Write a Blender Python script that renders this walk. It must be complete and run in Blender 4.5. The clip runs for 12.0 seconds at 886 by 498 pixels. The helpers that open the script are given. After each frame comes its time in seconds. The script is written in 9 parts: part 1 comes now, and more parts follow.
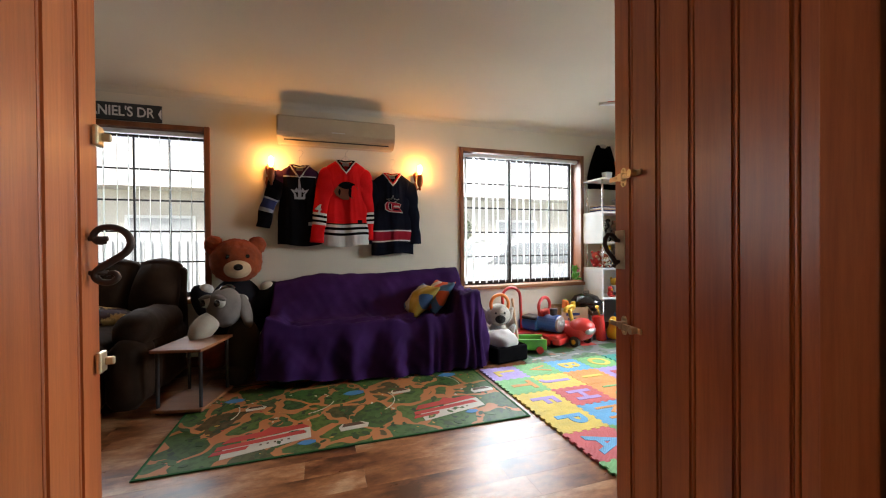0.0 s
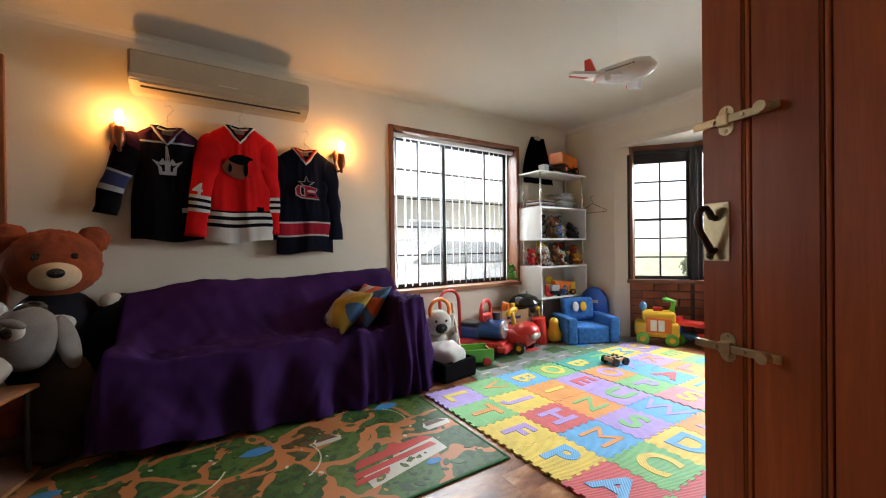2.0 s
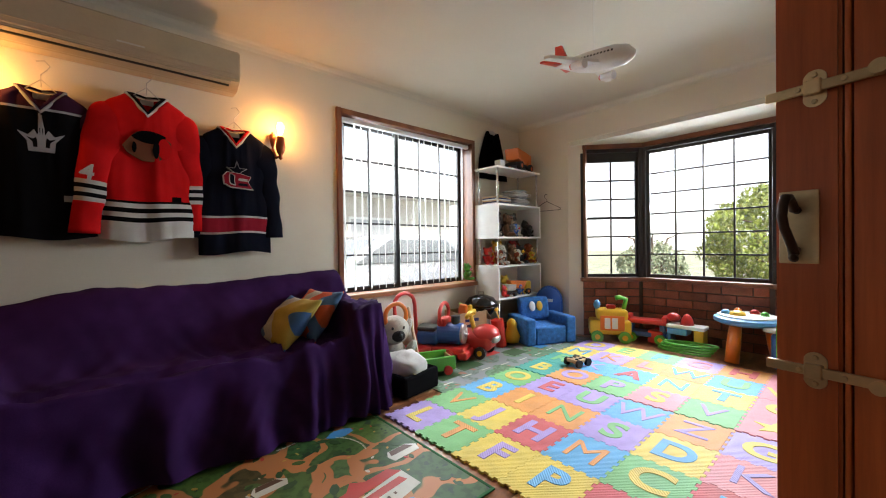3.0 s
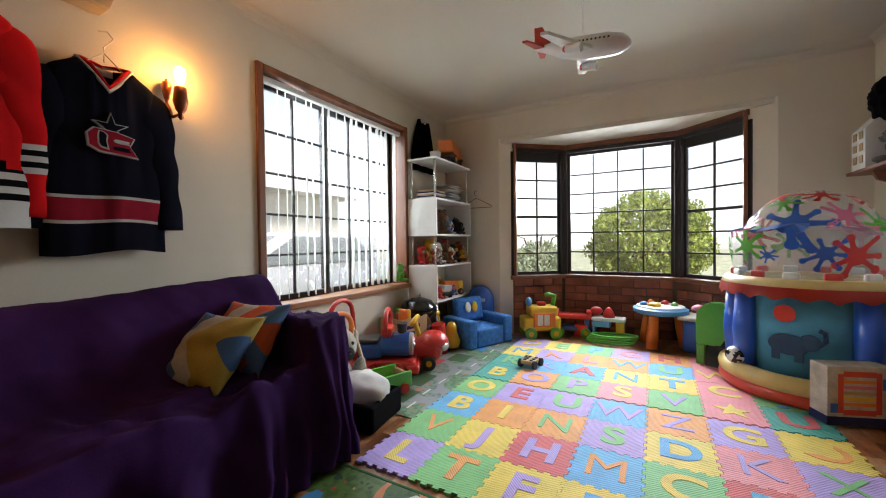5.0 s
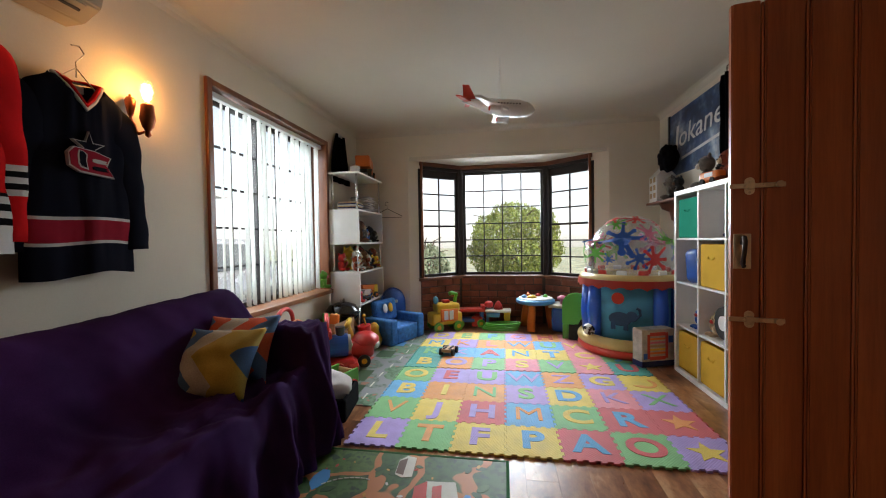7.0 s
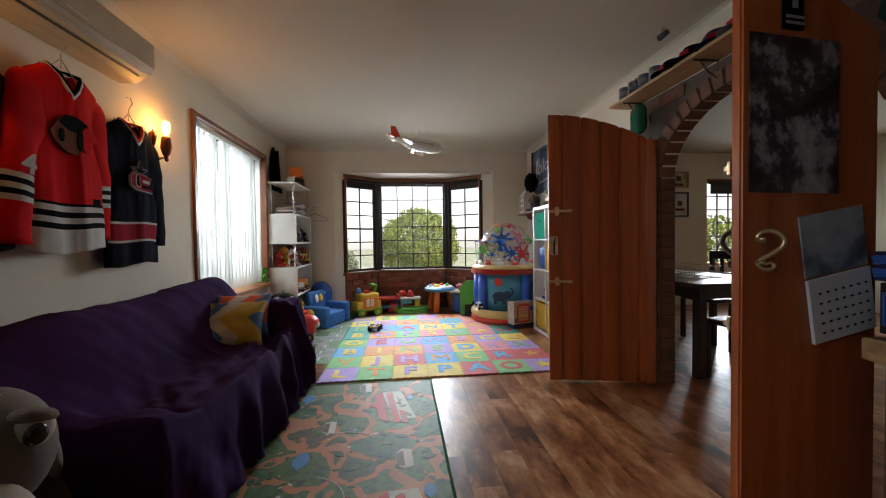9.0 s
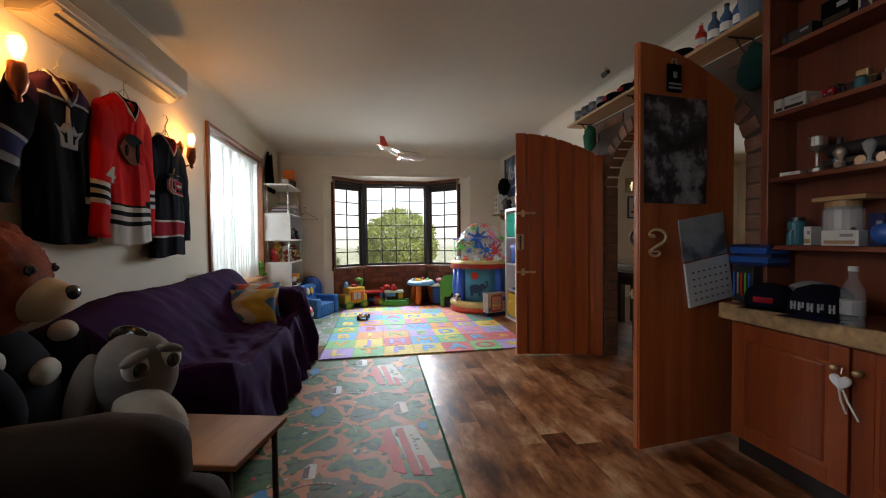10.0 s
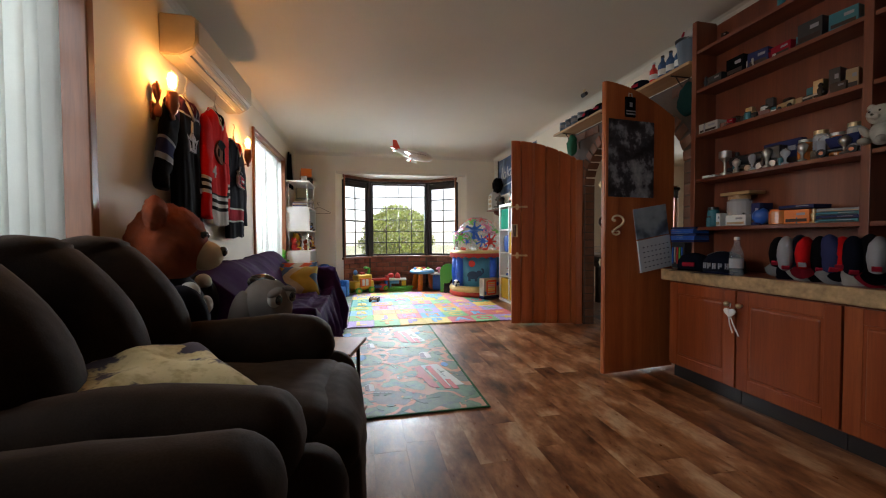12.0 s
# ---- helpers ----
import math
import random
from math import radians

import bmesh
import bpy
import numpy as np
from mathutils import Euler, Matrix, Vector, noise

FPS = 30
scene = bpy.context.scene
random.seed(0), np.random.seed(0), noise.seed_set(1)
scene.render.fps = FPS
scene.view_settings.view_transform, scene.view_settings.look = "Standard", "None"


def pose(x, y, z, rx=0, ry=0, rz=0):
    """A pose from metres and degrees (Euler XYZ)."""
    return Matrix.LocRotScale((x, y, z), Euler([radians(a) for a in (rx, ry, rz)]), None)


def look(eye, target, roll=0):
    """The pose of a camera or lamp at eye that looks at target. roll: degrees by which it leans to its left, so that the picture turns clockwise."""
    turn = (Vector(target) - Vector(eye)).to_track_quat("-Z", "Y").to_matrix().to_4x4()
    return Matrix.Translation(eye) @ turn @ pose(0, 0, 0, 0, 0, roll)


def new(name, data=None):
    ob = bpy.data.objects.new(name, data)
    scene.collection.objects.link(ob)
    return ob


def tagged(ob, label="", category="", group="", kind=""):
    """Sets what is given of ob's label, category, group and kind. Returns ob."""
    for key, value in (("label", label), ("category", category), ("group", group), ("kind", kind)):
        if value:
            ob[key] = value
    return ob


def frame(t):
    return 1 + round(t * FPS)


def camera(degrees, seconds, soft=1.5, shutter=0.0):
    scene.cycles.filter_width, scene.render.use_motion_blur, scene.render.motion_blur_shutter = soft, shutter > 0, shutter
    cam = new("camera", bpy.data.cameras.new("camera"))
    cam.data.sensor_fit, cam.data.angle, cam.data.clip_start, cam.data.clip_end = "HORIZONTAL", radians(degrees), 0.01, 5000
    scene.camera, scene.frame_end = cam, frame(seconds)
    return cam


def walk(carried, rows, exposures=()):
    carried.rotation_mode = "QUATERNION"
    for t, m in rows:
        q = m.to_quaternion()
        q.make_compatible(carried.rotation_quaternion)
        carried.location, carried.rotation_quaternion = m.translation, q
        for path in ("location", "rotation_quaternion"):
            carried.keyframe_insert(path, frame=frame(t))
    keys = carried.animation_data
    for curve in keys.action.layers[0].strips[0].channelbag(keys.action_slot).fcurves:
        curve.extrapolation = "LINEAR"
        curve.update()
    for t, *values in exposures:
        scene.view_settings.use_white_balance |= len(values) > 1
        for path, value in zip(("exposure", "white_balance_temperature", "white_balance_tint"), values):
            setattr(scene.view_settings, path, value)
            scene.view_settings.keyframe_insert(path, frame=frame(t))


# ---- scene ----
cam = camera(99.3, 12.0, soft=1.1)
PATH = [
    (0, (0.046, 0.764, 1.076), (0.656, 2.669, 1.06), -0.5),
    (0.5, (0.015, 0.944, 1.057), (0.688, 2.827, 1.046), -0.5),
    (1, (-0.016, 1.13, 1.022), (0.785, 2.962, 1.017), -0.3),
    (1.5, (0.007, 1.292, 1.04), (0.946, 3.058, 1.016), -0.6),
    (2, (0.04, 1.478, 1.028), (1.114, 3.165, 1.017), -0.7),
    (2.5, (0.053, 1.649, 1.039), (1.251, 3.251, 1.018), -0.7),
    (3, (0.082, 1.809, 1.032), (1.415, 3.3, 1.009), -0.8),
    (5, (0.008, 2.519, 1.022), (1.75, 3.502, 0.988), -0.7),
    (5.5, (-0.102, 2.662, 1.05), (1.718, 3.49, 1.008), -0.8),
    (6, (-0.237, 2.771, 1.076), (1.652, 3.425, 1.032), -0.9),
    (6.5, (-0.388, 2.808, 1.079), (1.554, 3.284, 1.046), -0.9),
    (7, (-0.611, 2.849, 1.122), (1.362, 3.173, 1.074), -0.9),
    (8.8, (-1.583, 3.031, 1.128), (0.409, 2.863, 1.065), -0.8),
    (9, (-1.685, 3.057, 1.112), (0.303, 2.84, 1.064), -0.8),
    (9.5, (-1.936, 3.094, 1.108), (0.04, 2.787, 1.059), -0.6),
    (10, (-2.204, 3.187, 1.092), (-0.234, 2.849, 1.039), -0.6),
    (10.5, (-2.446, 3.33, 1.056), (-0.475, 2.993, 1.003), -0.4),
    (11, (-2.605, 3.41, 1.026), (-0.635, 3.07, 0.979), -0.4),
    (11.5, (-2.75, 3.47, 0.993), (-0.784, 3.112, 0.934), -0.3),
    (12, (-2.853, 3.543, 0.978), (-0.896, 3.134, 0.92), -0.3),
]
walk(cam, [(t, look(eye, target, roll)) for t, eye, target, roll in PATH],
     exposures=[(0, 1.62), (1.5, 1.52), (3, 1.42), (5, 1.09), (7, 0.80), (9, 0.84), (10.5, 1.03), (12, 1.28)])

# ---------- light ----------
world = bpy.data.worlds.new("world")
scene.world = world
world.use_nodes = True
wn = world.node_tree
sky = wn.nodes.new("ShaderNodeTexSky")
sky.sky_type = 'NISHITA'
sky.sun_disc = False
sky.sun_elevation, sky.sun_rotation = radians(45), radians(235)
sky.air_density, sky.dust_density, sky.ozone_density = 1.0, 0.6, 1.0
haze = wn.nodes.new("ShaderNodeHueSaturation")
haze.inputs["Saturation"].default_value, haze.inputs["Value"].default_value = 0.4, 0.82
wn.links.new(sky.outputs[0], haze.inputs["Color"])
wn.links.new(haze.outputs[0], wn.nodes["Background"].inputs[0])
wn.nodes["Background"].inputs[1].default_value = 0.15

sun = new("sun", bpy.data.lights.new("sun", "SUN"))
sun.data.energy, sun.data.angle, sun.data.color = 4.2, radians(15), (1, 0.96, 0.9)
sun.matrix_world = look((-7, -5, 8), (0, 1, 0))


def window_light(name, place, target, w, h, watts):
    la = bpy.data.lights.new(name, "AREA")
    la.shape, la.size, la.size_y, la.energy, la.color = "RECTANGLE", w, h, watts, (0.86, 0.94, 1.0)
    la.spread = radians(120)
    ob = new(name, la)
    ob.matrix_world = look(place, target)
    return ob


window_light("bay_daylight", (4.95, 2.87, 1.9), (2.0, 2.75, 0.6), 1.5, 1.3, 70)
window_light("north_daylight", (2.31, 5.15, 1.7), (2.6, 3.2, 0.2), 1.4, 1.4, 31)
window_light("west_daylight", (-1.73, 5.15, 1.6), (-1.73, 2.2, 0.3), 1.4, 1.4, 9.5)
window_light("dining_daylight", (4.6, -2.45, 1.4), (0, -1.0, 0.9), 0.9, 1.3, 36)
for bx in (-0.403, 1.03):
    bulb_lamp = new("bulb_light", bpy.data.lights.new("bulb_light", "POINT"))
    bulb_lamp.data.energy, bulb_lamp.data.color, bulb_lamp.data.shadow_soft_size = 1.2, (1, 0.31, 0.04), 0.03
    bulb_lamp.location = (bx, 4.60, 1.885)


# ---------- materials ----------
def nodes_of(name):
    m = bpy.data.materials.new(name)
    m.use_nodes = True
    nt = m.node_tree
    return m, nt, nt.nodes["Principled BSDF"]


def ramp(nt, fac, stops):
    r = nt.nodes.new("ShaderNodeValToRGB")
    while len(r.color_ramp.elements) < len(stops):
        r.color_ramp.elements.new(0.5)
    for e, (p, c) in zip(r.color_ramp.elements, stops):
        e.position, e.color = p, (*c, 1)
    nt.links.new(fac, r.inputs[0])
    return r.outputs[0]


def tex_noise(nt, scale, detail=4, vec=None, rough=0.55):
    n = nt.nodes.new("ShaderNodeTexNoise")
    n.inputs["Scale"].default_value, n.inputs["Detail"].default_value, n.inputs["Roughness"].default_value = scale, detail, rough
    if vec is not None:
        nt.links.new(vec, n.inputs["Vector"])
    return n


def coords(nt, scale=(1, 1, 1), jitter=False):
    tc = nt.nodes.new("ShaderNodeTexCoord")
    mp = nt.nodes.new("ShaderNodeMapping")
    mp.inputs["Scale"].default_value = scale
    nt.links.new(tc.outputs["Object"], mp.inputs["Vector"])
    if jitter:
        oi = nt.nodes.new("ShaderNodeObjectInfo")
        ml = nt.nodes.new("ShaderNodeMath")
        ml.operation = "MULTIPLY"
        ml.inputs[1].default_value = 37.0
        nt.links.new(oi.outputs["Random"], ml.inputs[0])
        cb = nt.nodes.new("ShaderNodeCombineXYZ")
        for k in range(3):
            nt.links.new(ml.outputs[0], cb.inputs[k])
        nt.links.new(cb.outputs[0], mp.inputs["Location"])
    return mp.outputs[0]


def add_bump(nt, bsdf, height, strength=0.3, dist=0.01):
    b = nt.nodes.new("ShaderNodeBump")
    b.inputs["Strength"].default_value, b.inputs["Distance"].default_value = strength, dist
    nt.links.new(height, b.inputs["Height"])
    nt.links.new(b.outputs[0], bsdf.inputs["Normal"])


def mix(nt, fac, a, b, kind="MIX"):
    m = nt.nodes.new("ShaderNodeMix")
    m.data_type, m.blend_type = "RGBA", kind
    for sock, v in ((m.inputs[0], fac), (m.inputs[6], a), (m.inputs[7], b)):
        if isinstance(v, (int, float)):
            sock.default_value = v
        elif isinstance(v, tuple):
            sock.default_value = (*v, 1)
        else:
            nt.links.new(v, sock)
    return m.outputs[2]


def surf(name, col, rough=0.6, metal=0.0, var=0.2, scale=6, fine=80, bump=0.1, dist=0.004, sheen=0.0, coat=0.0):
    """A surface with broad blotches and fine grain."""
    m, nt, b = nodes_of(name)
    v = coords(nt, jitter=True)
    big, small = tex_noise(nt, scale, 3, v), tex_noise(nt, fine, 5, v)
    dark = tuple(c * (1 - var) for c in col)
    light = tuple(min(1, c * (1 + var)) for c in col)
    c1 = ramp(nt, big.outputs[0], [(0.3, dark), (0.7, light)])
    c2 = ramp(nt, small.outputs[0], [(0.35, (1 - var * 0.5,) * 3), (0.65, (1, 1, 1))])
    nt.links.new(mix(nt, 1.0, c1, c2, "MULTIPLY"), b.inputs["Base Color"])
    b.inputs["Roughness"].default_value, b.inputs["Metallic"].default_value = rough, metal
    rr = nt.nodes.new("ShaderNodeMapRange")
    rr.inputs[3].default_value, rr.inputs[4].default_value = max(0.02, rough - 0.08), min(1, rough + 0.1)
    nt.links.new(big.outputs[0], rr.inputs[0])
    nt.links.new(rr.outputs[0], b.inputs["Roughness"])
    if sheen:
        b.inputs["Sheen Weight"].default_value = sheen
    if coat:
        b.inputs["Coat Weight"].default_value = coat
    if bump:
        add_bump(nt, b, small.outputs[0], bump, dist)
    return m


def timber(name, cols, axis=2, rough=0.35, ring=9, coat=0.2, jitter=True):
    """Long grain along one axis: broad bands, fine streaks, pores."""
    m, nt, b = nodes_of(name)
    s = [14, 14, 14]
    s[axis] = 0.7
    v = coords(nt, tuple(s), jitter)
    n1, n2 = tex_noise(nt, 0.55, 5, v, 0.6), tex_noise(nt, ring, 8, v, 0.7)
    c1 = ramp(nt, n1.outputs[0], [(0.25, cols[0]), (0.5, cols[1]), (0.75, cols[2])])
    c2 = ramp(nt, n2.outputs[0], [(0.3, (0.72, 0.70, 0.68)), (0.6, (1, 1, 1))])
    nt.links.new(mix(nt, 0.8, c1, c2, "MULTIPLY"), b.inputs["Base Color"])
    b.inputs["Roughness"].default_value = rough
    b.inputs["Coat Weight"].default_value = coat
    b.inputs["Coat Roughness"].default_value = 0.25
    add_bump(nt, b, n2.outputs[0], 0.12, 0.002)
    return m


def plastic(name, col, rough=0.35):
    return surf(name, col, rough, var=0.07, scale=5, fine=60, bump=0.02, coat=0.15)


def fabric(name, col, var=0.18, weave=350, rough=0.95, sheen=0.0):
    m = surf(name, col, rough, var=var, scale=4, fine=weave, bump=0.25, dist=0.002)
    m.node_tree.nodes["Principled BSDF"].inputs["Specular IOR Level"].default_value = 0.06
    return m


def glow(name, col, strength):
    m, nt, b = nodes_of(name)
    b.inputs["Base Color"].default_value = (*col, 1)
    b.inputs["Emission Color"].default_value = (*col, 1)
    b.inputs["Emission Strength"].default_value = strength
    return m


def clear(name, col=(1, 1, 1), rough=0.0, alpha=None):
    m, nt, b = nodes_of(name)
    if alpha is None:
        b.inputs["Transmission Weight"].default_value = 1.0
        b.inputs["IOR"].default_value = 1.45
    else:
        b.inputs["Alpha"].default_value = alpha
    b.inputs["Base Color"].default_value = (*col, 1)
    b.inputs["Roughness"].default_value = rough
    return m


PLASTER = surf("cream_plaster", (0.68, 0.615, 0.50), 0.75, var=0.05, scale=1.5, fine=120, bump=0.12)
CEIL = surf("ceiling_paint", (0.60, 0.555, 0.465), 0.8, var=0.04, scale=1.2, fine=90, bump=0.08)
CEDAR = timber("cedar_varnish", [(0.26, 0.055, 0.014), (0.44, 0.115, 0.03), (0.58, 0.18, 0.055)], 2, 0.38)
CEDAR_X = timber("cedar_trim", [(0.09, 0.026, 0.010), (0.16, 0.05, 0.017), (0.23, 0.08, 0.028)], 0, 0.4)
WINDOWWOOD = timber("window_trim_timber", [(0.12, 0.035, 0.012), (0.21, 0.068, 0.022), (0.29, 0.105, 0.036)], 2, 0.4)
WINDOWSILL = timber("window_sill_timber", [(0.20, 0.075, 0.026), (0.31, 0.125, 0.045), (0.40, 0.18, 0.07)], 0, 0.4)
PINE = timber("pine_board", [(0.36, 0.20, 0.09), (0.46, 0.28, 0.13), (0.55, 0.36, 0.18)], 0, 0.5)
FLOORWOOD, fnt, fb = nodes_of("floor_plank")
fv = coords(fnt, (2.0, 4.2, 1), True)
fa, fc = tex_noise(fnt, 1.25, 6, fv, 0.62), tex_noise(fnt, 8, 7, fv, 0.7)
fcol = ramp(fnt, fa.outputs[0], [(0.34, (0.075, 0.025, 0.010)), (0.45, (0.22, 0.080, 0.030)), (0.55, (0.38, 0.165, 0.070)), (0.66, (0.56, 0.34, 0.19))])
fgr = ramp(fnt, fc.outputs[0], [(0.30, (0.58, 0.53, 0.50)), (0.6, (1, 1, 1))])
fnt.links.new(mix(fnt, 0.85, fcol, fgr, "MULTIPLY"), fb.inputs["Base Color"])
fb.inputs["Roughness"].default_value = 0.32
frr = fnt.nodes.new("ShaderNodeMapRange")
frr.inputs[3].default_value, frr.inputs[4].default_value = 0.20, 0.42
fnt.links.new(fc.outputs[0], frr.inputs[0])
fnt.links.new(frr.outputs[0], fb.inputs["Roughness"])
add_bump(fnt, fb, fc.outputs[0], 0.15, 0.002)
DARKMETAL = surf("dark_window_metal", (0.025, 0.022, 0.022), 0.45, 0.3, var=0.15)
BRASS = surf("worn_brass", (0.66, 0.54, 0.33), 0.32, 0.9, var=0.2, fine=60)
STEEL = surf("dull_steel", (0.55, 0.53, 0.50), 0.35, 0.9, var=0.15)
CHROME = surf("chrome_tube", (0.75, 0.75, 0.75), 0.12, 1.0, var=0.05, bump=0)
IRON = surf("dark_iron", (0.05, 0.032, 0.025), 0.5, 0.6, var=0.25)
WHITE = surf("white_laminate", (0.78, 0.78, 0.76), 0.4, var=0.04, bump=0.02)
BLACK = plastic("black_plastic", (0.02, 0.02, 0.022))
GLASS = clear("window_glass", (1, 1, 1), 0.0, alpha=0.04)
BLIND = surf("blind_fabric", (0.82, 0.83, 0.80), 0.8, var=0.04, fine=200, bump=0.1)
bnt = BLIND.node_tree
btr, bmx = bnt.nodes.new("ShaderNodeBsdfTranslucent"), bnt.nodes.new("ShaderNodeMixShader")
btr.inputs[0].default_value, bmx.inputs[0].default_value = (0.66, 0.70, 0.67, 1), 0.13
bnt.links.new(bnt.nodes["Principled BSDF"].outputs[0], bmx.inputs[1])
bnt.links.new(btr.outputs[0], bmx.inputs[2])
bnt.links.new(bmx.outputs[0], bnt.nodes["Material Output"].inputs[0])


# ---------- builders ----------
def part(name, bm, material, parent=None, label="", smooth=False, **tags):
    me = bpy.data.meshes.new(name)
    bm.normal_update()
    bm.to_mesh(me)
    bm.free()
    for m in (material if isinstance(material, (list, tuple)) else [material]):
        me.materials.append(m)
    if smooth:
        for p in me.polygons:
            p.use_smooth = True
    ob = new(name, me)
    if parent is not None:
        ob.parent = parent
    if label or tags:
        tagged(ob, label, **tags)
    return ob


def thing(name, x, y, z, rz=0, label="", category="", group="", kind=""):
    e = new(name)
    e.empty_display_size = 0.1
    e.matrix_world = pose(x, y, z, 0, 0, rz)
    return tagged(e, label, category, group, kind)


def box(bm, c, s, bevel=0.0, m=None, seg=2, mat=0):
    """A box with centre c and size s; bevelled edges; m turns it."""
    r = bmesh.ops.create_cube(bm, size=1)
    vs = r["verts"]
    for v in vs:
        v.co = Vector((v.co.x * s[0], v.co.y * s[1], v.co.z * s[2]))
    fs = list({f for v in vs for f in v.link_faces})
    if bevel:
        es = list({e for v in vs for e in v.link_edges})
        br = bmesh.ops.bevel(bm, geom=es, offset=min(bevel, min(s) * 0.45), segments=seg, affect="EDGES", profile=0.5)
        vs = list({v for f in br["faces"] for v in f.verts} | {v for v in vs if v.is_valid})
        fs = list({f for v in vs for f in v.link_faces})
    for v in vs:
        v.co = (m @ v.co if m else v.co) + Vector(c)
    for f in fs:
        f.material_index = mat
    return vs


def slab(bm, x0, x1, y0, y1, z0, z1, bevel=0.0, mat=0, seg=2):
    return box(bm, ((x0 + x1) / 2, (y0 + y1) / 2, (z0 + z1) / 2), (x1 - x0, y1 - y0, z1 - z0), bevel, None, seg, mat)


def rod(bm, p0, p1, r0, r1=None, seg=12, mat=0):
    p0, p1 = Vector(p0), Vector(p1)
    d = p1 - p0
    q = d.to_track_quat("Z", "Y").to_matrix().to_4x4()
    r = bmesh.ops.create_cone(bm, cap_ends=True, segments=seg, radius1=r0, radius2=r0 if r1 is None else r1, depth=d.length,
                              matrix=Matrix.Translation((p0 + p1) / 2) @ q)
    for v in r["verts"]:
        for f in v.link_faces:
            f.material_index = mat
    return r["verts"]


def ball(bm, c, r, u=16, v=10, m=None, mat=0):
    r = (r, r, r) if isinstance(r, (int, float)) else r
    res = bmesh.ops.create_uvsphere(bm, u_segments=u, v_segments=v, radius=1)
    for w in res["verts"]:
        co = Vector((w.co.x * r[0], w.co.y * r[1], w.co.z * r[2]))
        w.co = (m @ co if m else co) + Vector(c)
        for f in w.link_faces:
            f.material_index = mat
    return res["verts"]


def tube(bm, pts, r, seg=8, mat=0, closed=False):
    """A round bar along a line of points."""
    pts = [Vector(p) for p in pts]
    n = len(pts)
    rings = []
    for i, p in enumerate(pts):
        a = pts[(i - 1) % n] if closed or i else p
        b = pts[(i + 1) % n] if closed or i < n - 1 else p
        q = (b - a).to_track_quat("Z", "Y")
        rad = r[i] if isinstance(r, (list, tuple)) else r
        rings.append([bm.verts.new(p + q @ Vector((rad * math.cos(2 * math.pi * k / seg), rad * math.sin(2 * math.pi * k / seg), 0))) for k in range(seg)])
    for i in range(n if closed else n - 1):
        a, b = rings[i], rings[(i + 1) % n]
        best = min(range(seg), key=lambda s: (a[0].co - b[s].co).length)
        for k in range(seg):
            f = bm.faces.new((a[k], a[(k + 1) % seg], b[(k + 1 + best) % seg], b[(k + best) % seg]))
            f.material_index = mat
    if not closed:
        for ring in (rings[0][::-1], rings[-1]):
            f = bm.faces.new(ring)
            f.material_index = mat


def lathe(bm, prof, c=(0, 0, 0), seg=20, m=None, mat=0):
    """A turned body from (radius, height) pairs."""
    rings = []
    for r, z in prof:
        ring = []
        for k in range(seg):
            co = Vector((r * math.cos(2 * math.pi * k / seg), r * math.sin(2 * math.pi * k / seg), z))
            ring.append(bm.verts.new((m @ co if m else co) + Vector(c)))
        rings.append(ring)
    for a, b in zip(rings, rings[1:]):
        for k in range(seg):
            f = bm.faces.new((a[k], a[(k + 1) % seg], b[(k + 1) % seg], b[k]))
            f.material_index = mat
    for ring in (rings[0][::-1], rings[-1]):
        f = bm.faces.new(ring)
        f.material_index = mat


def prism(bm, poly, depth, m=None, mat=0):
    """A flat outline (x, z) with thickness depth along y, turned by m."""
    a = [bm.verts.new(Vector((x, 0, z))) for x, z in poly]
    b = [bm.verts.new(Vector((x, depth, z))) for x, z in poly]
    n = len(poly)
    fs = [bm.faces.new(a[::-1]), bm.faces.new(b)]
    fs += [bm.faces.new((a[i], a[(i + 1) % n], b[(i + 1) % n], b[i])) for i in range(n)]
    for f in fs:
        f.material_index = mat
    if m:
        for v in a + b:
            v.co = m @ v.co
    bmesh.ops.recalc_face_normals(bm, faces=fs)
    return a + b


def pillow_shape(bm, w, h, t, m=None, nx=20, ny=20, pinch=0.12, mat=0, wob=0.0):
    """A stuffed cushion: two bulged sheets that meet at the seam."""
    def sheet(sign):
        g = []
        for j in range(ny + 1):
            row = []
            for i in range(nx + 1):
                u, v = 2 * i / nx - 1, 2 * j / ny - 1
                bulge = max(0, (1 - abs(u) ** 3.0)) ** 0.55 * max(0, (1 - abs(v) ** 3.0)) ** 0.55
                px = u * w / 2 * (1 - pinch * (1 - v * v))
                py = v * h / 2 * (1 - pinch * (1 - u * u))
                co = Vector((px, py, sign * t / 2 * bulge))
                co.z += wob * noise.noise(Vector((u * 2.2, v * 2.2, sign * 3.0))) * bulge
                row.append(bm.verts.new(m @ co if m else co))
            g.append(row)
        for j in range(ny):
            for i in range(nx):
                q = (g[j][i], g[j][i + 1], g[j + 1][i + 1], g[j + 1][i])
                f = bm.faces.new(q if sign > 0 else q[::-1])
                f.material_index = mat
        return g
    sheet(1)
    sheet(-1)
    bmesh.ops.remove_doubles(bm, verts=bm.verts[:], dist=0.0005)


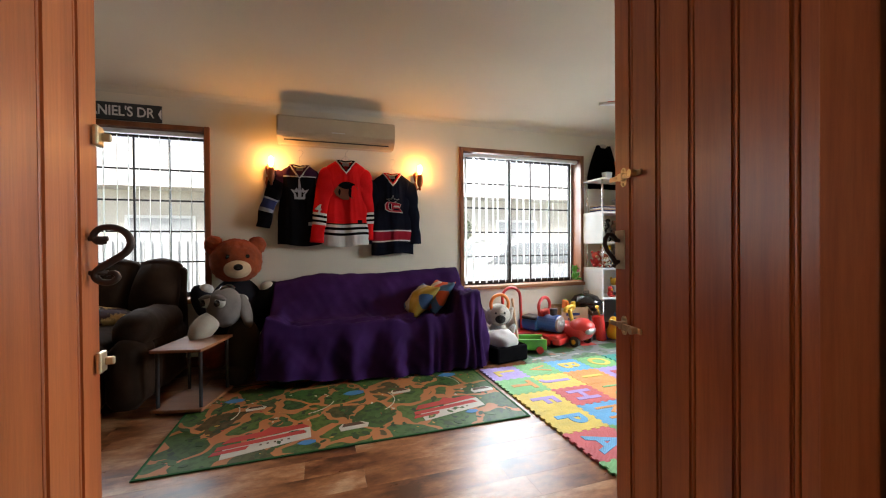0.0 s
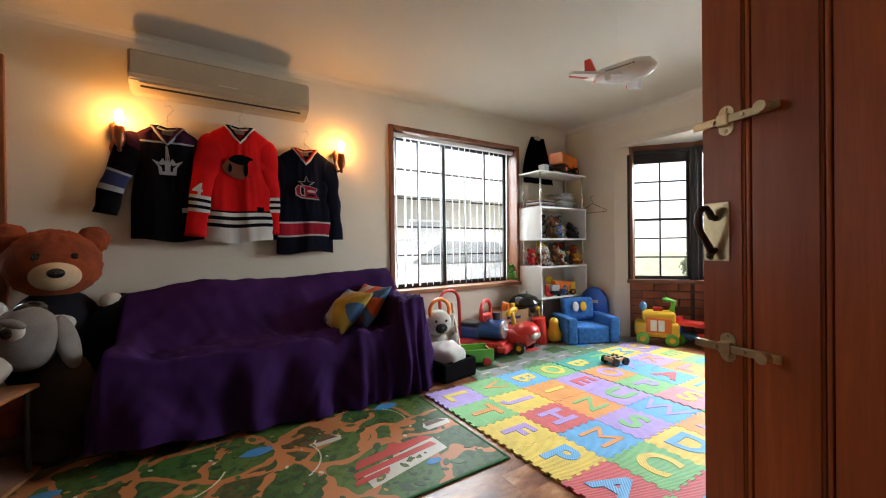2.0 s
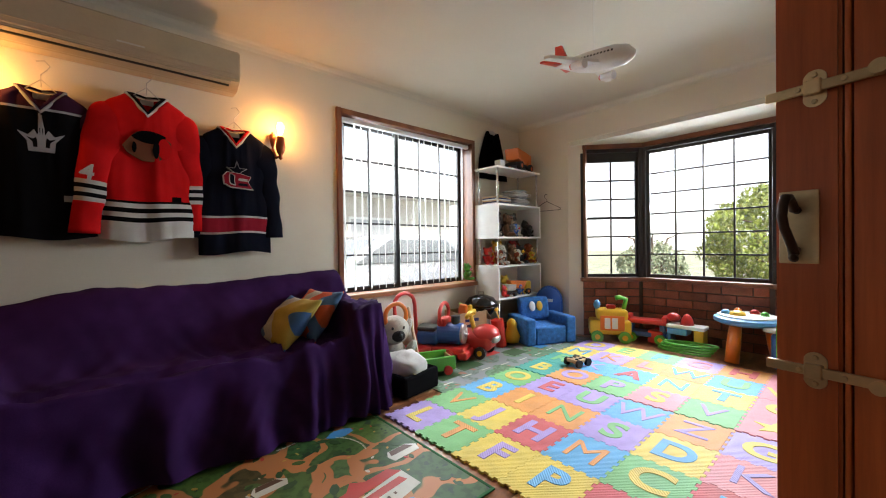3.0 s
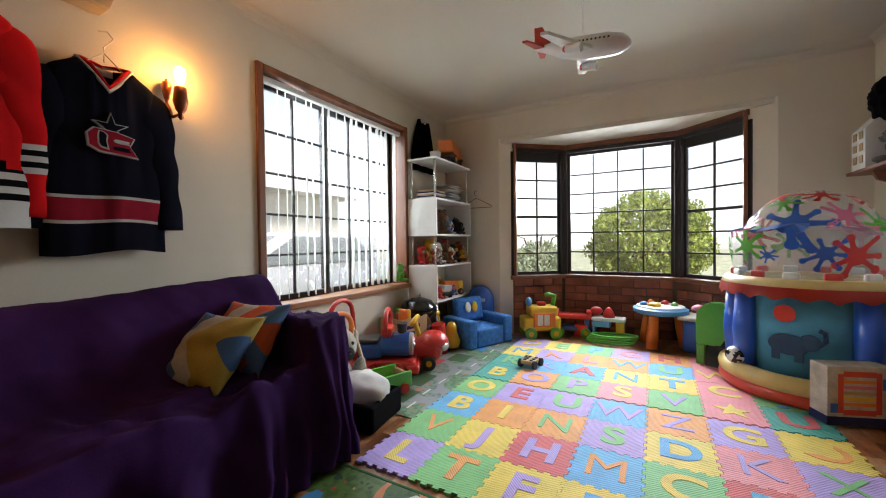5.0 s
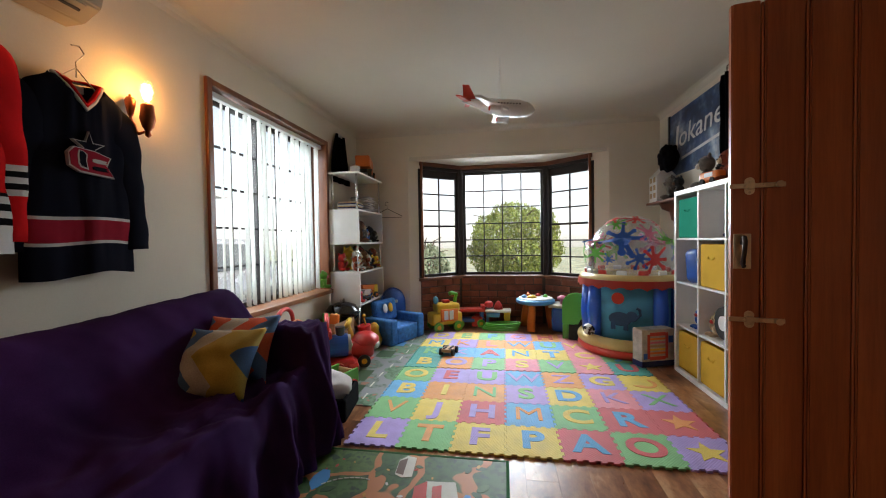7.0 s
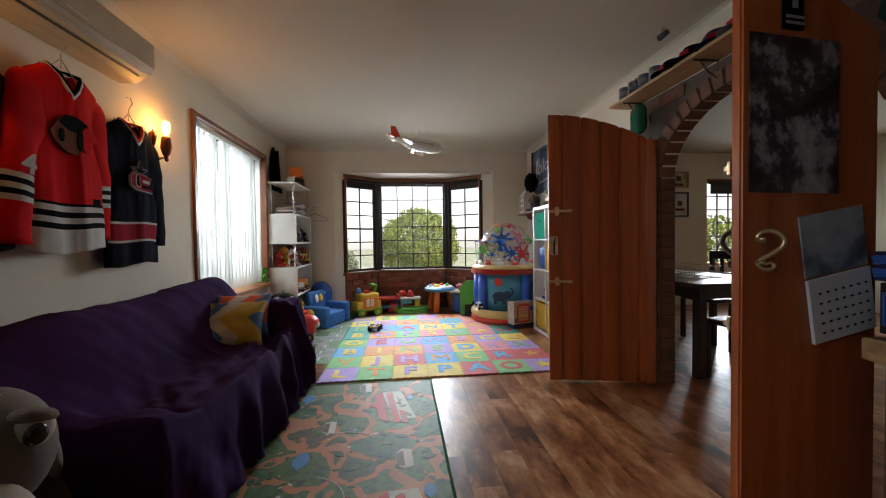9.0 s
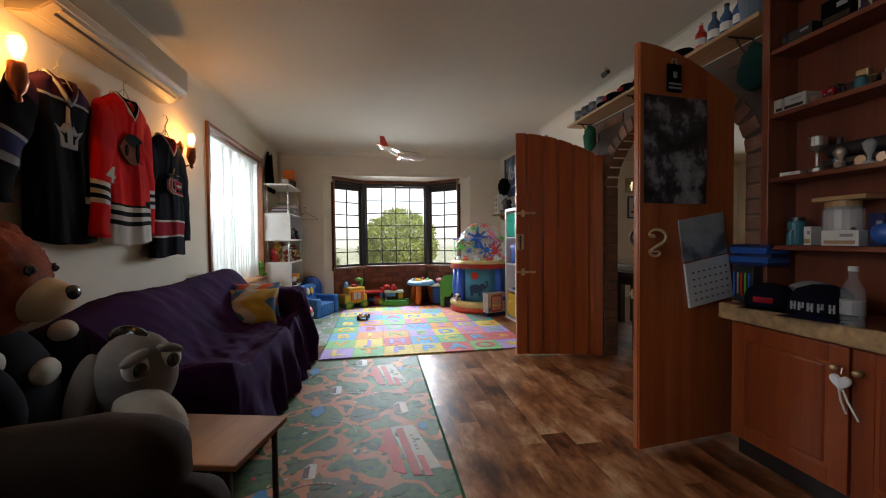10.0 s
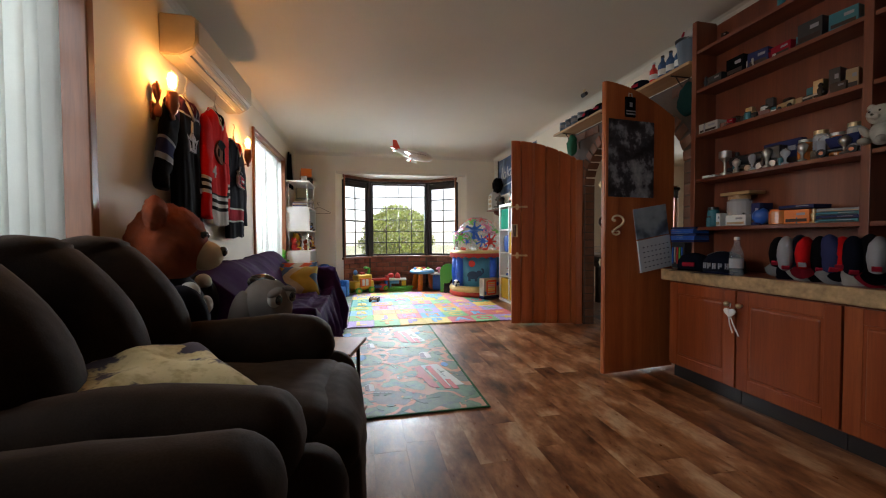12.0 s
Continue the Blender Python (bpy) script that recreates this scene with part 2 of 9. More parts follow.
def text_mesh(name, body, size, depth, offset=0.0):
    cu = bpy.data.curves.new(name, "FONT")
    cu.body, cu.size, cu.extrude, cu.offset = body, size, depth / 2, offset
    cu.align_x, cu.align_y, cu.resolution_u = "CENTER", "CENTER", 4
    ob = new(name, cu)
    dg = bpy.context.evaluated_depsgraph_get()
    me = bpy.data.meshes.new_from_object(ob.evaluated_get(dg))
    bpy.data.objects.remove(ob)
    bpy.data.curves.remove(cu)
    return me


# ---------- the rooms ----------
H = 2.47
NY, SY, EX, WX = 4.70, 1.12, 3.97, -4.3      # inner faces of the playroom's walls
DS = -3.6                                     # far wall of the dining room


def wall_box(name, boxes, material, label, wall_kind="wall"):
    bm = bmesh.new()
    for b in boxes:
        slab(bm, *b)
    return part(name, bm, material, None, label, category=wall_kind, kind="structure")


W1 = (-2.53, -0.965, 0.615, 2.135)
W2 = (1.545, 3.10, 0.615, 2.135)
wall_box("wall_north", [
    (WX - 0.12, W1[0], NY, NY + 0.24, 0, H), (W1[1], W2[0], NY, NY + 0.24, 0, H), (W2[1], EX + 0.24, NY, NY + 0.24, 0, H),
    (W1[0], W1[1], NY, NY + 0.24, 0, W1[2]), (W1[0], W1[1], NY, NY + 0.24, W1[3], H),
    (W2[0], W2[1], NY, NY + 0.24, 0, W2[2]), (W2[0], W2[1], NY, NY + 0.24, W2[3], H)], PLASTER, "cream painted plaster wall with two wide windows")
wall_box("wall_east", [
    (EX, EX + 0.24, 4.03, NY, 0, H), (EX, EX + 0.24, SY, 1.66, 0, H), (EX, EX + 0.24, 1.66, 4.03, 2.16, H)], PLASTER,
    "cream plaster wall around the bay window recess")
wall_box("wall_west", [(WX - 0.12, WX, SY - 0.12, NY, 0, H)], PLASTER, "plain cream plaster wall")

# south wall with the arched doorway
ARCH_C, ARCH_R, SPRING, ARCH_RISE = 0.28, 0.67, 1.55, 0.47
bm = bmesh.new()
slab(bm, WX, ARCH_C - ARCH_R, SY - 0.11, SY, 0, H)
slab(bm, ARCH_C + ARCH_R, EX + 0.24, SY - 0.11, SY, 0, H)
n = 24
pts = [(ARCH_C - ARCH_R * math.cos(math.pi * k / n), SPRING + ARCH_RISE * math.sin(math.pi * k / n)) for k in range(n + 1)]
for (xa, za), (xb, zb) in zip(pts, pts[1:]):
    prism(bm, [(xa, za), (xb, zb), (xb, H), (xa, H)], 0.11, Matrix.Translation((0, SY - 0.11, 0)))
part("wall_south", bm, PLASTER, None, "inner wall with a brick-lined arched doorway", category="wall", kind="structure")

wall_box("ceiling", [(WX - 0.12, EX + 0.24, SY - 0.11, NY + 0.24, H, H + 0.12)], CEIL, "white painted plaster ceiling", "ceiling")
wall_box("ceiling_dining", [(-1.6, EX + 0.24, DS, SY - 0.11, H, H + 0.12)], CEIL, "white dining room ceiling", "ceiling")

# cornice: a coved strip on each wall
bm = bmesh.new()
for (x0, y0, x1, y1, nx, ny) in ((WX, NY, EX, NY, 0, -1), (EX, NY, EX, SY, -1, 0), (EX, SY, WX, SY, 0, 1), (WX, SY, WX, NY, 1, 0)):
    prof = [(0.002, 0.055), (0.012, 0.03), (0.03, 0.012), (0.055, 0.002)]
    prev = None
    for d, h in prof:
        pair = [bm.verts.new((x0 + nx * d, y0 + ny * d, H - h)), bm.verts.new((x1 + nx * d, y1 + ny * d, H - h))]
        if prev:
            bm.faces.new((prev[0], prev[1], pair[1], pair[0]))
        prev = pair
part("cornice", bm, CEIL, None, "small coved white cornice", category="cornice", kind="structure")

# dining room shell
wall_box("wall_dining_east", [(EX, EX + 0.24, -1.9, SY - 0.11, 0, H), (EX, EX + 0.24, DS, -3.0, 0, H),
                              (EX, EX + 0.24, -3.0, -1.9, 0, 0.63), (EX, EX + 0.24, -3.0, -1.9, 2.06, H)], PLASTER, "cream dining room wall with a window")
wall_box("wall_dining_south", [(-1.6, EX + 0.24, DS - 0.12, DS, 0, H)], PLASTER, "plain cream dining room wall")
wall_box("wall_dining_west", [(-1.72, -1.6, DS - 0.12, SY - 0.11, 0, H)], PLASTER, "plain cream dining room wall")

# skirting
wall_box("baseboard", [(WX, -2.6, NY - 0.015, NY, 0.004, 0.09), (-2.6, EX, NY - 0.015, NY, 0.004, 0.09), (EX - 0.015, EX, 4.03, NY - 0.015, 0.004, 0.09),
                       (1.3, EX - 0.015, SY, SY + 0.015, 0.004, 0.09)], CEDAR_X, "stained timber skirting board", "baseboard")


# ---------- windows ----------
def frame_trim(name, x0, x1, z0, z1, label):
    """Timber architrave and reveal of a north window."""
    w = tagged(new(name), label, "window", kind="structure")
    t = 0.042
    for nm, b in (("window_frame", (x0 - t, x0 + 0.004, NY - 0.022, NY + 0.2, z0 - 0.01, z1 + t)), ("window_frame", (x1 - 0.004, x1 + t, NY - 0.022, NY + 0.2, z0 - 0.01, z1 + t)),
                  ("window_frame", (x0 + 0.006, x1 - 0.006, NY - 0.02, NY + 0.2, z1 - 0.004, z1 + t - 0.002)), ("window_sill", (x0 - t - 0.02, x1 + t + 0.02, NY - 0.05, NY + 0.2, z0 - 0.035, z0 + 0.006))):
        bm = bmesh.new()
        slab(bm, *b, bevel=0.005)
        part(nm, bm, WINDOWSILL if "sill" in nm else WINDOWWOOD, w)
    # dark sliding sashes with glazing bars
    yb = NY + 0.14
    xm = x0 + (x1 - x0) * 0.42
    for a, b, yy in ((x0 + 0.01, xm + 0.02, yb), (xm - 0.02, x1 - 0.01, yb + 0.03)):
        bm = bmesh.new()
        for s in ((a, a + 0.045, yy - 0.014, yy + 0.014, z0 + 0.006, z1 - 0.006), (b - 0.045, b, yy - 0.014, yy + 0.014, z0 + 0.006, z1 - 0.006),
                  (a + 0.045, b - 0.045, yy - 0.014, yy + 0.014, z0 + 0.006, z0 + 0.05), (a + 0.045, b - 0.045, yy - 0.014, yy + 0.014, z1 - 0.05, z1 - 0.006)):
            slab(bm, *s, bevel=0.004)
        sash = part("sash", bm, DARKMETAL, w)
        nx = 2 if b - a < 0.75 else 3
        for k in range(1, nx):
            bm = bmesh.new()
            xx = a + 0.045 + (b - a - 0.09) * k / nx
            slab(bm, xx - 0.008, xx + 0.008, yy - 0.01, yy + 0.01, z0 + 0.05, z1 - 0.05, bevel=0.003)
            part("glazing_bar", bm, DARKMETAL, sash)
        for k in range(1, 5):
            bm = bmesh.new()
            zz = z0 + 0.05 + (z1 - z0 - 0.1) * k / 5
            slab(bm, a + 0.045, b - 0.045, yy - 0.009, yy + 0.009, zz - 0.008, zz + 0.008, bevel=0.003)
            part("glazing_bar", bm, DARKMETAL, sash)
        bm = bmesh.new()
        slab(bm, a + 0.04, b - 0.04, yy - 0.002, yy + 0.002, z0 + 0.045, z1 - 0.045)
        pane = part("pane", bm, GLASS, sash)
        pane.visible_shadow = False
    return w


frame_trim("window_1", *W1, "dark sliding window in a stained timber frame")
frame_trim("window_2", *W2, "dark sliding window in a stained timber frame")


def blinds(x0, x1, z0, z1, turn, label):
    """Vertical blind: head rail and hanging slats."""
    t = thing("vertical_blind", (x0 + x1) / 2, NY + 0.05, 0, 0, label, "blind")
    hw = (x1 - x0) / 2
    bm = bmesh.new()
    slab(bm, -hw + 0.012, hw - 0.012, -0.022, 0.022, z1 - 0.05, z1 - 0.012, bevel=0.004)
    part("head_rail", bm, WHITE, t)
    nsl = int((x1 - x0 - 0.06) / 0.081)
    rnd = random.Random(round(x0 * 100))
    bm = bmesh.new()
    nseg = 8
    rows = []
    for j in range(nseg + 1):
        zz = (z1 - 0.055) + (z0 + 0.03 - z1 + 0.055) * j / nseg
        rows.append([bm.verts.new(((i / 4 - 0.5) * 0.088, 0.004 * math.sin(math.pi * i / 4), zz)) for i in range(5)])
    for a, b in zip(rows, rows[1:]):
        for i in range(4):
            bm.faces.new((a[i], a[i + 1], b[i + 1], b[i]))
    bmesh.ops.solidify(bm, geom=bm.faces[:], thickness=0.0012)
    first = part("slat", bm, BLIND, t, smooth=True)
    for i in range(nsl):
        o = first if i == 0 else new("slat", first.data)
        o.parent = t
        o.matrix_basis = pose(-hw + 0.06 + i * 0.081, 0, 0, rnd.uniform(-0.5, 0.5), rnd.uniform(-0.3, 0.3), turn + rnd.uniform(-5, 5))
    bm = bmesh.new()
    tube(bm, [(-hw + 0.03, -0.03, z1 - 0.05), (-hw + 0.032, -0.032, z1 - 0.6), (-hw + 0.03, -0.03, z0 + 0.25)], 0.002, 6)
    part("cord", bm, WHITE, t)
    return t


blinds(*W1, 108, "white vertical blind turned half open in the window")
blinds(*W2, 55, "white vertical blind turned half open in the window")

# ---------- bay ----------
BAY = [(EX + 0.09, 3.905), (4.48, 3.43), (4.48, 2.32), (EX + 0.09, 1.825)]
SILL, HEAD = 0.63, 2.08
BRICK = surf("red_brick", (0.25, 0.085, 0.05), 0.85, var=0.5, scale=3, fine=90, bump=0.5, dist=0.006)
BROWNBRICK = surf("brown_brick", (0.16, 0.075, 0.045), 0.85, var=0.45, scale=3, fine=90, bump=0.5, dist=0.006)
MORTAR = surf("mortar", (0.085, 0.062, 0.05), 0.95, var=0.2, fine=150, bump=0.4)
bm = bmesh.new()
out = []
cx, cy = 3.6, 2.87
for x, y in BAY:
    d = Vector((x - cx, y - cy)).normalized() * 0.16
    out.append((x + d.x, y + d.y))
for (a, b, c, d) in zip(BAY, BAY[1:], out[1:], out):
    lo = [bm.verts.new((*p, 0)) for p in (a, b, c, d)]
    hi = [bm.verts.new((*p, SILL - 0.03)) for p in (a, b, c, d)]
    bm.faces.new(hi)
    bm.faces.new(lo[::-1])
    for k in range(4):
        bm.faces.new((lo[k], lo[(k + 1) % 4], hi[(k + 1) % 4], hi[k]))
bmesh.ops.recalc_face_normals(bm, faces=bm.faces[:])
bay_wall = part("wall_bay", bm, MORTAR, None, "low red brick wall under the bay window", category="brick wall", kind="structure")
# plaster reveals and soffit
bm = bmesh.new()
for y0, y1 in ((4.03, 3.895), (1.66, 1.835)):
    prism(bm, [(EX + 0.001, y0), (EX + 0.10, y1), (EX + 0.20, y1), (EX + 0.20, y0)], 2.16, Matrix(((1, 0, 0, 0), (0, 0, 1, 0), (0, 1, 0, 0), (0, 0, 0, 1))))
part("bay_reveal", bm, PLASTER, None, "cream plaster edge of the bay recess", category="trim", kind="structure")
bm = bmesh.new()
vs = [(EX + 0.012, 1.662), (EX + 0.012, 4.028), (4.64, 3.60), (4.64, 2.15)]
prism(bm, [(x, y) for x, y in vs], 0.3, Matrix(((1, 0, 0, 0), (0, 0, 1, 0), (0, 1, 0, HEAD + 0.035), (0, 0, 0, 1))))
part("ceiling_bay", bm, CEIL, None, "plaster soffit over the bay window", category="ceiling", kind="structure")


def bay_side(p, q, cols, flip_open, name):
    """One side of the bay: timber post and head, dark sash, bars, sill."""
    p, q = Vector((*p, 0)), Vector((*q, 0))
    d = (q - p)
    L = d.length
    ang = math.degrees(math.atan2(d.y, d.x))
    w = thing(name, p.x, p.y, 0, ang, "dark-framed bay window section with small panes", "window", kind="structure")
    # local x runs along the wall, +y to the outside
    bm = bmesh.new()
    slab(bm, -0.03, L + 0.03, -0.05, 0.14, SILL - 0.03, SILL + 0.012, bevel=0.006)
    part("window_sill", bm, CEDAR_X, w)
    bm = bmesh.new()
    slab(bm, 0.0, L, 0.01, 0.11, HEAD - 0.05, HEAD + 0.03, bevel=0.004)
    part("window_head", bm, DARKMETAL, w)
    bm = bmesh.new()
    slab(bm, -0.02, 0.028, 0.0, 0.1, SILL + 0.012, HEAD - 0.05, bevel=0.004)
    slab(bm, L - 0.028, L + 0.02, 0.0, 0.1, SILL + 0.012, HEAD - 0.05, bevel=0.004)
    part("window_frame", bm, DARKMETAL, w)
    bm = bmesh.new()
    a, b, z0, z1 = 0.03, L - 0.03, SILL + 0.014, HEAD - 0.052
    rail = 0.10 if flip_open else 0.035
    for s in ((a, a + 0.03, 0.04, 0.07, z0, z1), (b - 0.03, b, 0.04, 0.07, z0, z1), (a + 0.03, b - 0.03, 0.04, 0.07, z0, z0 + 0.035), (a + 0.03, b - 0.03, 0.04, 0.07, z1 - rail, z1)):
        slab(bm, *s, bevel=0.003)
    sash = part("sash", bm, DARKMETAL, w)
    for k in range(1, cols):
        bm = bmesh.new()
        xx = a + 0.03 + (b - a - 0.06) * k / cols
        slab(bm, xx - 0.008, xx + 0.008, 0.045, 0.065, z0 + 0.035, z1 - rail, bevel=0.003)
        part("glazing_bar", bm, DARKMETAL, sash)
    for k in range(1, 6):
        bm = bmesh.new()
        zz = z0 + 0.035 + (z1 - z0 - 0.035 - rail) * k / 6
        th = 0.014 if (flip_open and k == 3) else 0.008
        slab(bm, a + 0.03, b - 0.03, 0.046, 0.064, zz - th, zz + th, bevel=0.003)
        part("glazing_bar", bm, DARKMETAL, sash)
    bm = bmesh.new()
    slab(bm, a + 0.02, b - 0.02, 0.053, 0.057, z0 + 0.02, z1 - 0.02)
    pane = part("pane", bm, GLASS, sash)
    pane.visible_shadow = False


bay_side(BAY[0], BAY[1], 2, True, "window_3")
bay_side(BAY[1], BAY[2], 4, False, "window_4")
bay_side(BAY[2], BAY[3], 2, True, "window_5")
# timber edge around the bay opening
bm = bmesh.new()
slab(bm, EX + 0.075, EX + 0.11, 3.862, 3.892, 0.6, HEAD + 0.03, bevel=0.003)
slab(bm, EX + 0.075, EX + 0.11, 1.838, 1.868, 0.6, HEAD + 0.03, bevel=0.003)
part("bay_trim", bm, WINDOWWOOD, None, "stained timber edge of the bay window", category="trim", kind="structure")
for a, b in zip(BAY, BAY[1:]):
    bm = bmesh.new()
    a3, b3 = Vector((*a, HEAD + 0.012)), Vector((*b, HEAD + 0.012))
    box(bm, (a3 + b3) / 2, ((b3 - a3).length, 0.04, 0.05), 0.004, Matrix.Rotation(math.atan2(b3.y - a3.y, b3.x - a3.x), 4, "Z"))
    part("bay_head_trim", bm, CEDAR_X, None, "stained timber head strip of the bay window", category="trim", kind="structure")

# corner posts of the bay
for px, py, turn in ((4.525, 3.455, 45), (4.525, 2.295, 45)):
    bm = bmesh.new()
    box(bm, (px, py, (SILL + HEAD) / 2 + 0.01), (0.10, 0.10, HEAD - SILL + 0.05), 0.006, Matrix.Rotation(radians(turn), 4, "Z"))
    part("bay_post", bm, DARKMETAL, None, "dark corner post of the bay window", category="trim", kind="structure")

# dining room window
w = tagged(new("window_6"), "dining room window with dark bars and a rolled blind", "window", kind="structure")
bm = bmesh.new()
for s in ((EX + 0.05, EX + 0.1, -3.0, -2.95, 0.63, 2.06), (EX + 0.05, EX + 0.1, -1.95, -1.9, 0.63, 2.06), (EX + 0.05, EX + 0.1, -2.95, -1.95, 0.63, 0.68), (EX + 0.05, EX + 0.1, -2.95, -1.95, 1.98, 2.06)):
    slab(bm, *s, bevel=0.004)
part("window_frame", bm, CEDAR, w)
for k in range(1, 5):
    bm = bmesh.new()
    slab(bm, EX + 0.065, EX + 0.085, -2.95 + 0.2 * k - 0.008, -2.95 + 0.2 * k + 0.008, 0.68, 1.98)
    part("glazing_bar", bm, DARKMETAL, w)
for k in range(1, 6):
    bm = bmesh.new()
    slab(bm, EX + 0.066, EX + 0.084, -2.95, -1.95, 0.68 + 0.217 * k - 0.008, 0.68 + 0.217 * k + 0.008)
    part("glazing_bar", bm, DARKMETAL, w)
bm = bmesh.new()
rod(bm, (EX - 0.03, -2.98, 1.99), (EX - 0.03, -1.92, 1.99), 0.035)
slab(bm, EX - 0.035, EX - 0.03, -2.96, -1.94, 1.80, 1.99)
part("roller_blind", bm, BLACK, w)

# ---------- arched double doors ----------
def leaf_top(s):
    """Height of the arched top at s (0 at the hinge, 1 at the free edge)."""
    return 1.80 + 0.255 * math.sin(math.pi / 2 * (0.12 + 0.88 * s)) ** 0.9


def door_leaf(name, hinge, free, groove_side, label):
    hx, hy = hinge
    d = Vector((free[0] - hx, free[1] - hy))
    t = thing(name, hx, hy, 0, math.degrees(math.atan2(d.y, d.x)), label, "door", kind="structure")
    L = d.length
    joints = [0.0] + [L - q for q in (0.665, 0.525, 0.385, 0.245, 0.105) if L - q > 0.03] + [L]
    for k, q in enumerate(joints[1:-1]):
        bm = bmesh.new()
        slab(bm, q - 0.0045, q + 0.0045, -0.0165, 0.0165, 0.016, leaf_top(q / L) - 0.004, bevel=0.003)
        part("bead", bm, CEDAR, t)
    for a, b in zip(joints, joints[1:]):
        a, b = a + (0.006 if a > 0 else 0), b - (0.006 if b < L else 0)
        bm = bmesh.new()
        top = [(a + (b - a) * j / 4, leaf_top((a + (b - a) * j / 4) / L)) for j in range(5)]
        poly = [(a + 0.0015, 0.015)] + [(b - 0.0015, 0.015)] + [(min(max(x, a + 0.0015), b - 0.0015), z) for x, z in top[::-1]]
        vs = prism(bm, poly, 0.036, Matrix.Translation((0, -0.018, 0)))
        side = [e for e in bm.edges if abs(e.verts[0].co.z - e.verts[1].co.z) > 0.5]
        bmesh.ops.bevel(bm, geom=side, offset=0.005, segments=2, affect="EDGES")
        part("board", bm, CEDAR, t)
    # plain facing panel on the other side
    bm = bmesh.new()
    m = 14
    poly = [(0.004, 0.018), (L - 0.004, 0.018)] + [(L - 0.004 - (L - 0.008) * j / m, leaf_top((L - 0.004 - (L - 0.008) * j / m) / L) - 0.003) for j in range(m + 1)]
    prism(bm, poly, 0.006, Matrix.Translation((0, -groove_side * 0.021 - 0.003, 0)))
    part("facing_panel", bm, CEDAR, t)
    return t, L


def scroll(bm, c, h, m, r=0.0085):
    """A forged scroll handle of height h: a curl, a wide belly, a sweep back and a foot curl, standing out along x."""
    line = [(0.19, 0.25), (0.08, 0.23), (0.01, 0.34), (0.10, 0.47), (0.28, 0.50), (0.46, 0.41), (0.54, 0.23), (0.46, 0.05),
            (0.25, -0.11), (0.08, -0.24), (0.03, -0.35), (0.10, -0.45), (0.25, -0.47), (0.35, -0.38), (0.29, -0.30), (0.18, -0.33)]
    pts, rad = [], []
    n = len(line)
    for k in range((n - 1) * 3 + 1):
        i, u = min(k // 3, n - 2), (k - 3 * min(k // 3, n - 2)) / 3
        p0, p1, p2, p3 = (line[max(0, min(n - 1, i + q))] for q in (-1, 0, 1, 2))
        x, z = (0.5 * (2 * b + (d - a) * u + (2 * a - 5 * b + 4 * d - e) * u * u + (3 * b - a - 3 * d + e) * u ** 3) for a, b, d, e in zip(p0, p1, p2, p3))
        pts.append(Vector(c) + m @ Vector((x * h, 0, z * h)))
        rad.append(r * (0.62 + 0.38 * math.sin(math.pi * k / ((n - 1) * 3))))
    tube(bm, pts, rad, 10)


def bolt(parent, L, z, side):
    """A sliding bolt: flat bar, rounded keeper plate with screws, stop rivets and a stout knob."""
    bm = bmesh.new()
    y = side * 0.029
    slab(bm, L - 0.175, L + 0.010, y - 0.004, y + 0.004, z - 0.0095, z + 0.0095, bevel=0.002)
    b = part("bolt", bm, BRASS, parent, "brass sliding bolt")
    bm = bmesh.new()
    oval = [(L - 0.062 + 0.017 * math.cos(a), z + (0.018 if math.sin(a) > 0 else -0.018) + 0.017 * math.sin(a)) for a in [2 * math.pi * (k + 0.5) / 20 for k in range(20)]]
    prism(bm, oval, 0.003, Matrix.Translation((0, side * 0.0195 - 0.0015, 0)))
    slab(bm, L - 0.075, L - 0.049, y - 0.008, y + 0.008, z - 0.014, z + 0.014, bevel=0.003)
    kp = part("keeper", bm, BRASS, b)
    for dz in (-0.025, 0.025):
        bm = bmesh.new()
        rod(bm, (L - 0.062, side * 0.019, z + dz), (L - 0.062, side * 0.0245, z + dz), 0.0055, 0.004, 10)
        part("screw", bm, BRASS, kp)
    for dx in (0.042, 0.105):
        bm = bmesh.new()
        rod(bm, (L - dx, y, z), (L - dx, y + side * 0.009, z), 0.005, 0.004, 10)
        part("rivet", bm, BRASS, b)
    bm = bmesh.new()
    rod(bm, (L - 0.15, y, z), (L - 0.15, y + side * 0.026, z), 0.0105, 0.0125, 16)
    part("knob", bm, BRASS, b, smooth=False)


door_r, LR = door_leaf("door_1", (0.98, 1.225), (1.126, 1.928), 1, "open arched cedar board door leaf with brass bolts")
bolt(door_r, LR, 1.32, 1)
bolt(door_r, LR, 0.78, 1)
bm = bmesh.new()
slab(bm, LR - 0.068, LR - 0.008, 0.018, 0.022, 0.985, 1.128, bevel=0.002)
plate = part("handle_plate", bm, BRASS, door_r, "worn brass plate")
bm = bmesh.new()
tube(bm, [(LR - 0.036, 0.021, 1.090), (LR - 0.035, 0.033, 1.092), (LR - 0.034, 0.040, 1.104), (LR - 0.033, 0.050, 1.114), (LR - 0.032, 0.064, 1.113), (LR - 0.031, 0.074, 1.098),
          (LR - 0.030, 0.075, 1.078), (LR - 0.031, 0.067, 1.056), (LR - 0.033, 0.053, 1.036), (LR - 0.035, 0.041, 1.018), (LR - 0.036, 0.036, 1.004), (LR - 0.037, 0.042, 0.996), (LR - 0.037, 0.050, 1.000)],
     [0.008, 0.0085, 0.008, 0.008, 0.0085, 0.0085, 0.0085, 0.008, 0.008, 0.0085, 0.009, 0.008, 0.006], 10)
rod(bm, (LR - 0.036, 0.02, 1.012), (LR - 0.036, 0.040, 1.012), 0.007)
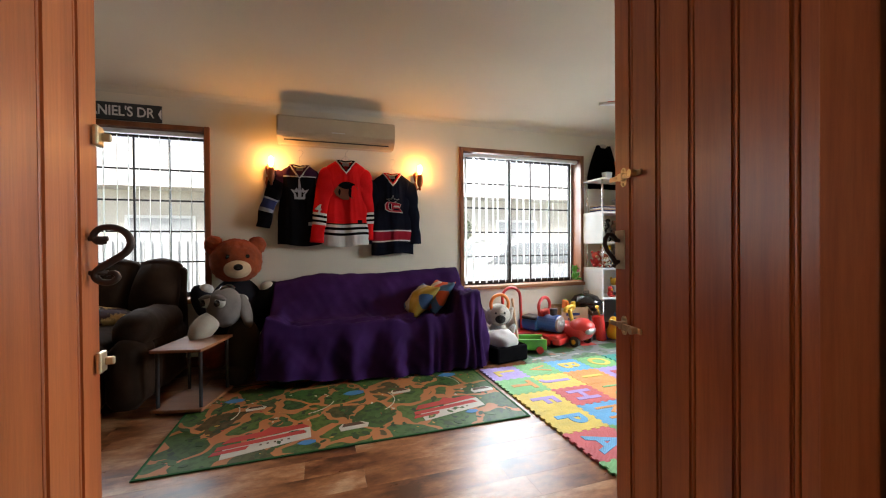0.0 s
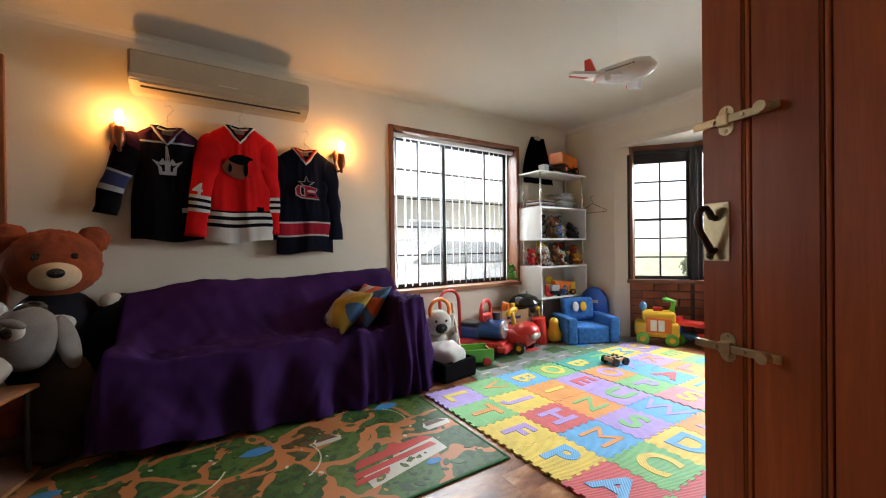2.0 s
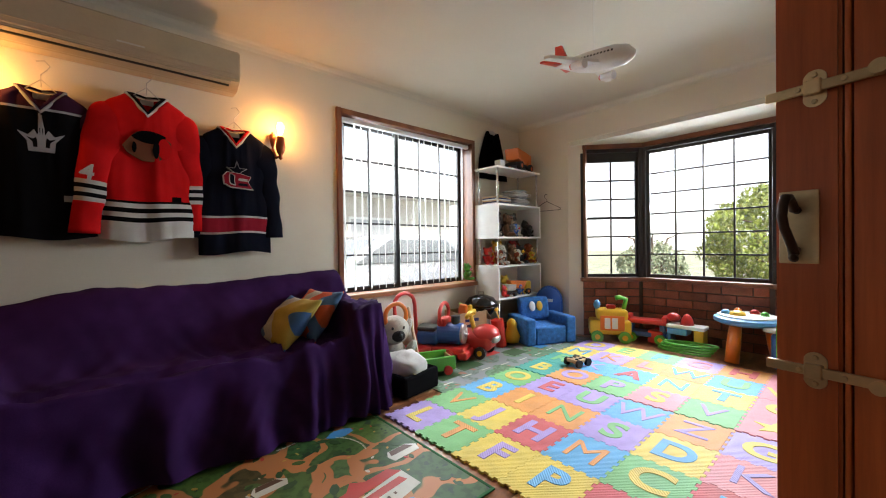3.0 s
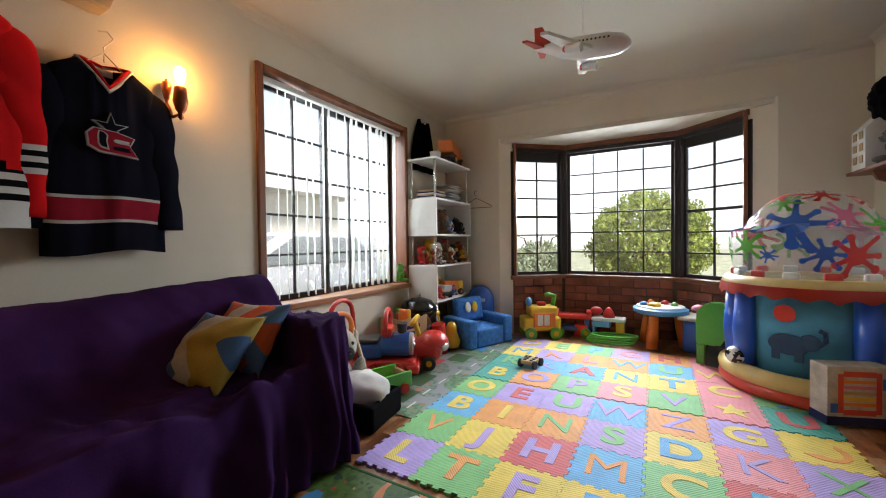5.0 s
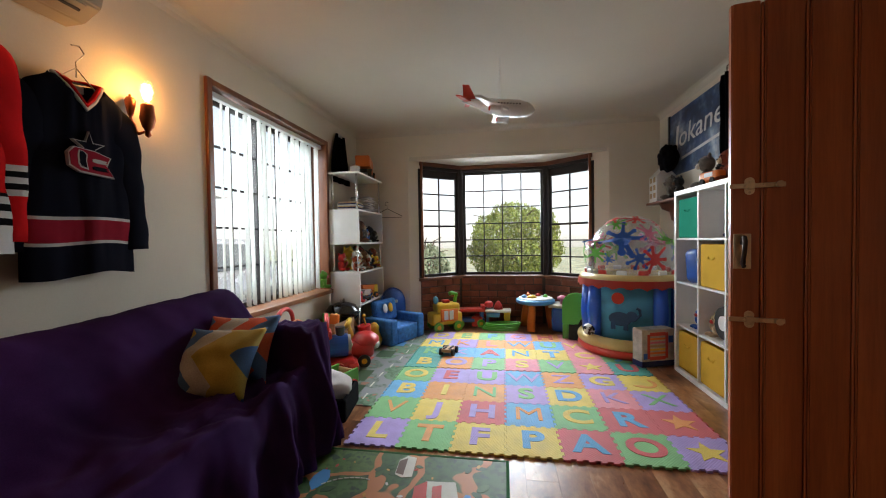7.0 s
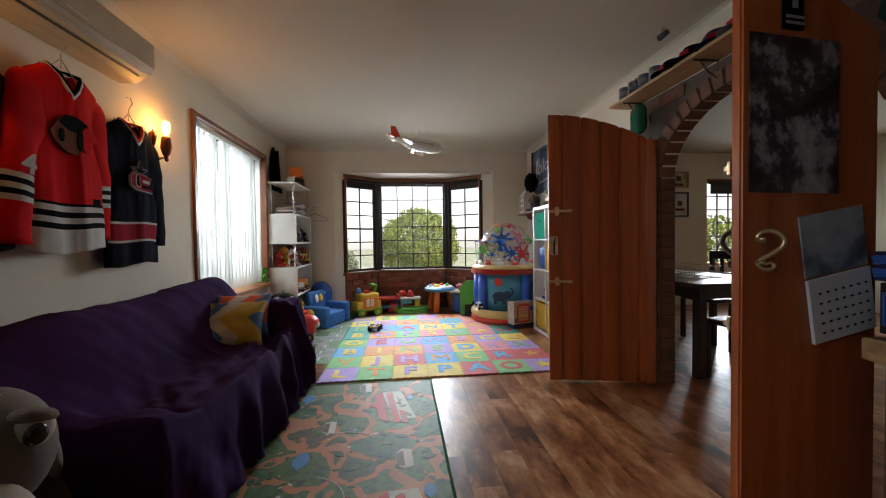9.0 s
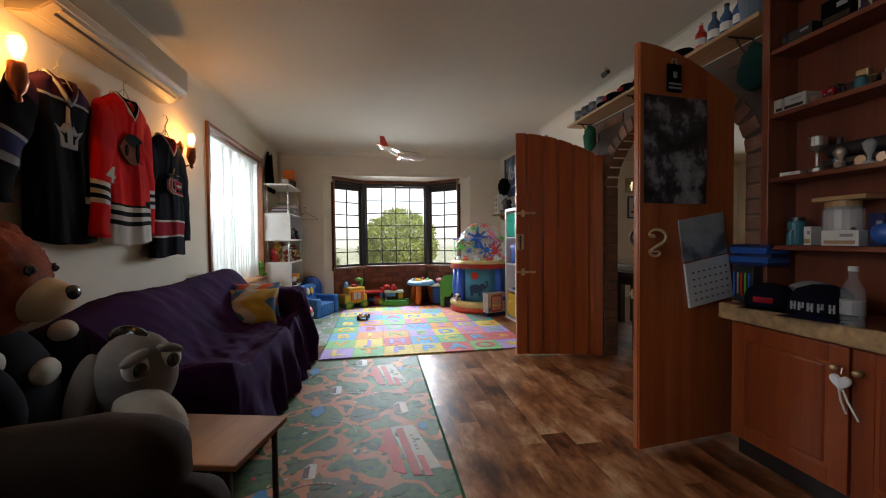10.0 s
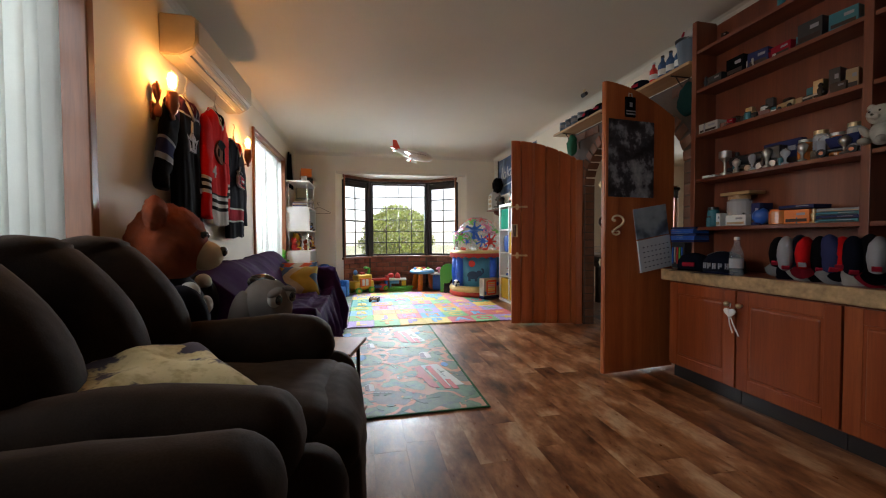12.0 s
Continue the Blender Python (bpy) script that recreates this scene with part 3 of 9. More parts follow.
part("scroll_handle", bm, IRON, plate, smooth=True)

door_l, LL = door_leaf("door_2", (-0.435, 1.29), (-0.499, 1.91), -1, "open arched cedar door leaf with calendar and scroll handles")
for sd in (-1, 1):
    bm = bmesh.new()
    scroll(bm, (LL - 0.06, sd * 0.026, 1.06), 0.135, Matrix.Rotation(radians(-90 if sd < 0 else 140), 4, "Z"))
    rod(bm, (LL - 0.06, sd * 0.02, 1.10), (LL - 0.06, sd * 0.055, 1.10), 0.006)
    rod(bm, (LL - 0.06, sd * 0.02, 1.02), (LL - 0.06, sd * 0.055, 1.02), 0.006)
    part("scroll_handle", bm, IRON if sd < 0 else BRASS, door_l, "S-shaped scroll handle", smooth=True)
for z in (1.35, 0.80):
    bm = bmesh.new()
    box(bm, (LL - 0.02, -0.026, z), (0.04, 0.012, 0.05), 0.004)
    box(bm, (LL - 0.012, -0.04, z), (0.012, 0.02, 0.02), 0.004)
    part("bolt_catch", bm, BRASS, door_l, "brass bolt catch")


bm = bmesh.new()
slab(bm, ARCH_C + ARCH_R + 0.006, ARCH_C + ARCH_R + 0.07, SY + 0.03, 1.235, 0, 1.84, bevel=0.004)
part("door_jamb", bm, CEDAR, None, "stained timber hinge post of the door", category="trim", kind="structure")


# ---------- outside ----------
GRASS = surf("lawn", (0.34, 0.35, 0.24), 0.95, var=0.4, scale=2, fine=60, bump=0.6)
PAVE = surf("driveway_concrete", (0.42, 0.40, 0.37), 0.9, var=0.2, scale=1, fine=60, bump=0.3)
bm = bmesh.new()
for x0, x1, y0, y1 in ((-60, 60, 4.94, 60), (4.21, 60, -60, 4.94), (-60, 4.21, -60, -3.72), (-60, -4.42, -3.72, 4.94)):
    vs = [bm.verts.new((x, y, -0.25)) for x, y in ((x0, y0), (x1, y0), (x1, y1), (x0, y1))]
    bm.faces.new(vs)
bmesh.ops.remove_doubles(bm, verts=bm.verts[:], dist=0.001)
part("ground", bm, GRASS, None, "green lawn around the house", category="lawn", kind="structure")
bm = bmesh.new()
slab(bm, -12, 12, 5.6, 9.4, -0.26, -0.235)
part("driveway", bm, PAVE, None, "pale concrete driveway beside the house", category="driveway", kind="structure")
# neighbour's fence
FENCE = surf("grey_fence_steel", (0.42, 0.43, 0.44), 0.6, 0.1, var=0.1)
fence = thing("fence", 0, 10.2, -0.25, 0, "grey ribbed steel boundary fence", "fence")
bm = bmesh.new()
slab(bm, -0.48, 0.48, -0.02, 0.02, 0, 1.5)
for k in range(6):
    slab(bm, -0.45 + k * 0.16, -0.37 + k * 0.16, -0.05, -0.02, 0.02, 1.48)
panel = part("fence_panel", bm, FENCE, fence)
for k in range(-9, 10):
    o = panel if k == -9 else new("fence_panel", panel.data)
    o.parent = fence
    o.location = (k * 1.0, 0, 0)
# neighbour's house
WEATHER = surf("pale_render", (0.62, 0.58, 0.52), 0.9, var=0.1, scale=1)
ROOF = surf("grey_roof_tiles", (0.48, 0.45, 0.43), 0.9, var=0.3, scale=2, fine=25, bump=0.6)
house = thing("house", 1.0, 15.0, -0.25, 0, "pale rendered neighbouring house with a tiled roof", "house")
bm = bmesh.new()
slab(bm, -9, 9, -2.5, 3, 0, 2.9)
part("wall", bm, WEATHER, house)
bm = bmesh.new()
prism(bm, [(-3.3, 2.85), (0.2, 4.8), (3.7, 2.85)], 19.0, Matrix(((0, 1, 0, -9.5), (1, 0, 0, 0), (0, 0, 1, 0), (0, 0, 0, 1))))
part("roof", bm, ROOF, house)
for x in (-5, 0.5, 5.5):
    bm = bmesh.new()
    slab(bm, x - 0.8, x + 0.8, -2.53, -2.45, 1.0, 2.2, bevel=0.02)
    wf = part("window", bm, WHITE, house)
    bm = bmesh.new()
    slab(bm, x - 0.72, x + 0.72, -2.54, -2.532, 1.08, 2.12)
    part("pane", bm, FENCE, wf)

# parked car, pale silver
CARPAINT = surf("silver_car_paint", (0.66, 0.68, 0.70), 0.25, 0.4, var=0.04, coat=0.8, bump=0)
TINT = surf("car_glass", (0.24, 0.26, 0.28), 0.08, 0.0, var=0.1, bump=0)
TYRE = surf("tyre_rubber", (0.03, 0.03, 0.03), 0.9)


def car(x, y, rz):
    t = thing("car", x, y, -0.235, rz, "parked silver sedan on the driveway", "car")
    side = [(-2.15, 0.35), (-2.2, 0.7), (-1.95, 0.92), (-1.35, 0.98), (-0.75, 1.4), (0.45, 1.42), (1.15, 1.0), (1.95, 0.88), (2.2, 0.62), (2.18, 0.32)]
    bm = bmesh.new()
    prism(bm, side, 1.7, Matrix.Translation((0, -0.85, 0)))
    bmesh.ops.bevel(bm, geom=[e for e in bm.edges], offset=0.07, segments=3, affect="EDGES")
    body = part("body", bm, CARPAINT, t, smooth=True)
    for sy in (-1, 1):
        bm = bmesh.new()
        prism(bm, [(-1.15, 1.0), (-0.68, 1.34), (0.4, 1.36), (0.98, 1.02)], 0.02, Matrix.Translation((0, sy * 0.855 - 0.01, 0)))
        part("side_window", bm, TINT, body)
        for wx in (-1.35, 1.35):
            bm = bmesh.new()
            rod(bm, (wx, sy * 0.68, 0.31), (wx, sy * 0.87, 0.31), 0.31, seg=24)
            wh = part("wheel", bm, TYRE, t)
            bm = bmesh.new()
            rod(bm, (wx, sy * 0.86, 0.31), (wx, sy * 0.885, 0.31), 0.2, seg=16)
            part("rim", bm, STEEL, wh)
    bm = bmesh.new()
    box(bm, (0.82, 0, 1.2), (0.02, 1.4, 0.62), 0.01, Matrix.Rotation(radians(-58), 4, "Y"))
    part("windscreen", bm, TINT, body)
    return t


car(3.6, 7.3, 180)

# trees and shrubs
LEAF = surf("leaf_green", (0.21, 0.26, 0.035), 0.6, var=0.6, scale=8, fine=30, bump=0.1)
LEAF2 = surf("leaf_grey_green", (0.22, 0.26, 0.16), 0.7, var=0.4, scale=8, fine=30, bump=0.1)
BARK = surf("bark", (0.10, 0.07, 0.05), 0.95, var=0.4, fine=40, bump=0.7)


def shrub(name, x, y, radii, zc, count, mat, label, seed, size=0.06):
    rnd = random.Random(seed)
    t = thing(name, x, y, -0.25, 0, label, "tree")
    bm = bmesh.new()
    tube(bm, [(0, 0, 0), (0.03, 0.02, zc * 0.4), (-0.02, 0.03, zc * 0.8), (0, 0, zc)], [0.09, 0.07, 0.05, 0.03])
    for k in range(9):
        a = 2 * math.pi * k / 9
        tube(bm, [(0, 0, zc * (0.45 + 0.05 * (k % 4))), (0.5 * radii[0] * math.cos(a), 0.5 * radii[1] * math.sin(a), zc + 0.3 * (k % 3)),
                  (0.85 * radii[0] * math.cos(a), 0.85 * radii[1] * math.sin(a), zc + 0.35 * (k % 3))], [0.035, 0.02, 0.008], 6)
    part("trunk", bm, BARK, t)
    verts, faces = [], []
    for k in range(count):
        v = Vector((rnd.gauss(0, 1), rnd.gauss(0, 1), rnd.gauss(0, 1))).normalized()
        lump = 0.84 + 0.12 * noise.noise(v * 6.5 + Vector((0, seed, 0))) + 0.22 * noise.noise(v * 2.3 + Vector((seed, 0, 0)))
        rr = lump * (0.72 + 0.3 * rnd.random() ** 0.5)
        c = Vector((v.x * radii[0] * rr, v.y * radii[1] * rr, zc + v.z * radii[2] * rr))
        q = Euler((rnd.uniform(0, 6.3), rnd.uniform(0, 6.3), rnd.uniform(0, 6.3))).to_matrix()
        s = size * rnd.uniform(0.6, 1.3)
        base = len(verts)
        for px, py, pz in ((-1, 0, 0), (0, -0.5, 0.1), (1, 0, 0), (0, 0.5, 0.1)):
            verts.append(c + q @ Vector((px * s, py * s, pz * s)))
        faces.append((base, base + 1, base + 2, base + 3))
    me = bpy.data.meshes.new("crown")
    me.from_pydata(verts, [], faces)
    me.materials.append(mat)
    cr = new("crown", me)
    cr.parent = t
    return t


shrub("tree", 7.6, 2.62, (1.12, 1.12, 1.0), 1.22, 24000, LEAF, "rounded bright green garden shrub outside the bay", 3, 0.032)
shrub("tree", 9.2, 5.0, (0.7, 0.8, 0.55), 0.75, 3000, LEAF2, "low grey-green garden shrub", 5, 0.05)
shrub("tree", 7.0, -4.6, (1.2, 1.2, 1.1), 0.9, 6000, LEAF, "green shrub outside the dining window", 11, 0.05)
shrub("tree", 3.2, 11.3, (1.2, 0.8, 1.0), 1.9, 3500, LEAF2, "slender tree beyond the fence", 14)


# ---------- soft furniture ----------
PURPLE = fabric("purple_throw", (0.036, 0.012, 0.066), 0.3, 250, sheen=0.5)
DARKCLOTH = fabric("dark_sofa_cloth", (0.03, 0.028, 0.03))
SUEDE = fabric("brown_suede", (0.019, 0.0105, 0.0065), 0.5, 220, 0.75)
snt = SUEDE.node_tree
crush = tex_noise(snt, 7, 2, coords(snt), 0.5)
creases = snt.nodes.new("ShaderNodeBump")
creases.inputs["Strength"].default_value, creases.inputs["Distance"].default_value = 0.35, 0.03
snt.links.new(crush.outputs[0], creases.inputs["Height"])
for nd in list(snt.nodes):
    if nd.type == "BUMP" and nd != creases:
        snt.links.new(creases.outputs[0], nd.inputs["Normal"])
suede_bsdf = SUEDE.node_tree.nodes["Principled BSDF"]
suede_bsdf.inputs["Sheen Weight"].default_value, suede_bsdf.inputs["Sheen Roughness"].default_value = 0.10, 0.45
suede_bsdf.inputs["Sheen Tint"].default_value = (0.55, 0.36, 0.27, 1)
sofa = thing("sofa", 0.47, 4.22, 0, 0, "dark two-seat sofa hidden under a purple throw", "sofa")
for nm, b in (("base", (-0.80, 0.84, -0.32, 0.38, 0.08, 0.38)), ("backrest", (-0.78, 0.72, 0.24, 0.38, 0.38, 0.66)),
              ("arm", (-0.80, -0.62, -0.32, 0.36, 0.08, 0.44)), ("arm", (0.70, 0.86, -0.32, 0.36, 0.08, 0.62))):
    bm = bmesh.new()
    slab(bm, *b, bevel=0.05, seg=3)
    part(nm, bm, DARKCLOTH, sofa, smooth=True)
for fx in (-0.8, 0.78):
    for fy in (-0.28, 0.33):
        bm = bmesh.new()
        rod(bm, (fx, fy, 0), (fx, fy, 0.09), 0.025, 0.03)
        part("leg", bm, BLACK, sofa)


def smooth(a, b, x):
    t = min(1, max(0, (x - a) / (b - a)))
    return t * t * (3 - 2 * t)


def throw_top(x, y):
    back = 0.47 + 0.365 * smooth(4.10, 4.50, y) - 0.03 * smooth(4.52, 4.63, y)
    back -= 0.10 * smooth(0.1, -0.42, x) * smooth(4.2, 4.4, y) + 0.02 * math.sin(x * 3.1) * smooth(4.2, 4.4, y)
    seat = 0.475 - 0.035 * math.sin(min(1, max(0, (y - 3.85) / 0.35)) * math.pi)
    z = max(seat, back) if y > 3.98 else seat
    arm_r = 0.668 * smooth(1.08, 1.20, x)
    arm_l = 0.53 * smooth(0.05, -0.30, x)
    for arm in (arm_r, arm_l):
        k = 0.06
        h = max(k - abs(z - arm), 0) / k
        z = max(z, arm) + h * h * k * 0.25
    z += 0.012 * noise.noise(Vector((x * 5, y * 5, 1.3))) + 0.010 * noise.noise(Vector((x * 11 + y * 8, y * 4, 7)))
    crease = abs(noise.noise(Vector((x * 6 - y * 7, y * 2.5, 4)))) + 0.6 * abs(noise.noise(Vector((x * 12 + y * 9, y * 5, 8))))
    z += 0.075 * (0.32 - crease) * smooth(4.5, 4.1, y) * (0.35 + 0.65 * smooth(0.3, 1.0, x))
    return z


throw = thing("throw_blanket", 0, 0, 0, 0, "deep purple fabric throw draped in folds over the sofa", "blanket")
bm = bmesh.new()
X0, X1, Y0, Y1 = -0.37, 1.375, 3.85, 4.635
nx, ny, ns = 110, 46, 22
grid = []
for j in range(-ns, ny + 1):
    row = []
    for i in range(-ns, nx + ns + 1):
        ta = max(0, -i / ns, (i - nx) / ns)
        tb = max(0, -j / ns)
        x = X0 + (X1 - X0) * min(1, max(0, i / nx))
        y = Y0 + (Y1 - Y0) * min(1, max(0, j / ny))
        t = max(ta, tb)
        z = throw_top(x, y)
        if t > 0:
            s = x * 1.0 if tb >= ta else y * 1.0 + 5
            hem = 0.02 + 0.07 * smooth(0.5, -0.4, x) + 0.02 * noise.noise(Vector((s * 3, 0, 2)))
            fold = 0.022 * math.sin(s * 22 + 4 * noise.noise(Vector((s * 2.2, 3, t * 0.6)))) + 0.05 * noise.noise(Vector((s * 6, t * 1.5, 9))) + 0.018 * smooth(0.55, 1.15, x) * math.sin(s * 61 + 7 * noise.noise(Vector((s * 3, 5, t))))
            fold *= 0.8 + 0.9 * smooth(0.7, 1.3, x)
            fold += (0.030 * (0.22 - abs(noise.noise(Vector((s * 5.5 - t * 1.6, t * 1.1, 21))))) + 0.016 * (0.22 - abs(noise.noise(Vector((s * 12 + t * 2.2, t * 1.7, 33)))))) * (0.6 + 0.6 * smooth(0.0, 0.9, x))
            outw = 0.02 * min(1, t * 4) + 0.05 * t + fold * min(1, t * 1.6)
            z = hem + (z - hem) * (1 - t) ** 1.05
            dx = (-1 if i < 0 else (1 if i > nx else 0)) * (ta / t)
            dy = -1 * (tb / t)
            ln = max(1e-6, math.hypot(dx, dy))
            x += dx / ln * outw
            y += dy / ln * outw
        row.append(bm.verts.new((x, min(y, 4.665), z)))
    grid.append(row)
for a, b in zip(grid, grid[1:]):
    for i in range(len(a) - 1):
        bm.faces.new((a[i], a[i + 1], b[i + 1], b[i]))
part("cloth", bm, PURPLE, throw, smooth=True)


def zigzag_fabric(name, cols, scale):
    """Chevron stripes in four colours."""
    m, nt, b = nodes_of(name)
    tc = nt.nodes.new("ShaderNodeTexCoord")
    sp = nt.nodes.new("ShaderNodeSeparateXYZ")
    nt.links.new(tc.outputs["Object"], sp.inputs[0])
    tri = nt.nodes.new("ShaderNodeMath")
    tri.operation, tri.inputs[1].default_value = "PINGPONG", 0.13
    nt.links.new(sp.outputs[0], tri.inputs[0])
    add = nt.nodes.new("ShaderNodeMath")
    add.operation = "ADD"
    nt.links.new(tri.outputs[0], add.inputs[0])
    nt.links.new(sp.outputs[1], add.inputs[1])
    ml = nt.nodes.new("ShaderNodeMath")
    ml.operation, ml.inputs[1].default_value = "MULTIPLY", scale
    nt.links.new(add.outputs[0], ml.inputs[0])
    fr = nt.nodes.new("ShaderNodeMath")
    fr.operation = "FRACT"
    nt.links.new(ml.outputs[0], fr.inputs[0])
    c = ramp(nt, fr.outputs[0], [(i / len(cols), k) for i, k in enumerate(cols)])
    c.node.color_ramp.interpolation = "CONSTANT"
    nz = tex_noise(nt, 180, 3, tc.outputs["Object"])
    c2 = ramp(nt, nz.outputs[0], [(0.3, (0.75, 0.75, 0.75)), (0.7, (1, 1, 1))])
    nt.links.new(mix(nt, 1.0, c, c2, "MULTIPLY"), b.inputs["Base Color"])
    b.inputs["Roughness"].default_value = 0.9
    add_bump(nt, b, nz.outputs[0], 0.25, 0.002)
    return m


ZIG1 = zigzag_fabric("chevron_yellow_blue", [(0.42, 0.30, 0.05), (0.45, 0.42, 0.36), (0.05, 0.13, 0.30), (0.42, 0.30, 0.05)], 2.9)
ZIG2 = zigzag_fabric("chevron_orange_blue", [(0.55, 0.085, 0.025), (0.50, 0.47, 0.42), (0.52, 0.08, 0.025), (0.06, 0.13, 0.26)], 2.9)
for zx, zy, zz, rot, mt, lb in ((0.90, 4.15, 0.58, (46, 0, -80), ZIG1, "yellow, blue and white chevron cushion leaning on the sofa"),
                                (1.06, 4.17, 0.60, (52, 0, -78), ZIG2, "orange and blue chevron cushion leaning on the sofa arm")):
    bm = bmesh.new()
    pillow_shape(bm, 0.365, 0.365, 0.14, wob=0.025)
    o = part("cushion", bm, mt, None, lb, smooth=True, category="cushion", group="sofa cushions")
    o.matrix_world = pose(zx, zy, zz, *rot) @ pose(0, 0, 0, 0, 0, 90)


def recliner(x, label):
    """A plump suede recliner, 1 m wide, backed to the wall at y 4.64."""
    t = thing("recliner", x, 3.55, 0, 0, label, "armchair", "brown recliners")
    def add(nm, b, bev):
        bm = bmesh.new()
        slab(bm, *b, bevel=bev, seg=6)
        bmesh.ops.subdivide_edges(bm, edges=[e for e in bm.edges if e.calc_length() > 0.12], cuts=4, use_grid_fill=True)
        bm.normal_update()
        c = Vector(((b[0] + b[1]) / 2, (b[2] + b[3]) / 2, (b[4] + b[5]) / 2))
        for v in bm.verts:
            q = v.co + Vector((x, 0, 0))
            v.co += v.normal * (0.018 * noise.noise(q * 5) + 0.011 * (0.3 - abs(noise.noise(q * 11))) + 0.005 * noise.noise(q * 23))
            fx, fy = (v.co.x - c.x) / (b[1] - b[0]) * 2, (v.co.y - c.y) / (b[3] - b[2]) * 2
            v.co.z += 0.03 * (1 - min(1, fx * fx)) * (1 - min(1, fy * fy)) * (1 if v.co.z > c.z else 0)
        return part(nm, bm, SUEDE, t, smooth=True)
    add("base", (-0.44, 0.44, 0.14, 1.0, 0.03, 0.36), 0.03)
    add("seat_cushion", (-0.29, 0.29, 0.08, 0.80, 0.34, 0.50), 0.075)
    add("footrest", (-0.29, 0.29, 0.0, 0.16, 0.07, 0.40), 0.07)
    add("front_roll", (-0.30, 0.30, 0.01, 0.26, 0.30, 0.47), 0.08)
    for sx in (-1, 1):
        add("arm", (sx * 0.39 - 0.11, sx * 0.39 + 0.11, 0.13, 0.86, 0.42, 0.625), 0.095)
        add("arm_front", (sx * 0.39 - 0.10, sx * 0.39 + 0.10, 0.03, 0.36, 0.05, 0.46), 0.085)
        add("arm_side", (sx * 0.39 - 0.095, sx * 0.39 + 0.095, 0.3, 0.95, 0.05, 0.46), 0.05)
    for k in (-1, 0, 1):
        bm = bmesh.new()
        pts, rad = [], []
        for j in range(13):
            u = j / 12
            pts.append((k * 0.29, 0.80 + 0.19 * u - 0.06 * math.sin(u * 3.1), 0.46 + 0.43 * u))
            rad.append(0.145 + 0.02 * math.sin(u * math.pi))
        pts += [(k * 0.29, 1.0, 0.935), (k * 0.29, 1.005, 0.965), (k * 0.29, 1.01, 0.985)]
        rad += [0.145, 0.11, 0.04]
        tube(bm, pts, rad, 20)
        part("back_cushion", bm, SUEDE, t, smooth=True)
    add("back_shell", (-0.46, 0.46, 0.93, 1.10, 0.1, 0.92), 0.07)
    return t


recliner(-1.545, "dark brown suede recliner with channelled back by the window")
recliner(-2.56, "dark brown suede recliner with channelled back by the window")

m, nt, b = nodes_of("printed_cushion")
v = coords(nt)
n1, n2 = tex_noise(nt, 5.5, 5, v, 0.6), tex_noise(nt, 22, 4, v)
c1 = ramp(nt, n1.outputs[0], [(0.0, (0.66, 0.57, 0.33)), (0.52, (0.62, 0.52, 0.28)), (0.56, (0.05, 0.04, 0.06)), (0.66, (0.05, 0.04, 0.06)), (0.68, (0.60, 0.50, 0.30))])
c2 = ramp(nt, n2.outputs[0], [(0.3, (0.6, 0.55, 0.45)), (0.5, (1, 1, 1))])
nt.links.new(mix(nt, 1.0, c1, c2, "MULTIPLY"), b.inputs["Base Color"])
b.inputs["Roughness"].default_value = 0.9
bm = bmesh.new()
pillow_shape(bm, 0.60, 0.46, 0.14, wob=0.03, pinch=0.16)
o = part("cushion", bm, m, None, "cream cushion with a dark printed animal lying on the recliner", smooth=True, category="cushion")
o.matrix_world = pose(-1.60, 4.16, 0.572, 8, -2, 36)

# side table
TABLE = timber("oak_laminate", [(0.17, 0.06, 0.020), (0.27, 0.105, 0.036), (0.34, 0.15, 0.058)], 0, 0.5)
st = thing("side_table", -0.81, 3.78, 0, -14, "small oak laminate side table with black legs", "side table")
bm = bmesh.new()
slab(bm, -0.16, 0.16, -0.21, 0.21, 0.405, 0.425, bevel=0.004)
part("tabletop", bm, TABLE, st)
bm = bmesh.new()
slab(bm, -0.16, 0.16, -0.21, 0.21, 0.02, 0.04, bevel=0.004)
part("lower_shelf", bm, TABLE, st)
for lx, ly in ((-0.135, -0.17), (-0.135, 0.17), (0.135, -0.17), (0.135, 0.17)):
    bm = bmesh.new()
    rod(bm, (lx, ly, 0.04), (lx, ly, 0.405), 0.011)
    rod(bm, (lx, ly, 0.0), (lx, ly, 0.02), 0.014)
    part("leg", bm, BLACK, st)

# plush animals, one mesh each
FUR = surf("orange_brown_fur", (0.27, 0.046, 0.009), 0.95, var=0.35, scale=9, fine=260, bump=0.8, dist=0.01, sheen=0.0)
CREAMFUR = surf("cream_fur", (0.55, 0.40, 0.25), 0.95, var=0.2, fine=260, bump=0.6, dist=0.008)
GREYFUR = surf("grey_fur", (0.17, 0.15, 0.135), 0.95, var=0.25, scale=6, fine=260, bump=0.6, dist=0.008, sheen=0.0)
PALEFUR = surf("pale_fur", (0.46, 0.43, 0.37), 0.95, var=0.15, fine=260, bump=0.5, dist=0.008)
MUZZLE = surf("oatmeal_fur", (0.42, 0.37, 0.30), 0.95, var=0.15, fine=260, bump=0.5, dist=0.008)
BROWNFUR = surf("dark_brown_fur", (0.030, 0.020, 0.011), 0.95, var=0.3, fine=260, bump=0.6, dist=0.008)
GLOSSBLACK = plastic("gloss_black", (0.012, 0.012, 0.012), 0.15)
JERSEYBLACK = fabric("black_knit", (0.012, 0.012, 0.016), sheen=0.1)
bm = bmesh.new()
ball(bm, (0, 0, 0.93), (0.222, 0.19, 0.20), 72, 44)
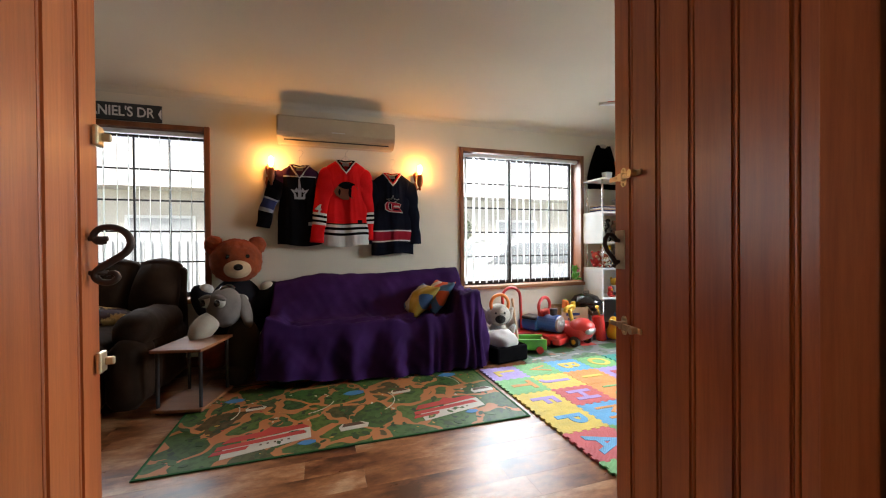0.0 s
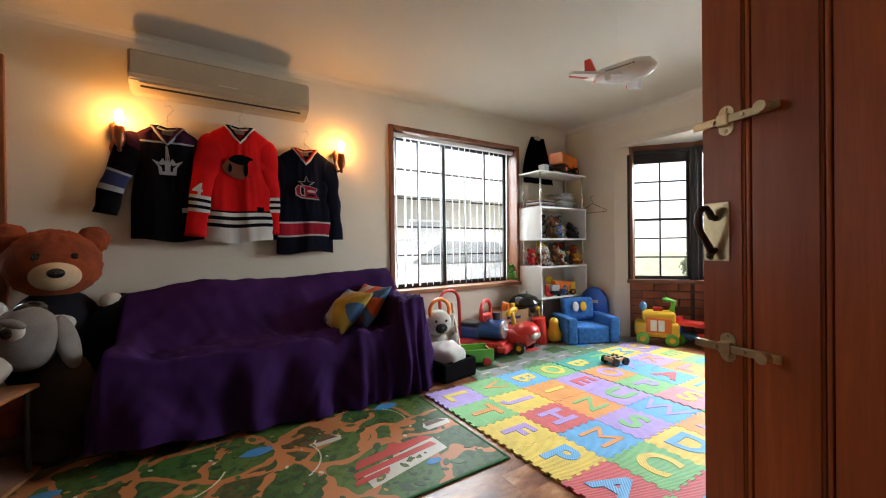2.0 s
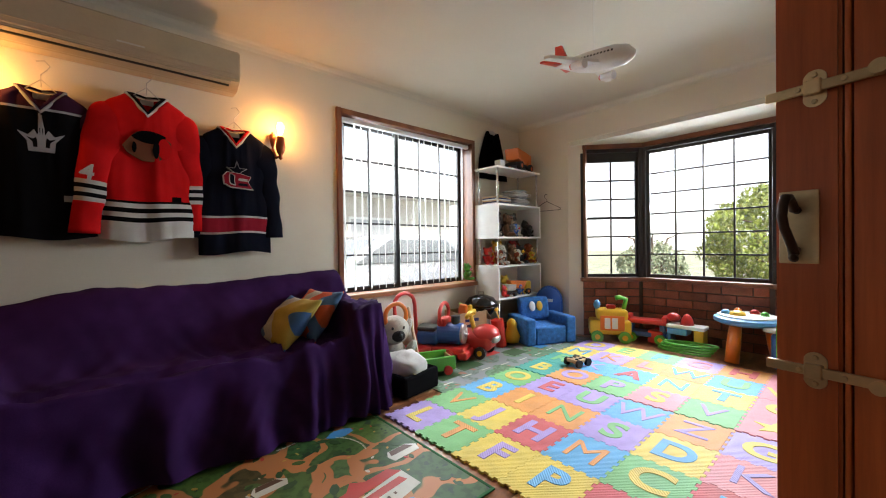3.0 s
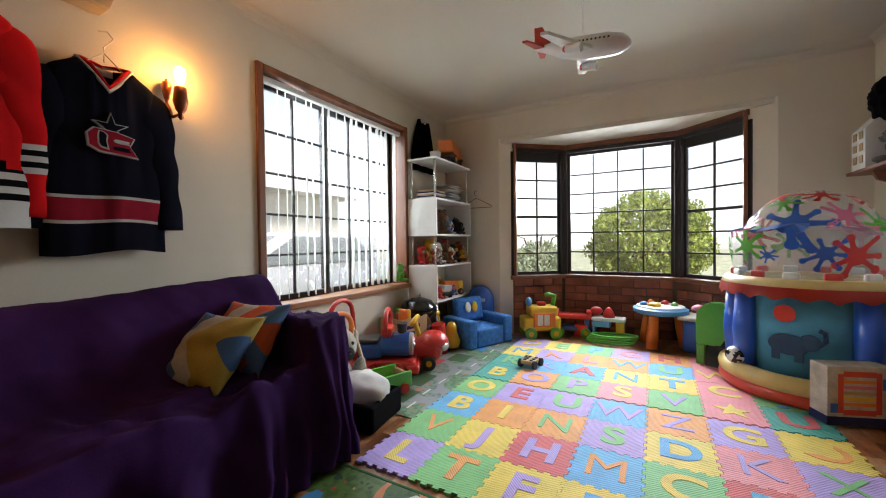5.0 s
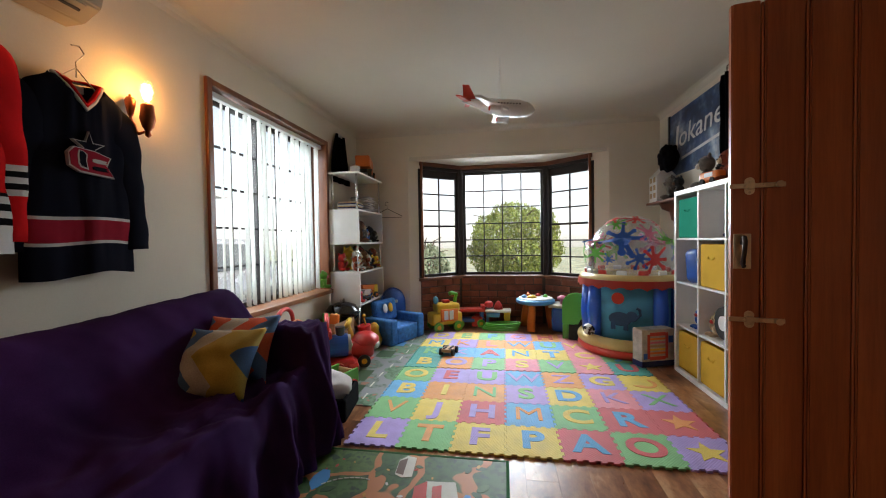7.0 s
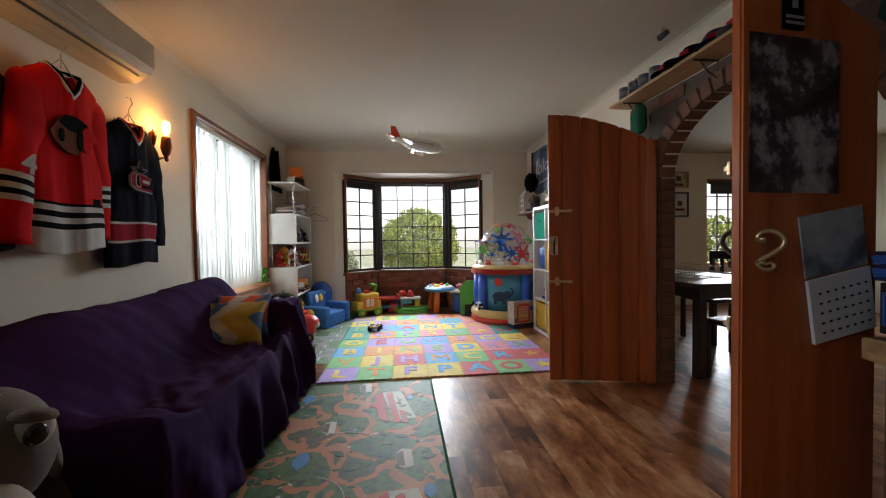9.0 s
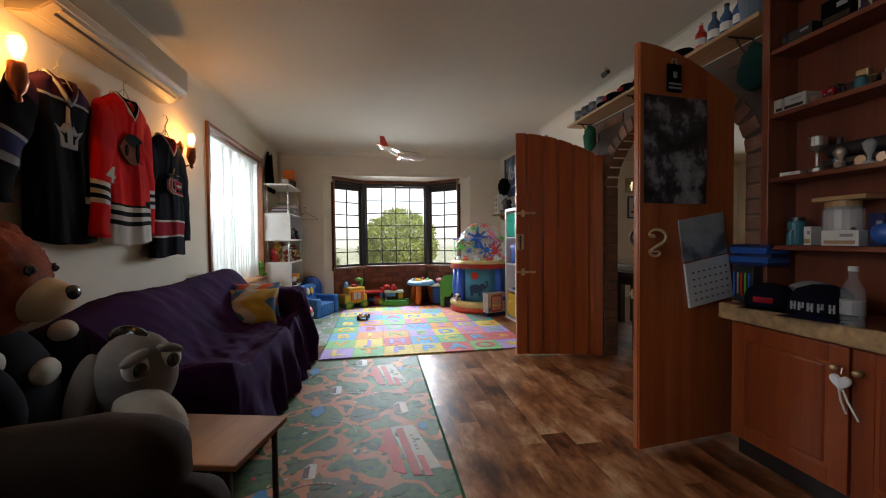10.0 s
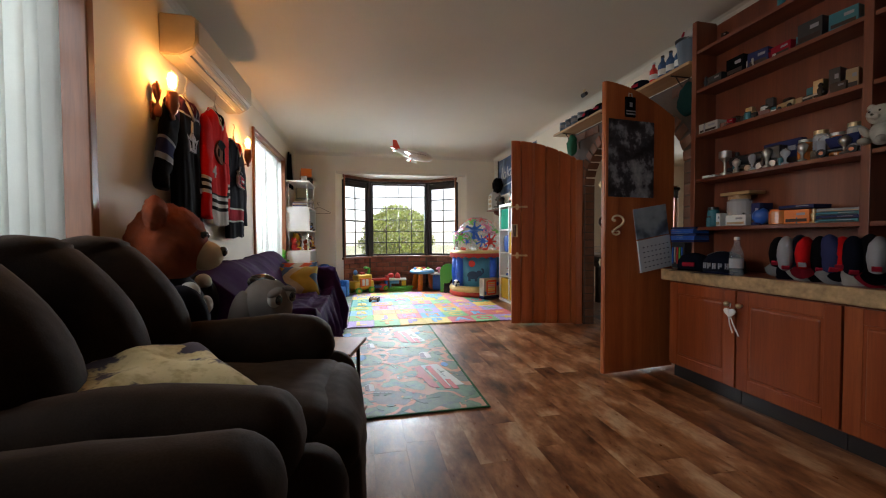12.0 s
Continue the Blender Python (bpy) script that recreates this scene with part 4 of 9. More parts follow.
for s in (-1, 1):
    ball(bm, (s * 0.18, 0.02, 1.075), (0.08, 0.05, 0.08), 36, 24)
    ball(bm, (s * 0.08, -0.178, 0.975), 0.016, 10, 6, mat=2)
    ball(bm, (s * 0.24, -0.10, 0.56), (0.10, 0.12, 0.20), 16, 10, Matrix.Rotation(s * 0.5, 4, "Y"), mat=3)
    ball(bm, (s * 0.25, -0.13, 0.70), (0.062, 0.05, 0.05), 12, 8, mat=4)
    ball(bm, (s * 0.18, -0.22, 0.16), (0.11, 0.20, 0.11), 16, 10)
ball(bm, (0, -0.17, 0.865), (0.115, 0.10, 0.08), 18, 12, mat=1)
ball(bm, (0, -0.265, 0.885), (0.04, 0.025, 0.028), 12, 8, mat=2)
ball(bm, (0, 0, 0.46), (0.25, 0.20, 0.33), 24, 16, mat=3)
ball(bm, (0.0, -0.17, 0.60), (0.09, 0.04, 0.05), 10, 8, mat=4)
bm.normal_update()
tuft = random.Random(8)
for v in bm.verts:
    if v.co.z > 0.78 and v.co.y > -0.25 and (v.co - Vector((0, -0.17, 0.865))).length > 0.13:
        v.co += v.normal * (0.010 * noise.noise(v.co * 30) + tuft.uniform(-0.004, 0.006))
o = part("teddy_bear", bm, [FUR, CREAMFUR, GLOSSBLACK, JERSEYBLACK, PALEFUR], None, "large orange-brown teddy bear in a black shirt sitting by the sofa", smooth=True, category="soft toy")
o.matrix_world = pose(-0.685, 4.52, 0.04, 0, 0, 14) @ Matrix.Diagonal((0.93, 0.90, 0.985, 1))

bm = bmesh.new()
ball(bm, (0, 0, 0.0), (0.125, 0.13, 0.155), 24, 16)
ball(bm, (-0.06, -0.14, -0.12), (0.088, 0.14, 0.078), 24, 16, Matrix.Rotation(0.55, 4, "X"), mat=4)
for s in (-1, 1):
    ball(bm, (s * 0.06 - 0.02, -0.105, 0.055), (0.042, 0.03, 0.045), 14, 10, mat=1)
    ball(bm, (s * 0.058 - 0.025, -0.132, 0.05), (0.024, 0.012, 0.026), 12, 8, mat=2)
    ball(bm, (s * 0.062 - 0.02, -0.108, 0.088), (0.05, 0.028, 0.02), 12, 8, Matrix.Rotation(s * 0.35, 4, "Y"), mat=0)
    ball(bm, (s * 0.125, 0.07, -0.04), (0.035, 0.06, 0.14), 14, 10, Matrix.Rotation(-s * 0.25, 4, "Y"), mat=0)
ball(bm, (0, 0.03, 0.13), (0.035, 0.09, 0.045), 12, 8, mat=2)
ball(bm, (0.08, 0.10, -0.33), (0.13, 0.13, 0.24), 20, 14, mat=3)
ball(bm, (0.08, 0.02, -0.53), (0.08, 0.09, 0.08), 14, 10, mat=3)
o = part("donkey_toy", bm, [GREYFUR, PALEFUR, GLOSSBLACK, BROWNFUR, MUZZLE], None, "grey plush donkey resting its pale muzzle on the side table", smooth=True, category="soft toy")
o.matrix_world = pose(-0.68, 4.06, 0.615, 0, 0, -24)

# ---------- north wall things ----------
ACSHELL = plastic("beige_appliance_plastic", (0.43, 0.36, 0.26))
ac = thing("air_conditioner", 0.203, NY, 2.06, 0, "cream wall-mounted split air conditioner", "air conditioner")
bm = bmesh.new()
prof = [(0, 0.0), (-0.10, 0.0), (-0.185, 0.05), (-0.20, 0.09), (-0.20, 0.215), (-0.185, 0.24), (0, 0.24)]
prism(bm, prof, 1.095, Matrix(((0, 1, 0, -0.5475), (1, 0, 0, 0), (0, 0, 1, 0), (0, 0, 0, 1))))
bmesh.ops.bevel(bm, geom=[e for e in bm.edges], offset=0.008, segments=2, affect="EDGES")
body = part("body", bm, ACSHELL, ac)
bm = bmesh.new()
slab(bm, -0.535, 0.535, -0.207, -0.201, 0.078, 0.222, bevel=0.003)
part("front_panel", bm, ACSHELL, body)
bm = bmesh.new()
box(bm, (0, -0.146, 0.024), (0.98, 0.012, 0.008), 0.002, Matrix.Rotation(radians(-32), 4, "X"))
part("air_slot", bm, BLACK, body, "dark air outlet slot")
bm = bmesh.new()
box(bm, (0, -0.166, 0.036), (0.99, 0.024, 0.007), 0.002, Matrix.Rotation(radians(-30), 4, "X"))
part("louvre", bm, ACSHELL, body)
bm = bmesh.new()
slab(bm, -0.06, 0.06, -0.209, -0.207, 0.095, 0.103)
part("badge", bm, STEEL, body)

AMBER = glow("hot_bulb", (1, 0.55, 0.16), 26)
COPPER = surf("copper_fitting", (0.34, 0.11, 0.055), 0.3, 0.85, var=0.2)
BULBGLASS = clear("bulb_glass", (1, 0.9, 0.75), 0.0, alpha=0.12)
for bx in (-0.403, 1.03):
    t = thing("wall_sconce", bx, NY, 1.70, 0, "copper wall sconce with a glowing bare bulb", "wall lamp", "wall sconces")
    bm = bmesh.new()
    lathe(bm, [(0.004, -0.055), (0.020, -0.05), (0.026, -0.03), (0.020, 0.0), (0.008, 0.02), (0.006, 0.035), (0.013, 0.05), (0.021, 0.09), (0.024, 0.118), (0.019, 0.122), (0.017, 0.13), (0.005, 0.136), (0.007, 0.144), (0.002, 0.148)], (-0.035, -0.03, 0.02), 16)
    slab(bm, -0.058, -0.012, -0.012, 0, -0.05, 0.05, bevel=0.005)
    part("back_plate", bm, COPPER, t, smooth=True)
    bm = bmesh.new()
    tube(bm, [(-0.03, -0.02, 0.0), (-0.02, -0.06, -0.025), (0.0, -0.085, -0.01), (0.0, -0.09, 0.03)], 0.009, 8)
    part("arm", bm, COPPER, t, smooth=True)
    bm = bmesh.new()
    lathe(bm, [(0.004, -0.06), (0.014, -0.05), (0.010, -0.03), (0.024, -0.01), (0.034, 0.03), (0.03, 0.07), (0.028, 0.10), (0.02, 0.105)], (0.0, -0.09, 0.02), 16)
    part("cup", bm, COPPER, t, smooth=True)
    bm = bmesh.new()
    lathe(bm, [(0.015, 0.0), (0.019, 0.02), (0.030, 0.06), (0.030, 0.085), (0.018, 0.108), (0.003, 0.115)], (0, -0.09, 0.125), 14)
    bl = part("bulb", bm, BULBGLASS, t, "clear vintage bulb", smooth=True)
    bl.visible_shadow = False
    bm = bmesh.new()
    lathe(bm, [(0.004, 0.0), (0.017, 0.015), (0.022, 0.05), (0.016, 0.08), (0.003, 0.085)], (0, -0.09, 0.14), 10)
    fl = part("filament", bm, AMBER, bl, "glowing amber filament", smooth=True)
    fl.visible_shadow = False

SIGNDARK = surf("dark_enamel", (0.03, 0.035, 0.04), 0.4, var=0.2)
SIGNWHITE = surf("white_enamel", (0.7, 0.7, 0.68), 0.5, var=0.1)
sg = thing("street_sign", -1.63, NY, 2.255, 0, "dark green street sign with white lettering above the window", "sign")
bm = bmesh.new()
slab(bm, -0.34, 0.34, -0.012, -0.004, -0.075, 0.075, bevel=0.003)
part("plate", bm, SIGNDARK, sg)
words = text_mesh("street_name", "DANIEL'S DR", 0.118, 0.003, 0.002)
wx = [v.co.x for v in words.vertices]
words.materials.append(SIGNWHITE)
lettering = new("lettering", words)
lettering.parent = sg
lettering.matrix_basis = Matrix.Translation((0.285 - 0.80 * max(wx), -0.0135, 0)) @ Matrix.Rotation(radians(90), 4, "X") @ Matrix.Diagonal((0.80, 1, 1, 1))
bm = bmesh.new()
prism(bm, [(0.337, 0.05), (0.337, -0.05), (0.312, 0)], 0.003, Matrix.Translation((0, -0.0145, 0)))
part("arrow_notch", bm, SIGNWHITE, sg, "white arrow mark at the end")

JBLACK = fabric("jersey_black", (0.004, 0.0036, 0.0046))
JRED = fabric("jersey_red", (0.54, 0.010, 0.012))
JNAVY = fabric("jersey_navy", (0.006, 0.007, 0.014))
JWHITE = fabric("jersey_white", (0.52, 0.50, 0.48))
JPURPLE = fabric("jersey_purple", (0.035, 0.010, 0.026))
JBLUE = fabric("jersey_dark_blue", (0.03, 0.035, 0.10))
JCRIM = fabric("jersey_crimson", (0.28, 0.015, 0.03))
JGREY = fabric("jersey_grey", (0.30, 0.30, 0.32))
JBROWN = fabric("crest_brown", (0.16, 0.06, 0.035))
HANGERW = surf("hanger_wire", (0.55, 0.50, 0.42), 0.4, 0.3)


def jersey(xc, ztop, zbot, w, mats, torso_bands, sleeve_bands, cuffs, label, crest, seed):
    """A hockey jersey on a wire hanger against the wall. Bands are (low, high, material) in fractions of the height; cuffs are the two sleeve ends (x, z, y)."""
    t = thing("hockey_jersey", xc, NY - 0.055, 0, 0, label, "jersey", "jerseys on the wall")
    h = ztop - zbot
    nx, nz = 32, 64

    def half_at(v):
        body = w / 2 * (1.02 + 0.05 * (1 - v) - 0.10 * smooth(0.30, 0.62, v))
        return body - (body - w * 0.245) * smooth(0.895, 1.0, v) ** 1.25

    def front_y(u, v):
        fold = 0.011 * math.sin(u * 5.5 + seed + 1.5 * v) * (1 - v) ** 0.7 + 0.016 * noise.noise(Vector((u * 2.1 + seed, v * 2.6, 1))) + 0.007 * noise.noise(Vector((u * 7 + seed, v * 3.2 + u * 2, 5)))
        return -0.040 * math.sqrt(max(0, 1 - u * u * 0.98)) + fold * (1 - abs(u)) ** 0.4

    bm = bmesh.new()
    for side in (-1, 1):
        g = []
        for k in range(nz + 1):
            v = k / nz
            row = []
            for q in range(nx + 1):
                u = 2 * q / nx - 1
                px = u * half_at(v)
                y = front_y(u, v) if side < 0 else 0.034 * math.sqrt(max(0, 1 - u * u * 0.98))
                vee = max(0.0, 1 - abs(px) / (w * 0.235))
                limit = ztop - 0.012 - 0.125 * vee if side < 0 else ztop - 0.02 * vee
                zz = min(zbot + h * v - 0.012 * math.sin(u * 3 + seed) * (1 - v) ** 3, limit)
                row.append(bm.verts.new((px, y, zz)))
            g.append(row)
        for k in range(nz):
            v = (k + 0.5) / nz
            mi = 0
            for lo, hi, b in torso_bands:
                if lo <= v < hi:
                    mi = b
            for q in range(nx):
                f = bm.faces.new((g[k][q], g[k][q + 1], g[k + 1][q + 1], g[k + 1][q])[::1 if side < 0 else -1])
                f.material_index = mi
    bmesh.ops.remove_doubles(bm, verts=bm.verts[:], dist=0.003)
    bmesh.ops.dissolve_degenerate(bm, dist=0.0005, edges=bm.edges[:])
    part("torso", bm, mats, t, smooth=True)
    for sgn, (ex, ez, ey) in zip((-1, 1), cuffs):
        bm = bmesh.new()
        a0, a1 = Vector((sgn * w * 0.33, 0, ztop - 0.075)), Vector((ex, 0, ez))
        mid = (a0 + a1) / 2 + Vector((sgn * 0.045, 0, 0.06))
        ln, rings = 34, []
        for k in range(ln + 1):
            v = k / ln
            c = a0 * (1 - v) ** 2 + mid * 2 * v * (1 - v) + a1 * v * v
            d = ((mid - a0) * (1 - v) + (a1 - mid) * v).normalized()
            n = Vector((d.z, 0, -d.x))
            rx = 0.104 - 0.040 * smooth(0.0, 0.75, v) + 0.004 * math.sin(v * 17 + seed)
            dome_end = math.sqrt(max(0.004, 1 - (1 - min(1, v / 0.16)) ** 2))
            rx *= dome_end
            ring = []
            for q in range(18):
                a = 2 * math.pi * q / 18
                wob = 0.012 * noise.noise(Vector((math.cos(a) * 1.4, v * 7 + seed, sgn + math.sin(a)))) * min(1, v * 3)
                co = c + n * (rx + wob) * math.cos(a)
                ring.append(bm.verts.new((co.x, ey * v + 0.004 + (0.032 * dome_end + wob) * math.sin(a), co.z)))
            rings.append(ring)
        for k in range(ln):
            v = 1 - (k + 0.5) / ln
            mi = 0
            for lo, hi, b in sleeve_bands:
                if lo <= v < hi:
                    mi = b
            for q in range(18):
                f = bm.faces.new((rings[k][q], rings[k][(q + 1) % 18], rings[k + 1][(q + 1) % 18], rings[k + 1][q]))
                f.material_index = mi
        bm.faces.new(rings[-1])
        bm.faces.new(rings[0][::-1])
        bmesh.ops.recalc_face_normals(bm, faces=bm.faces[:])
        part("sleeve", bm, mats, t, smooth=True)
    # V collar in two colours, and the lining behind it
    for nm, inset, mi, r in (("collar", 0.0, crest[0], 0.0085), ("collar_stripe", 0.016, crest[3], 0.0085)):
        bm = bmesh.new()
        e = w * 0.235 - inset * 0.6
        pts = [(-e, -0.010, ztop - 0.004), (-e * 0.66, -0.034, ztop - 0.048 + inset), (-e * 0.33, -0.044, ztop - 0.092 + inset), (0, -0.048, ztop - 0.130 + inset), (e * 0.33, -0.044, ztop - 0.092 + inset), (e * 0.66, -0.034, ztop - 0.048 + inset), (e, -0.010, ztop - 0.004),
               (e * 0.6, 0.020, ztop + 0.004), (0, 0.028, ztop - 0.006), (-e * 0.6, 0.020, ztop + 0.004)]
        tube(bm, pts, r, 8, closed=True)
        part(nm, bm, mats[mi], t, smooth=True)
    bm = bmesh.new()
    slab(bm, -0.032, 0.032, 0.006, 0.010, ztop - 0.052, ztop - 0.022, bevel=0.001)
    part("neck_label", bm, JGREY, t, "small woven neck label")
    # crest: layered plain shapes
    cz = zbot + h * crest[2]
    base = front_y(0, crest[2])
    cr = None
    for k, (poly, mi) in enumerate(crest[1]):
        bm = bmesh.new()
        prism(bm, [(x * crest[5], cz + z * crest[5]) for x, z in poly], 0.016, Matrix.Translation((0, base - 0.010 - 0.0015 * k, 0)))
        o = part("crest" if cr is None else "crest_inlay", bm, mats[mi], cr or t)
        cr = cr or o
    for px, pz in crest[4]:
        bm = bmesh.new()
        y = front_y(px / half_at((pz - zbot) / h), (pz - zbot) / h)
        slab(bm, px - 0.024, px + 0.024, y - 0.006, y + 0.004, pz - 0.016, pz + 0.016)
        part("patch", bm, mats[2], t)
    # wire hanger
    bm = bmesh.new()
    tube(bm, [(0.0, 0.0, ztop + 0.01), (0.0, 0.0, ztop + 0.075), (0.02, 0.0, ztop + 0.10), (0.035, 0.0, ztop + 0.125), (0.015, 0.0, ztop + 0.15), (-0.015, 0.0, ztop + 0.14)], 0.003, 6)
    tube(bm, [(-w * 0.36, 0, ztop - 0.09), (0, 0, ztop + 0.05), (w * 0.36, 0, ztop - 0.09)], 0.003, 6)
    part("hanger", bm, HANGERW, t, "thin wire clothes hanger")
    return t


OVAL = [(0.9 * math.cos(k * 0.4) * (1 + 0.12 * math.sin(k * 1.7)), 0.75 * math.sin(k * 0.4)) for k in range(16)]
CROWN = [(-0.55, -0.8), (0.55, -0.8), (0.6, -0.2), (1.0, 0.35), (0.55, 0.15), (0.3, 0.5), (0.14, 0.15), (0.12, 1.5), (-0.12, 1.5), (-0.14, 0.15), (-0.3, 0.5), (-0.55, 0.15), (-1.0, 0.35), (-0.6, -0.2)]
BLOCK = [(-0.9, -0.5), (-0.45, -0.75), (1.1, -0.85), (0.75, -0.3), (0.95, 0.15), (0.2, 0.35), (-0.7, 0.4), (-0.95, 0.1)]
STARS = [((0.75 if k % 2 == 0 else 0.28) * math.sin(math.pi * k / 5), 0.5 + (0.75 if k % 2 == 0 else 0.28) * math.cos(math.pi * k / 5)) for k in range(10)]


jersey(-0.155, 1.865, 1.095, 0.38, [JBLACK, JBLUE, JGREY, JPURPLE], [(0.84, 0.852, 2), (0.852, 1.01, 3)], [(0.44, 0.47, 2), (0.28, 0.44, 1), (0.25, 0.28, 2), (0.78, 1.01, 3)], ((-0.33, 1.265, -0.01), (0.24, 1.20, 0.02)),
       "black hockey jersey with purple shoulders hung on the wall", (2, [(CROWN, 2), ([(x * 0.62, z * 0.5 - 0.15) for x, z in CROWN], 0), ([(x * 0.3, z * 0.9 + 0.05) for x, z in CROWN], 2)], 0.66, 3, [(0.10, 1.30)], 0.085), 1.0)
red_jersey = jersey(0.275, 1.93, 1.085, 0.41, [JRED, JWHITE, JBLACK, JBROWN], [(0.0, 0.13, 1), (0.13, 0.16, 2), (0.16, 0.19, 1), (0.19, 0.22, 2), (0.22, 0.25, 1), (0.25, 0.268, 2)],
       [(0.20, 0.24, 1), (0.24, 0.265, 2), (0.265, 0.29, 1), (0.29, 0.315, 2), (0.315, 0.35, 1)], ((-0.275, 1.12, -0.035), (0.225, 1.14, 0.02)), "red hockey jersey with white and black stripes on the wall",
       (1, [(OVAL, 3), ([(x * 0.7 + 0.05, z * 0.42 + 0.46) for x, z in OVAL], 2), ([(x * 0.30 + 0.62, z * 0.7 - 0.05) for x, z in OVAL], 0), ([(x * 0.14 + 0.30, z * 0.62 - 0.1) for x, z in OVAL], 2), ([(x * 0.10 - 0.55, z * 0.35 - 0.1) for x, z in OVAL], 2)], 0.64, 2, [(0.13, 1.325)], 0.118), 2.2)
red_jersey.location.y -= 0.02
figure = text_mesh("sleeve_number", "4", 0.115, 0.004, 0.003)
figure.materials.append(JWHITE)
number = new("sleeve_number", figure)
number.parent = red_jersey
number.matrix_basis = Matrix.Translation((-0.262, -0.082, 1.44)) @ Matrix.Rotation(radians(90), 4, "X") @ Matrix.Rotation(radians(-8), 4, "Z")
jersey(0.74, 1.83, 0.995, 0.41, [JNAVY, JCRIM, JWHITE, JRED], [(0.155, 0.175, 2), (0.175, 0.275, 1), (0.275, 0.295, 2)], [], ((-0.225, 1.10, 0.015), (0.240, 1.10, 0.0)),
       "navy hockey jersey with a crimson hem band on the wall", (2, [(STARS, 2), ([(x * 0.85, 0.5 + (z - 0.5) * 0.85) for x, z in STARS], 0), (BLOCK, 2), ([(x * 0.93, z * 0.9) for x, z in BLOCK], 1), ([(x * 0.22 - 0.35, z * 0.7) for x, z in BLOCK], 2), ([(x * 0.15 - 0.35, z * 0.6) for x, z in BLOCK], 0), ([(x * 0.35 + 0.38, z * 0.16 - 0.1) for x, z in BLOCK], 2), ([(x * 0.35 + 0.38, z * 0.16 - 0.45) for x, z in BLOCK], 0)], 0.60, 3, [], 0.09), 3.7)


# ---------- hutch and cabinets on the south side ----------
MERANTI = timber("dark_red_timber", [(0.10, 0.022, 0.010), (0.17, 0.042, 0.018), (0.24, 0.068, 0.028)], 0, 0.4)
MERANTI_Z = timber("dark_red_timber_upright", [(0.10, 0.022, 0.010), (0.17, 0.042, 0.018), (0.24, 0.068, 0.028)], 2, 0.4)
CABWOOD = timber("cabinet_door_timber", [(0.17, 0.030, 0.008), (0.28, 0.058, 0.015), (0.38, 0.095, 0.028)], 2, 0.35)
SLABTOP = surf("speckled_timber_edge", (0.42, 0.27, 0.13), 0.6, var=0.35, scale=20, fine=70, bump=0.5)
CF = 1.45


def cabinet(x0, x1, knob_side, label):
    t = thing("cabinet", (x0 + x1) / 2, SY, 0, 0, label, "cabinet", "base cabinets")
    w, d = x1 - x0, CF - SY
    bm = bmesh.new()
    slab(bm, -w / 2 + 0.001, w / 2 - 0.001, 0.002, d - 0.02, 0.09, 0.675)
    part("body", bm, MERANTI_Z, t)
    bm = bmesh.new()
    slab(bm, -w / 2 + 0.001, w / 2 - 0.001, 0.01, d - 0.05, 0, 0.09)
    part("plinth", bm, BLACK, t, "dark recessed plinth")
    bm = bmesh.new()
    s = 0.07
    dz0, dz1 = 0.10, 0.665
    slab(bm, -w / 2 + s, w / 2 - s, d - 0.016, d - 0.004, dz0 + s, dz1 - s)
    door = part("door", bm, CABWOOD, t)
    for nm, b in (("stile", (-w / 2 + 0.004, -w / 2 + s, dz0, dz1)), ("stile", (w / 2 - s, w / 2 - 0.004, dz0, dz1)), ("rail", (-w / 2 + s, w / 2 - s, dz0, dz0 + s)), ("rail", (-w / 2 + s, w / 2 - s, dz1 - s, dz1))):
        bm = bmesh.new()
        slab(bm, b[0], b[1], d - 0.018, d, b[2], b[3], bevel=0.003)
        part(nm, bm, CABWOOD, door)
    bm = bmesh.new()
    box(bm, (0, d - 0.010, (dz0 + dz1) / 2), (w - 2 * s - 0.022, 0.024, dz1 - dz0 - 2 * s - 0.022), 0.0105, None, 3)
    part("raised_field", bm, CABWOOD, door)
    if knob_side:
        kx = knob_side * (w / 2 - 0.035)
        bm = bmesh.new()
        rod(bm, (kx, d, 0.585), (kx, d + 0.018, 0.585), 0.006)
        ball(bm, (kx, d + 0.026, 0.585), 0.015, 14, 10)
        part("knob", bm, BRASS, door, "round brass knob", smooth=True)
    return t


cabinet(-1.083, -0.60, -1, "red timber base cabinet with raised panel door")
cabinet(-1.578, -1.085, 1, "red timber base cabinet with raised panel door")
cabinet(-2.07, -1.58, -1, "red timber base cabinet with raised panel door")
cabinet(-2.56, -2.072, 1, "red timber base cabinet with raised panel door")
cabinet(-3.05, -2.562, -1, "red timber base cabinet with raised panel door")
# heart ornament on the knobs
bm = bmesh.new()
heart = []
for k in range(28):
    a = 2 * math.pi * k / 28
    heart.append((0.028 * math.sin(a) ** 3, 0.0018 * (13 * math.cos(a) - 5 * math.cos(2 * a) - 2 * math.cos(3 * a) - math.cos(4 * a))))
prism(bm, heart, 0.014)
bmesh.ops.bevel(bm, geom=bm.edges[:], offset=0.003, segments=2, affect="EDGES")
hrt = part("heart_ornament", bm, surf("white_felt", (0.80, 0.80, 0.82), 0.9, var=0.05, fine=200, bump=0.2), None, "white fabric heart hanging from the cabinet knobs", category="ornament")
hrt.matrix_world = pose(-1.075, CF + 0.026, 0.54) @ Matrix.Diagonal((1.25, 1, 1.15, 1))
bm = bmesh.new()
tube(bm, [(0.0, 0.005, 0.025), (0.0, 0.0, 0.045)], 0.002, 6)
tube(bm, [(-0.005, 0.005, -0.025), (-0.02, 0.008, -0.06), (-0.045, 0.006, -0.11)], 0.003, 6)
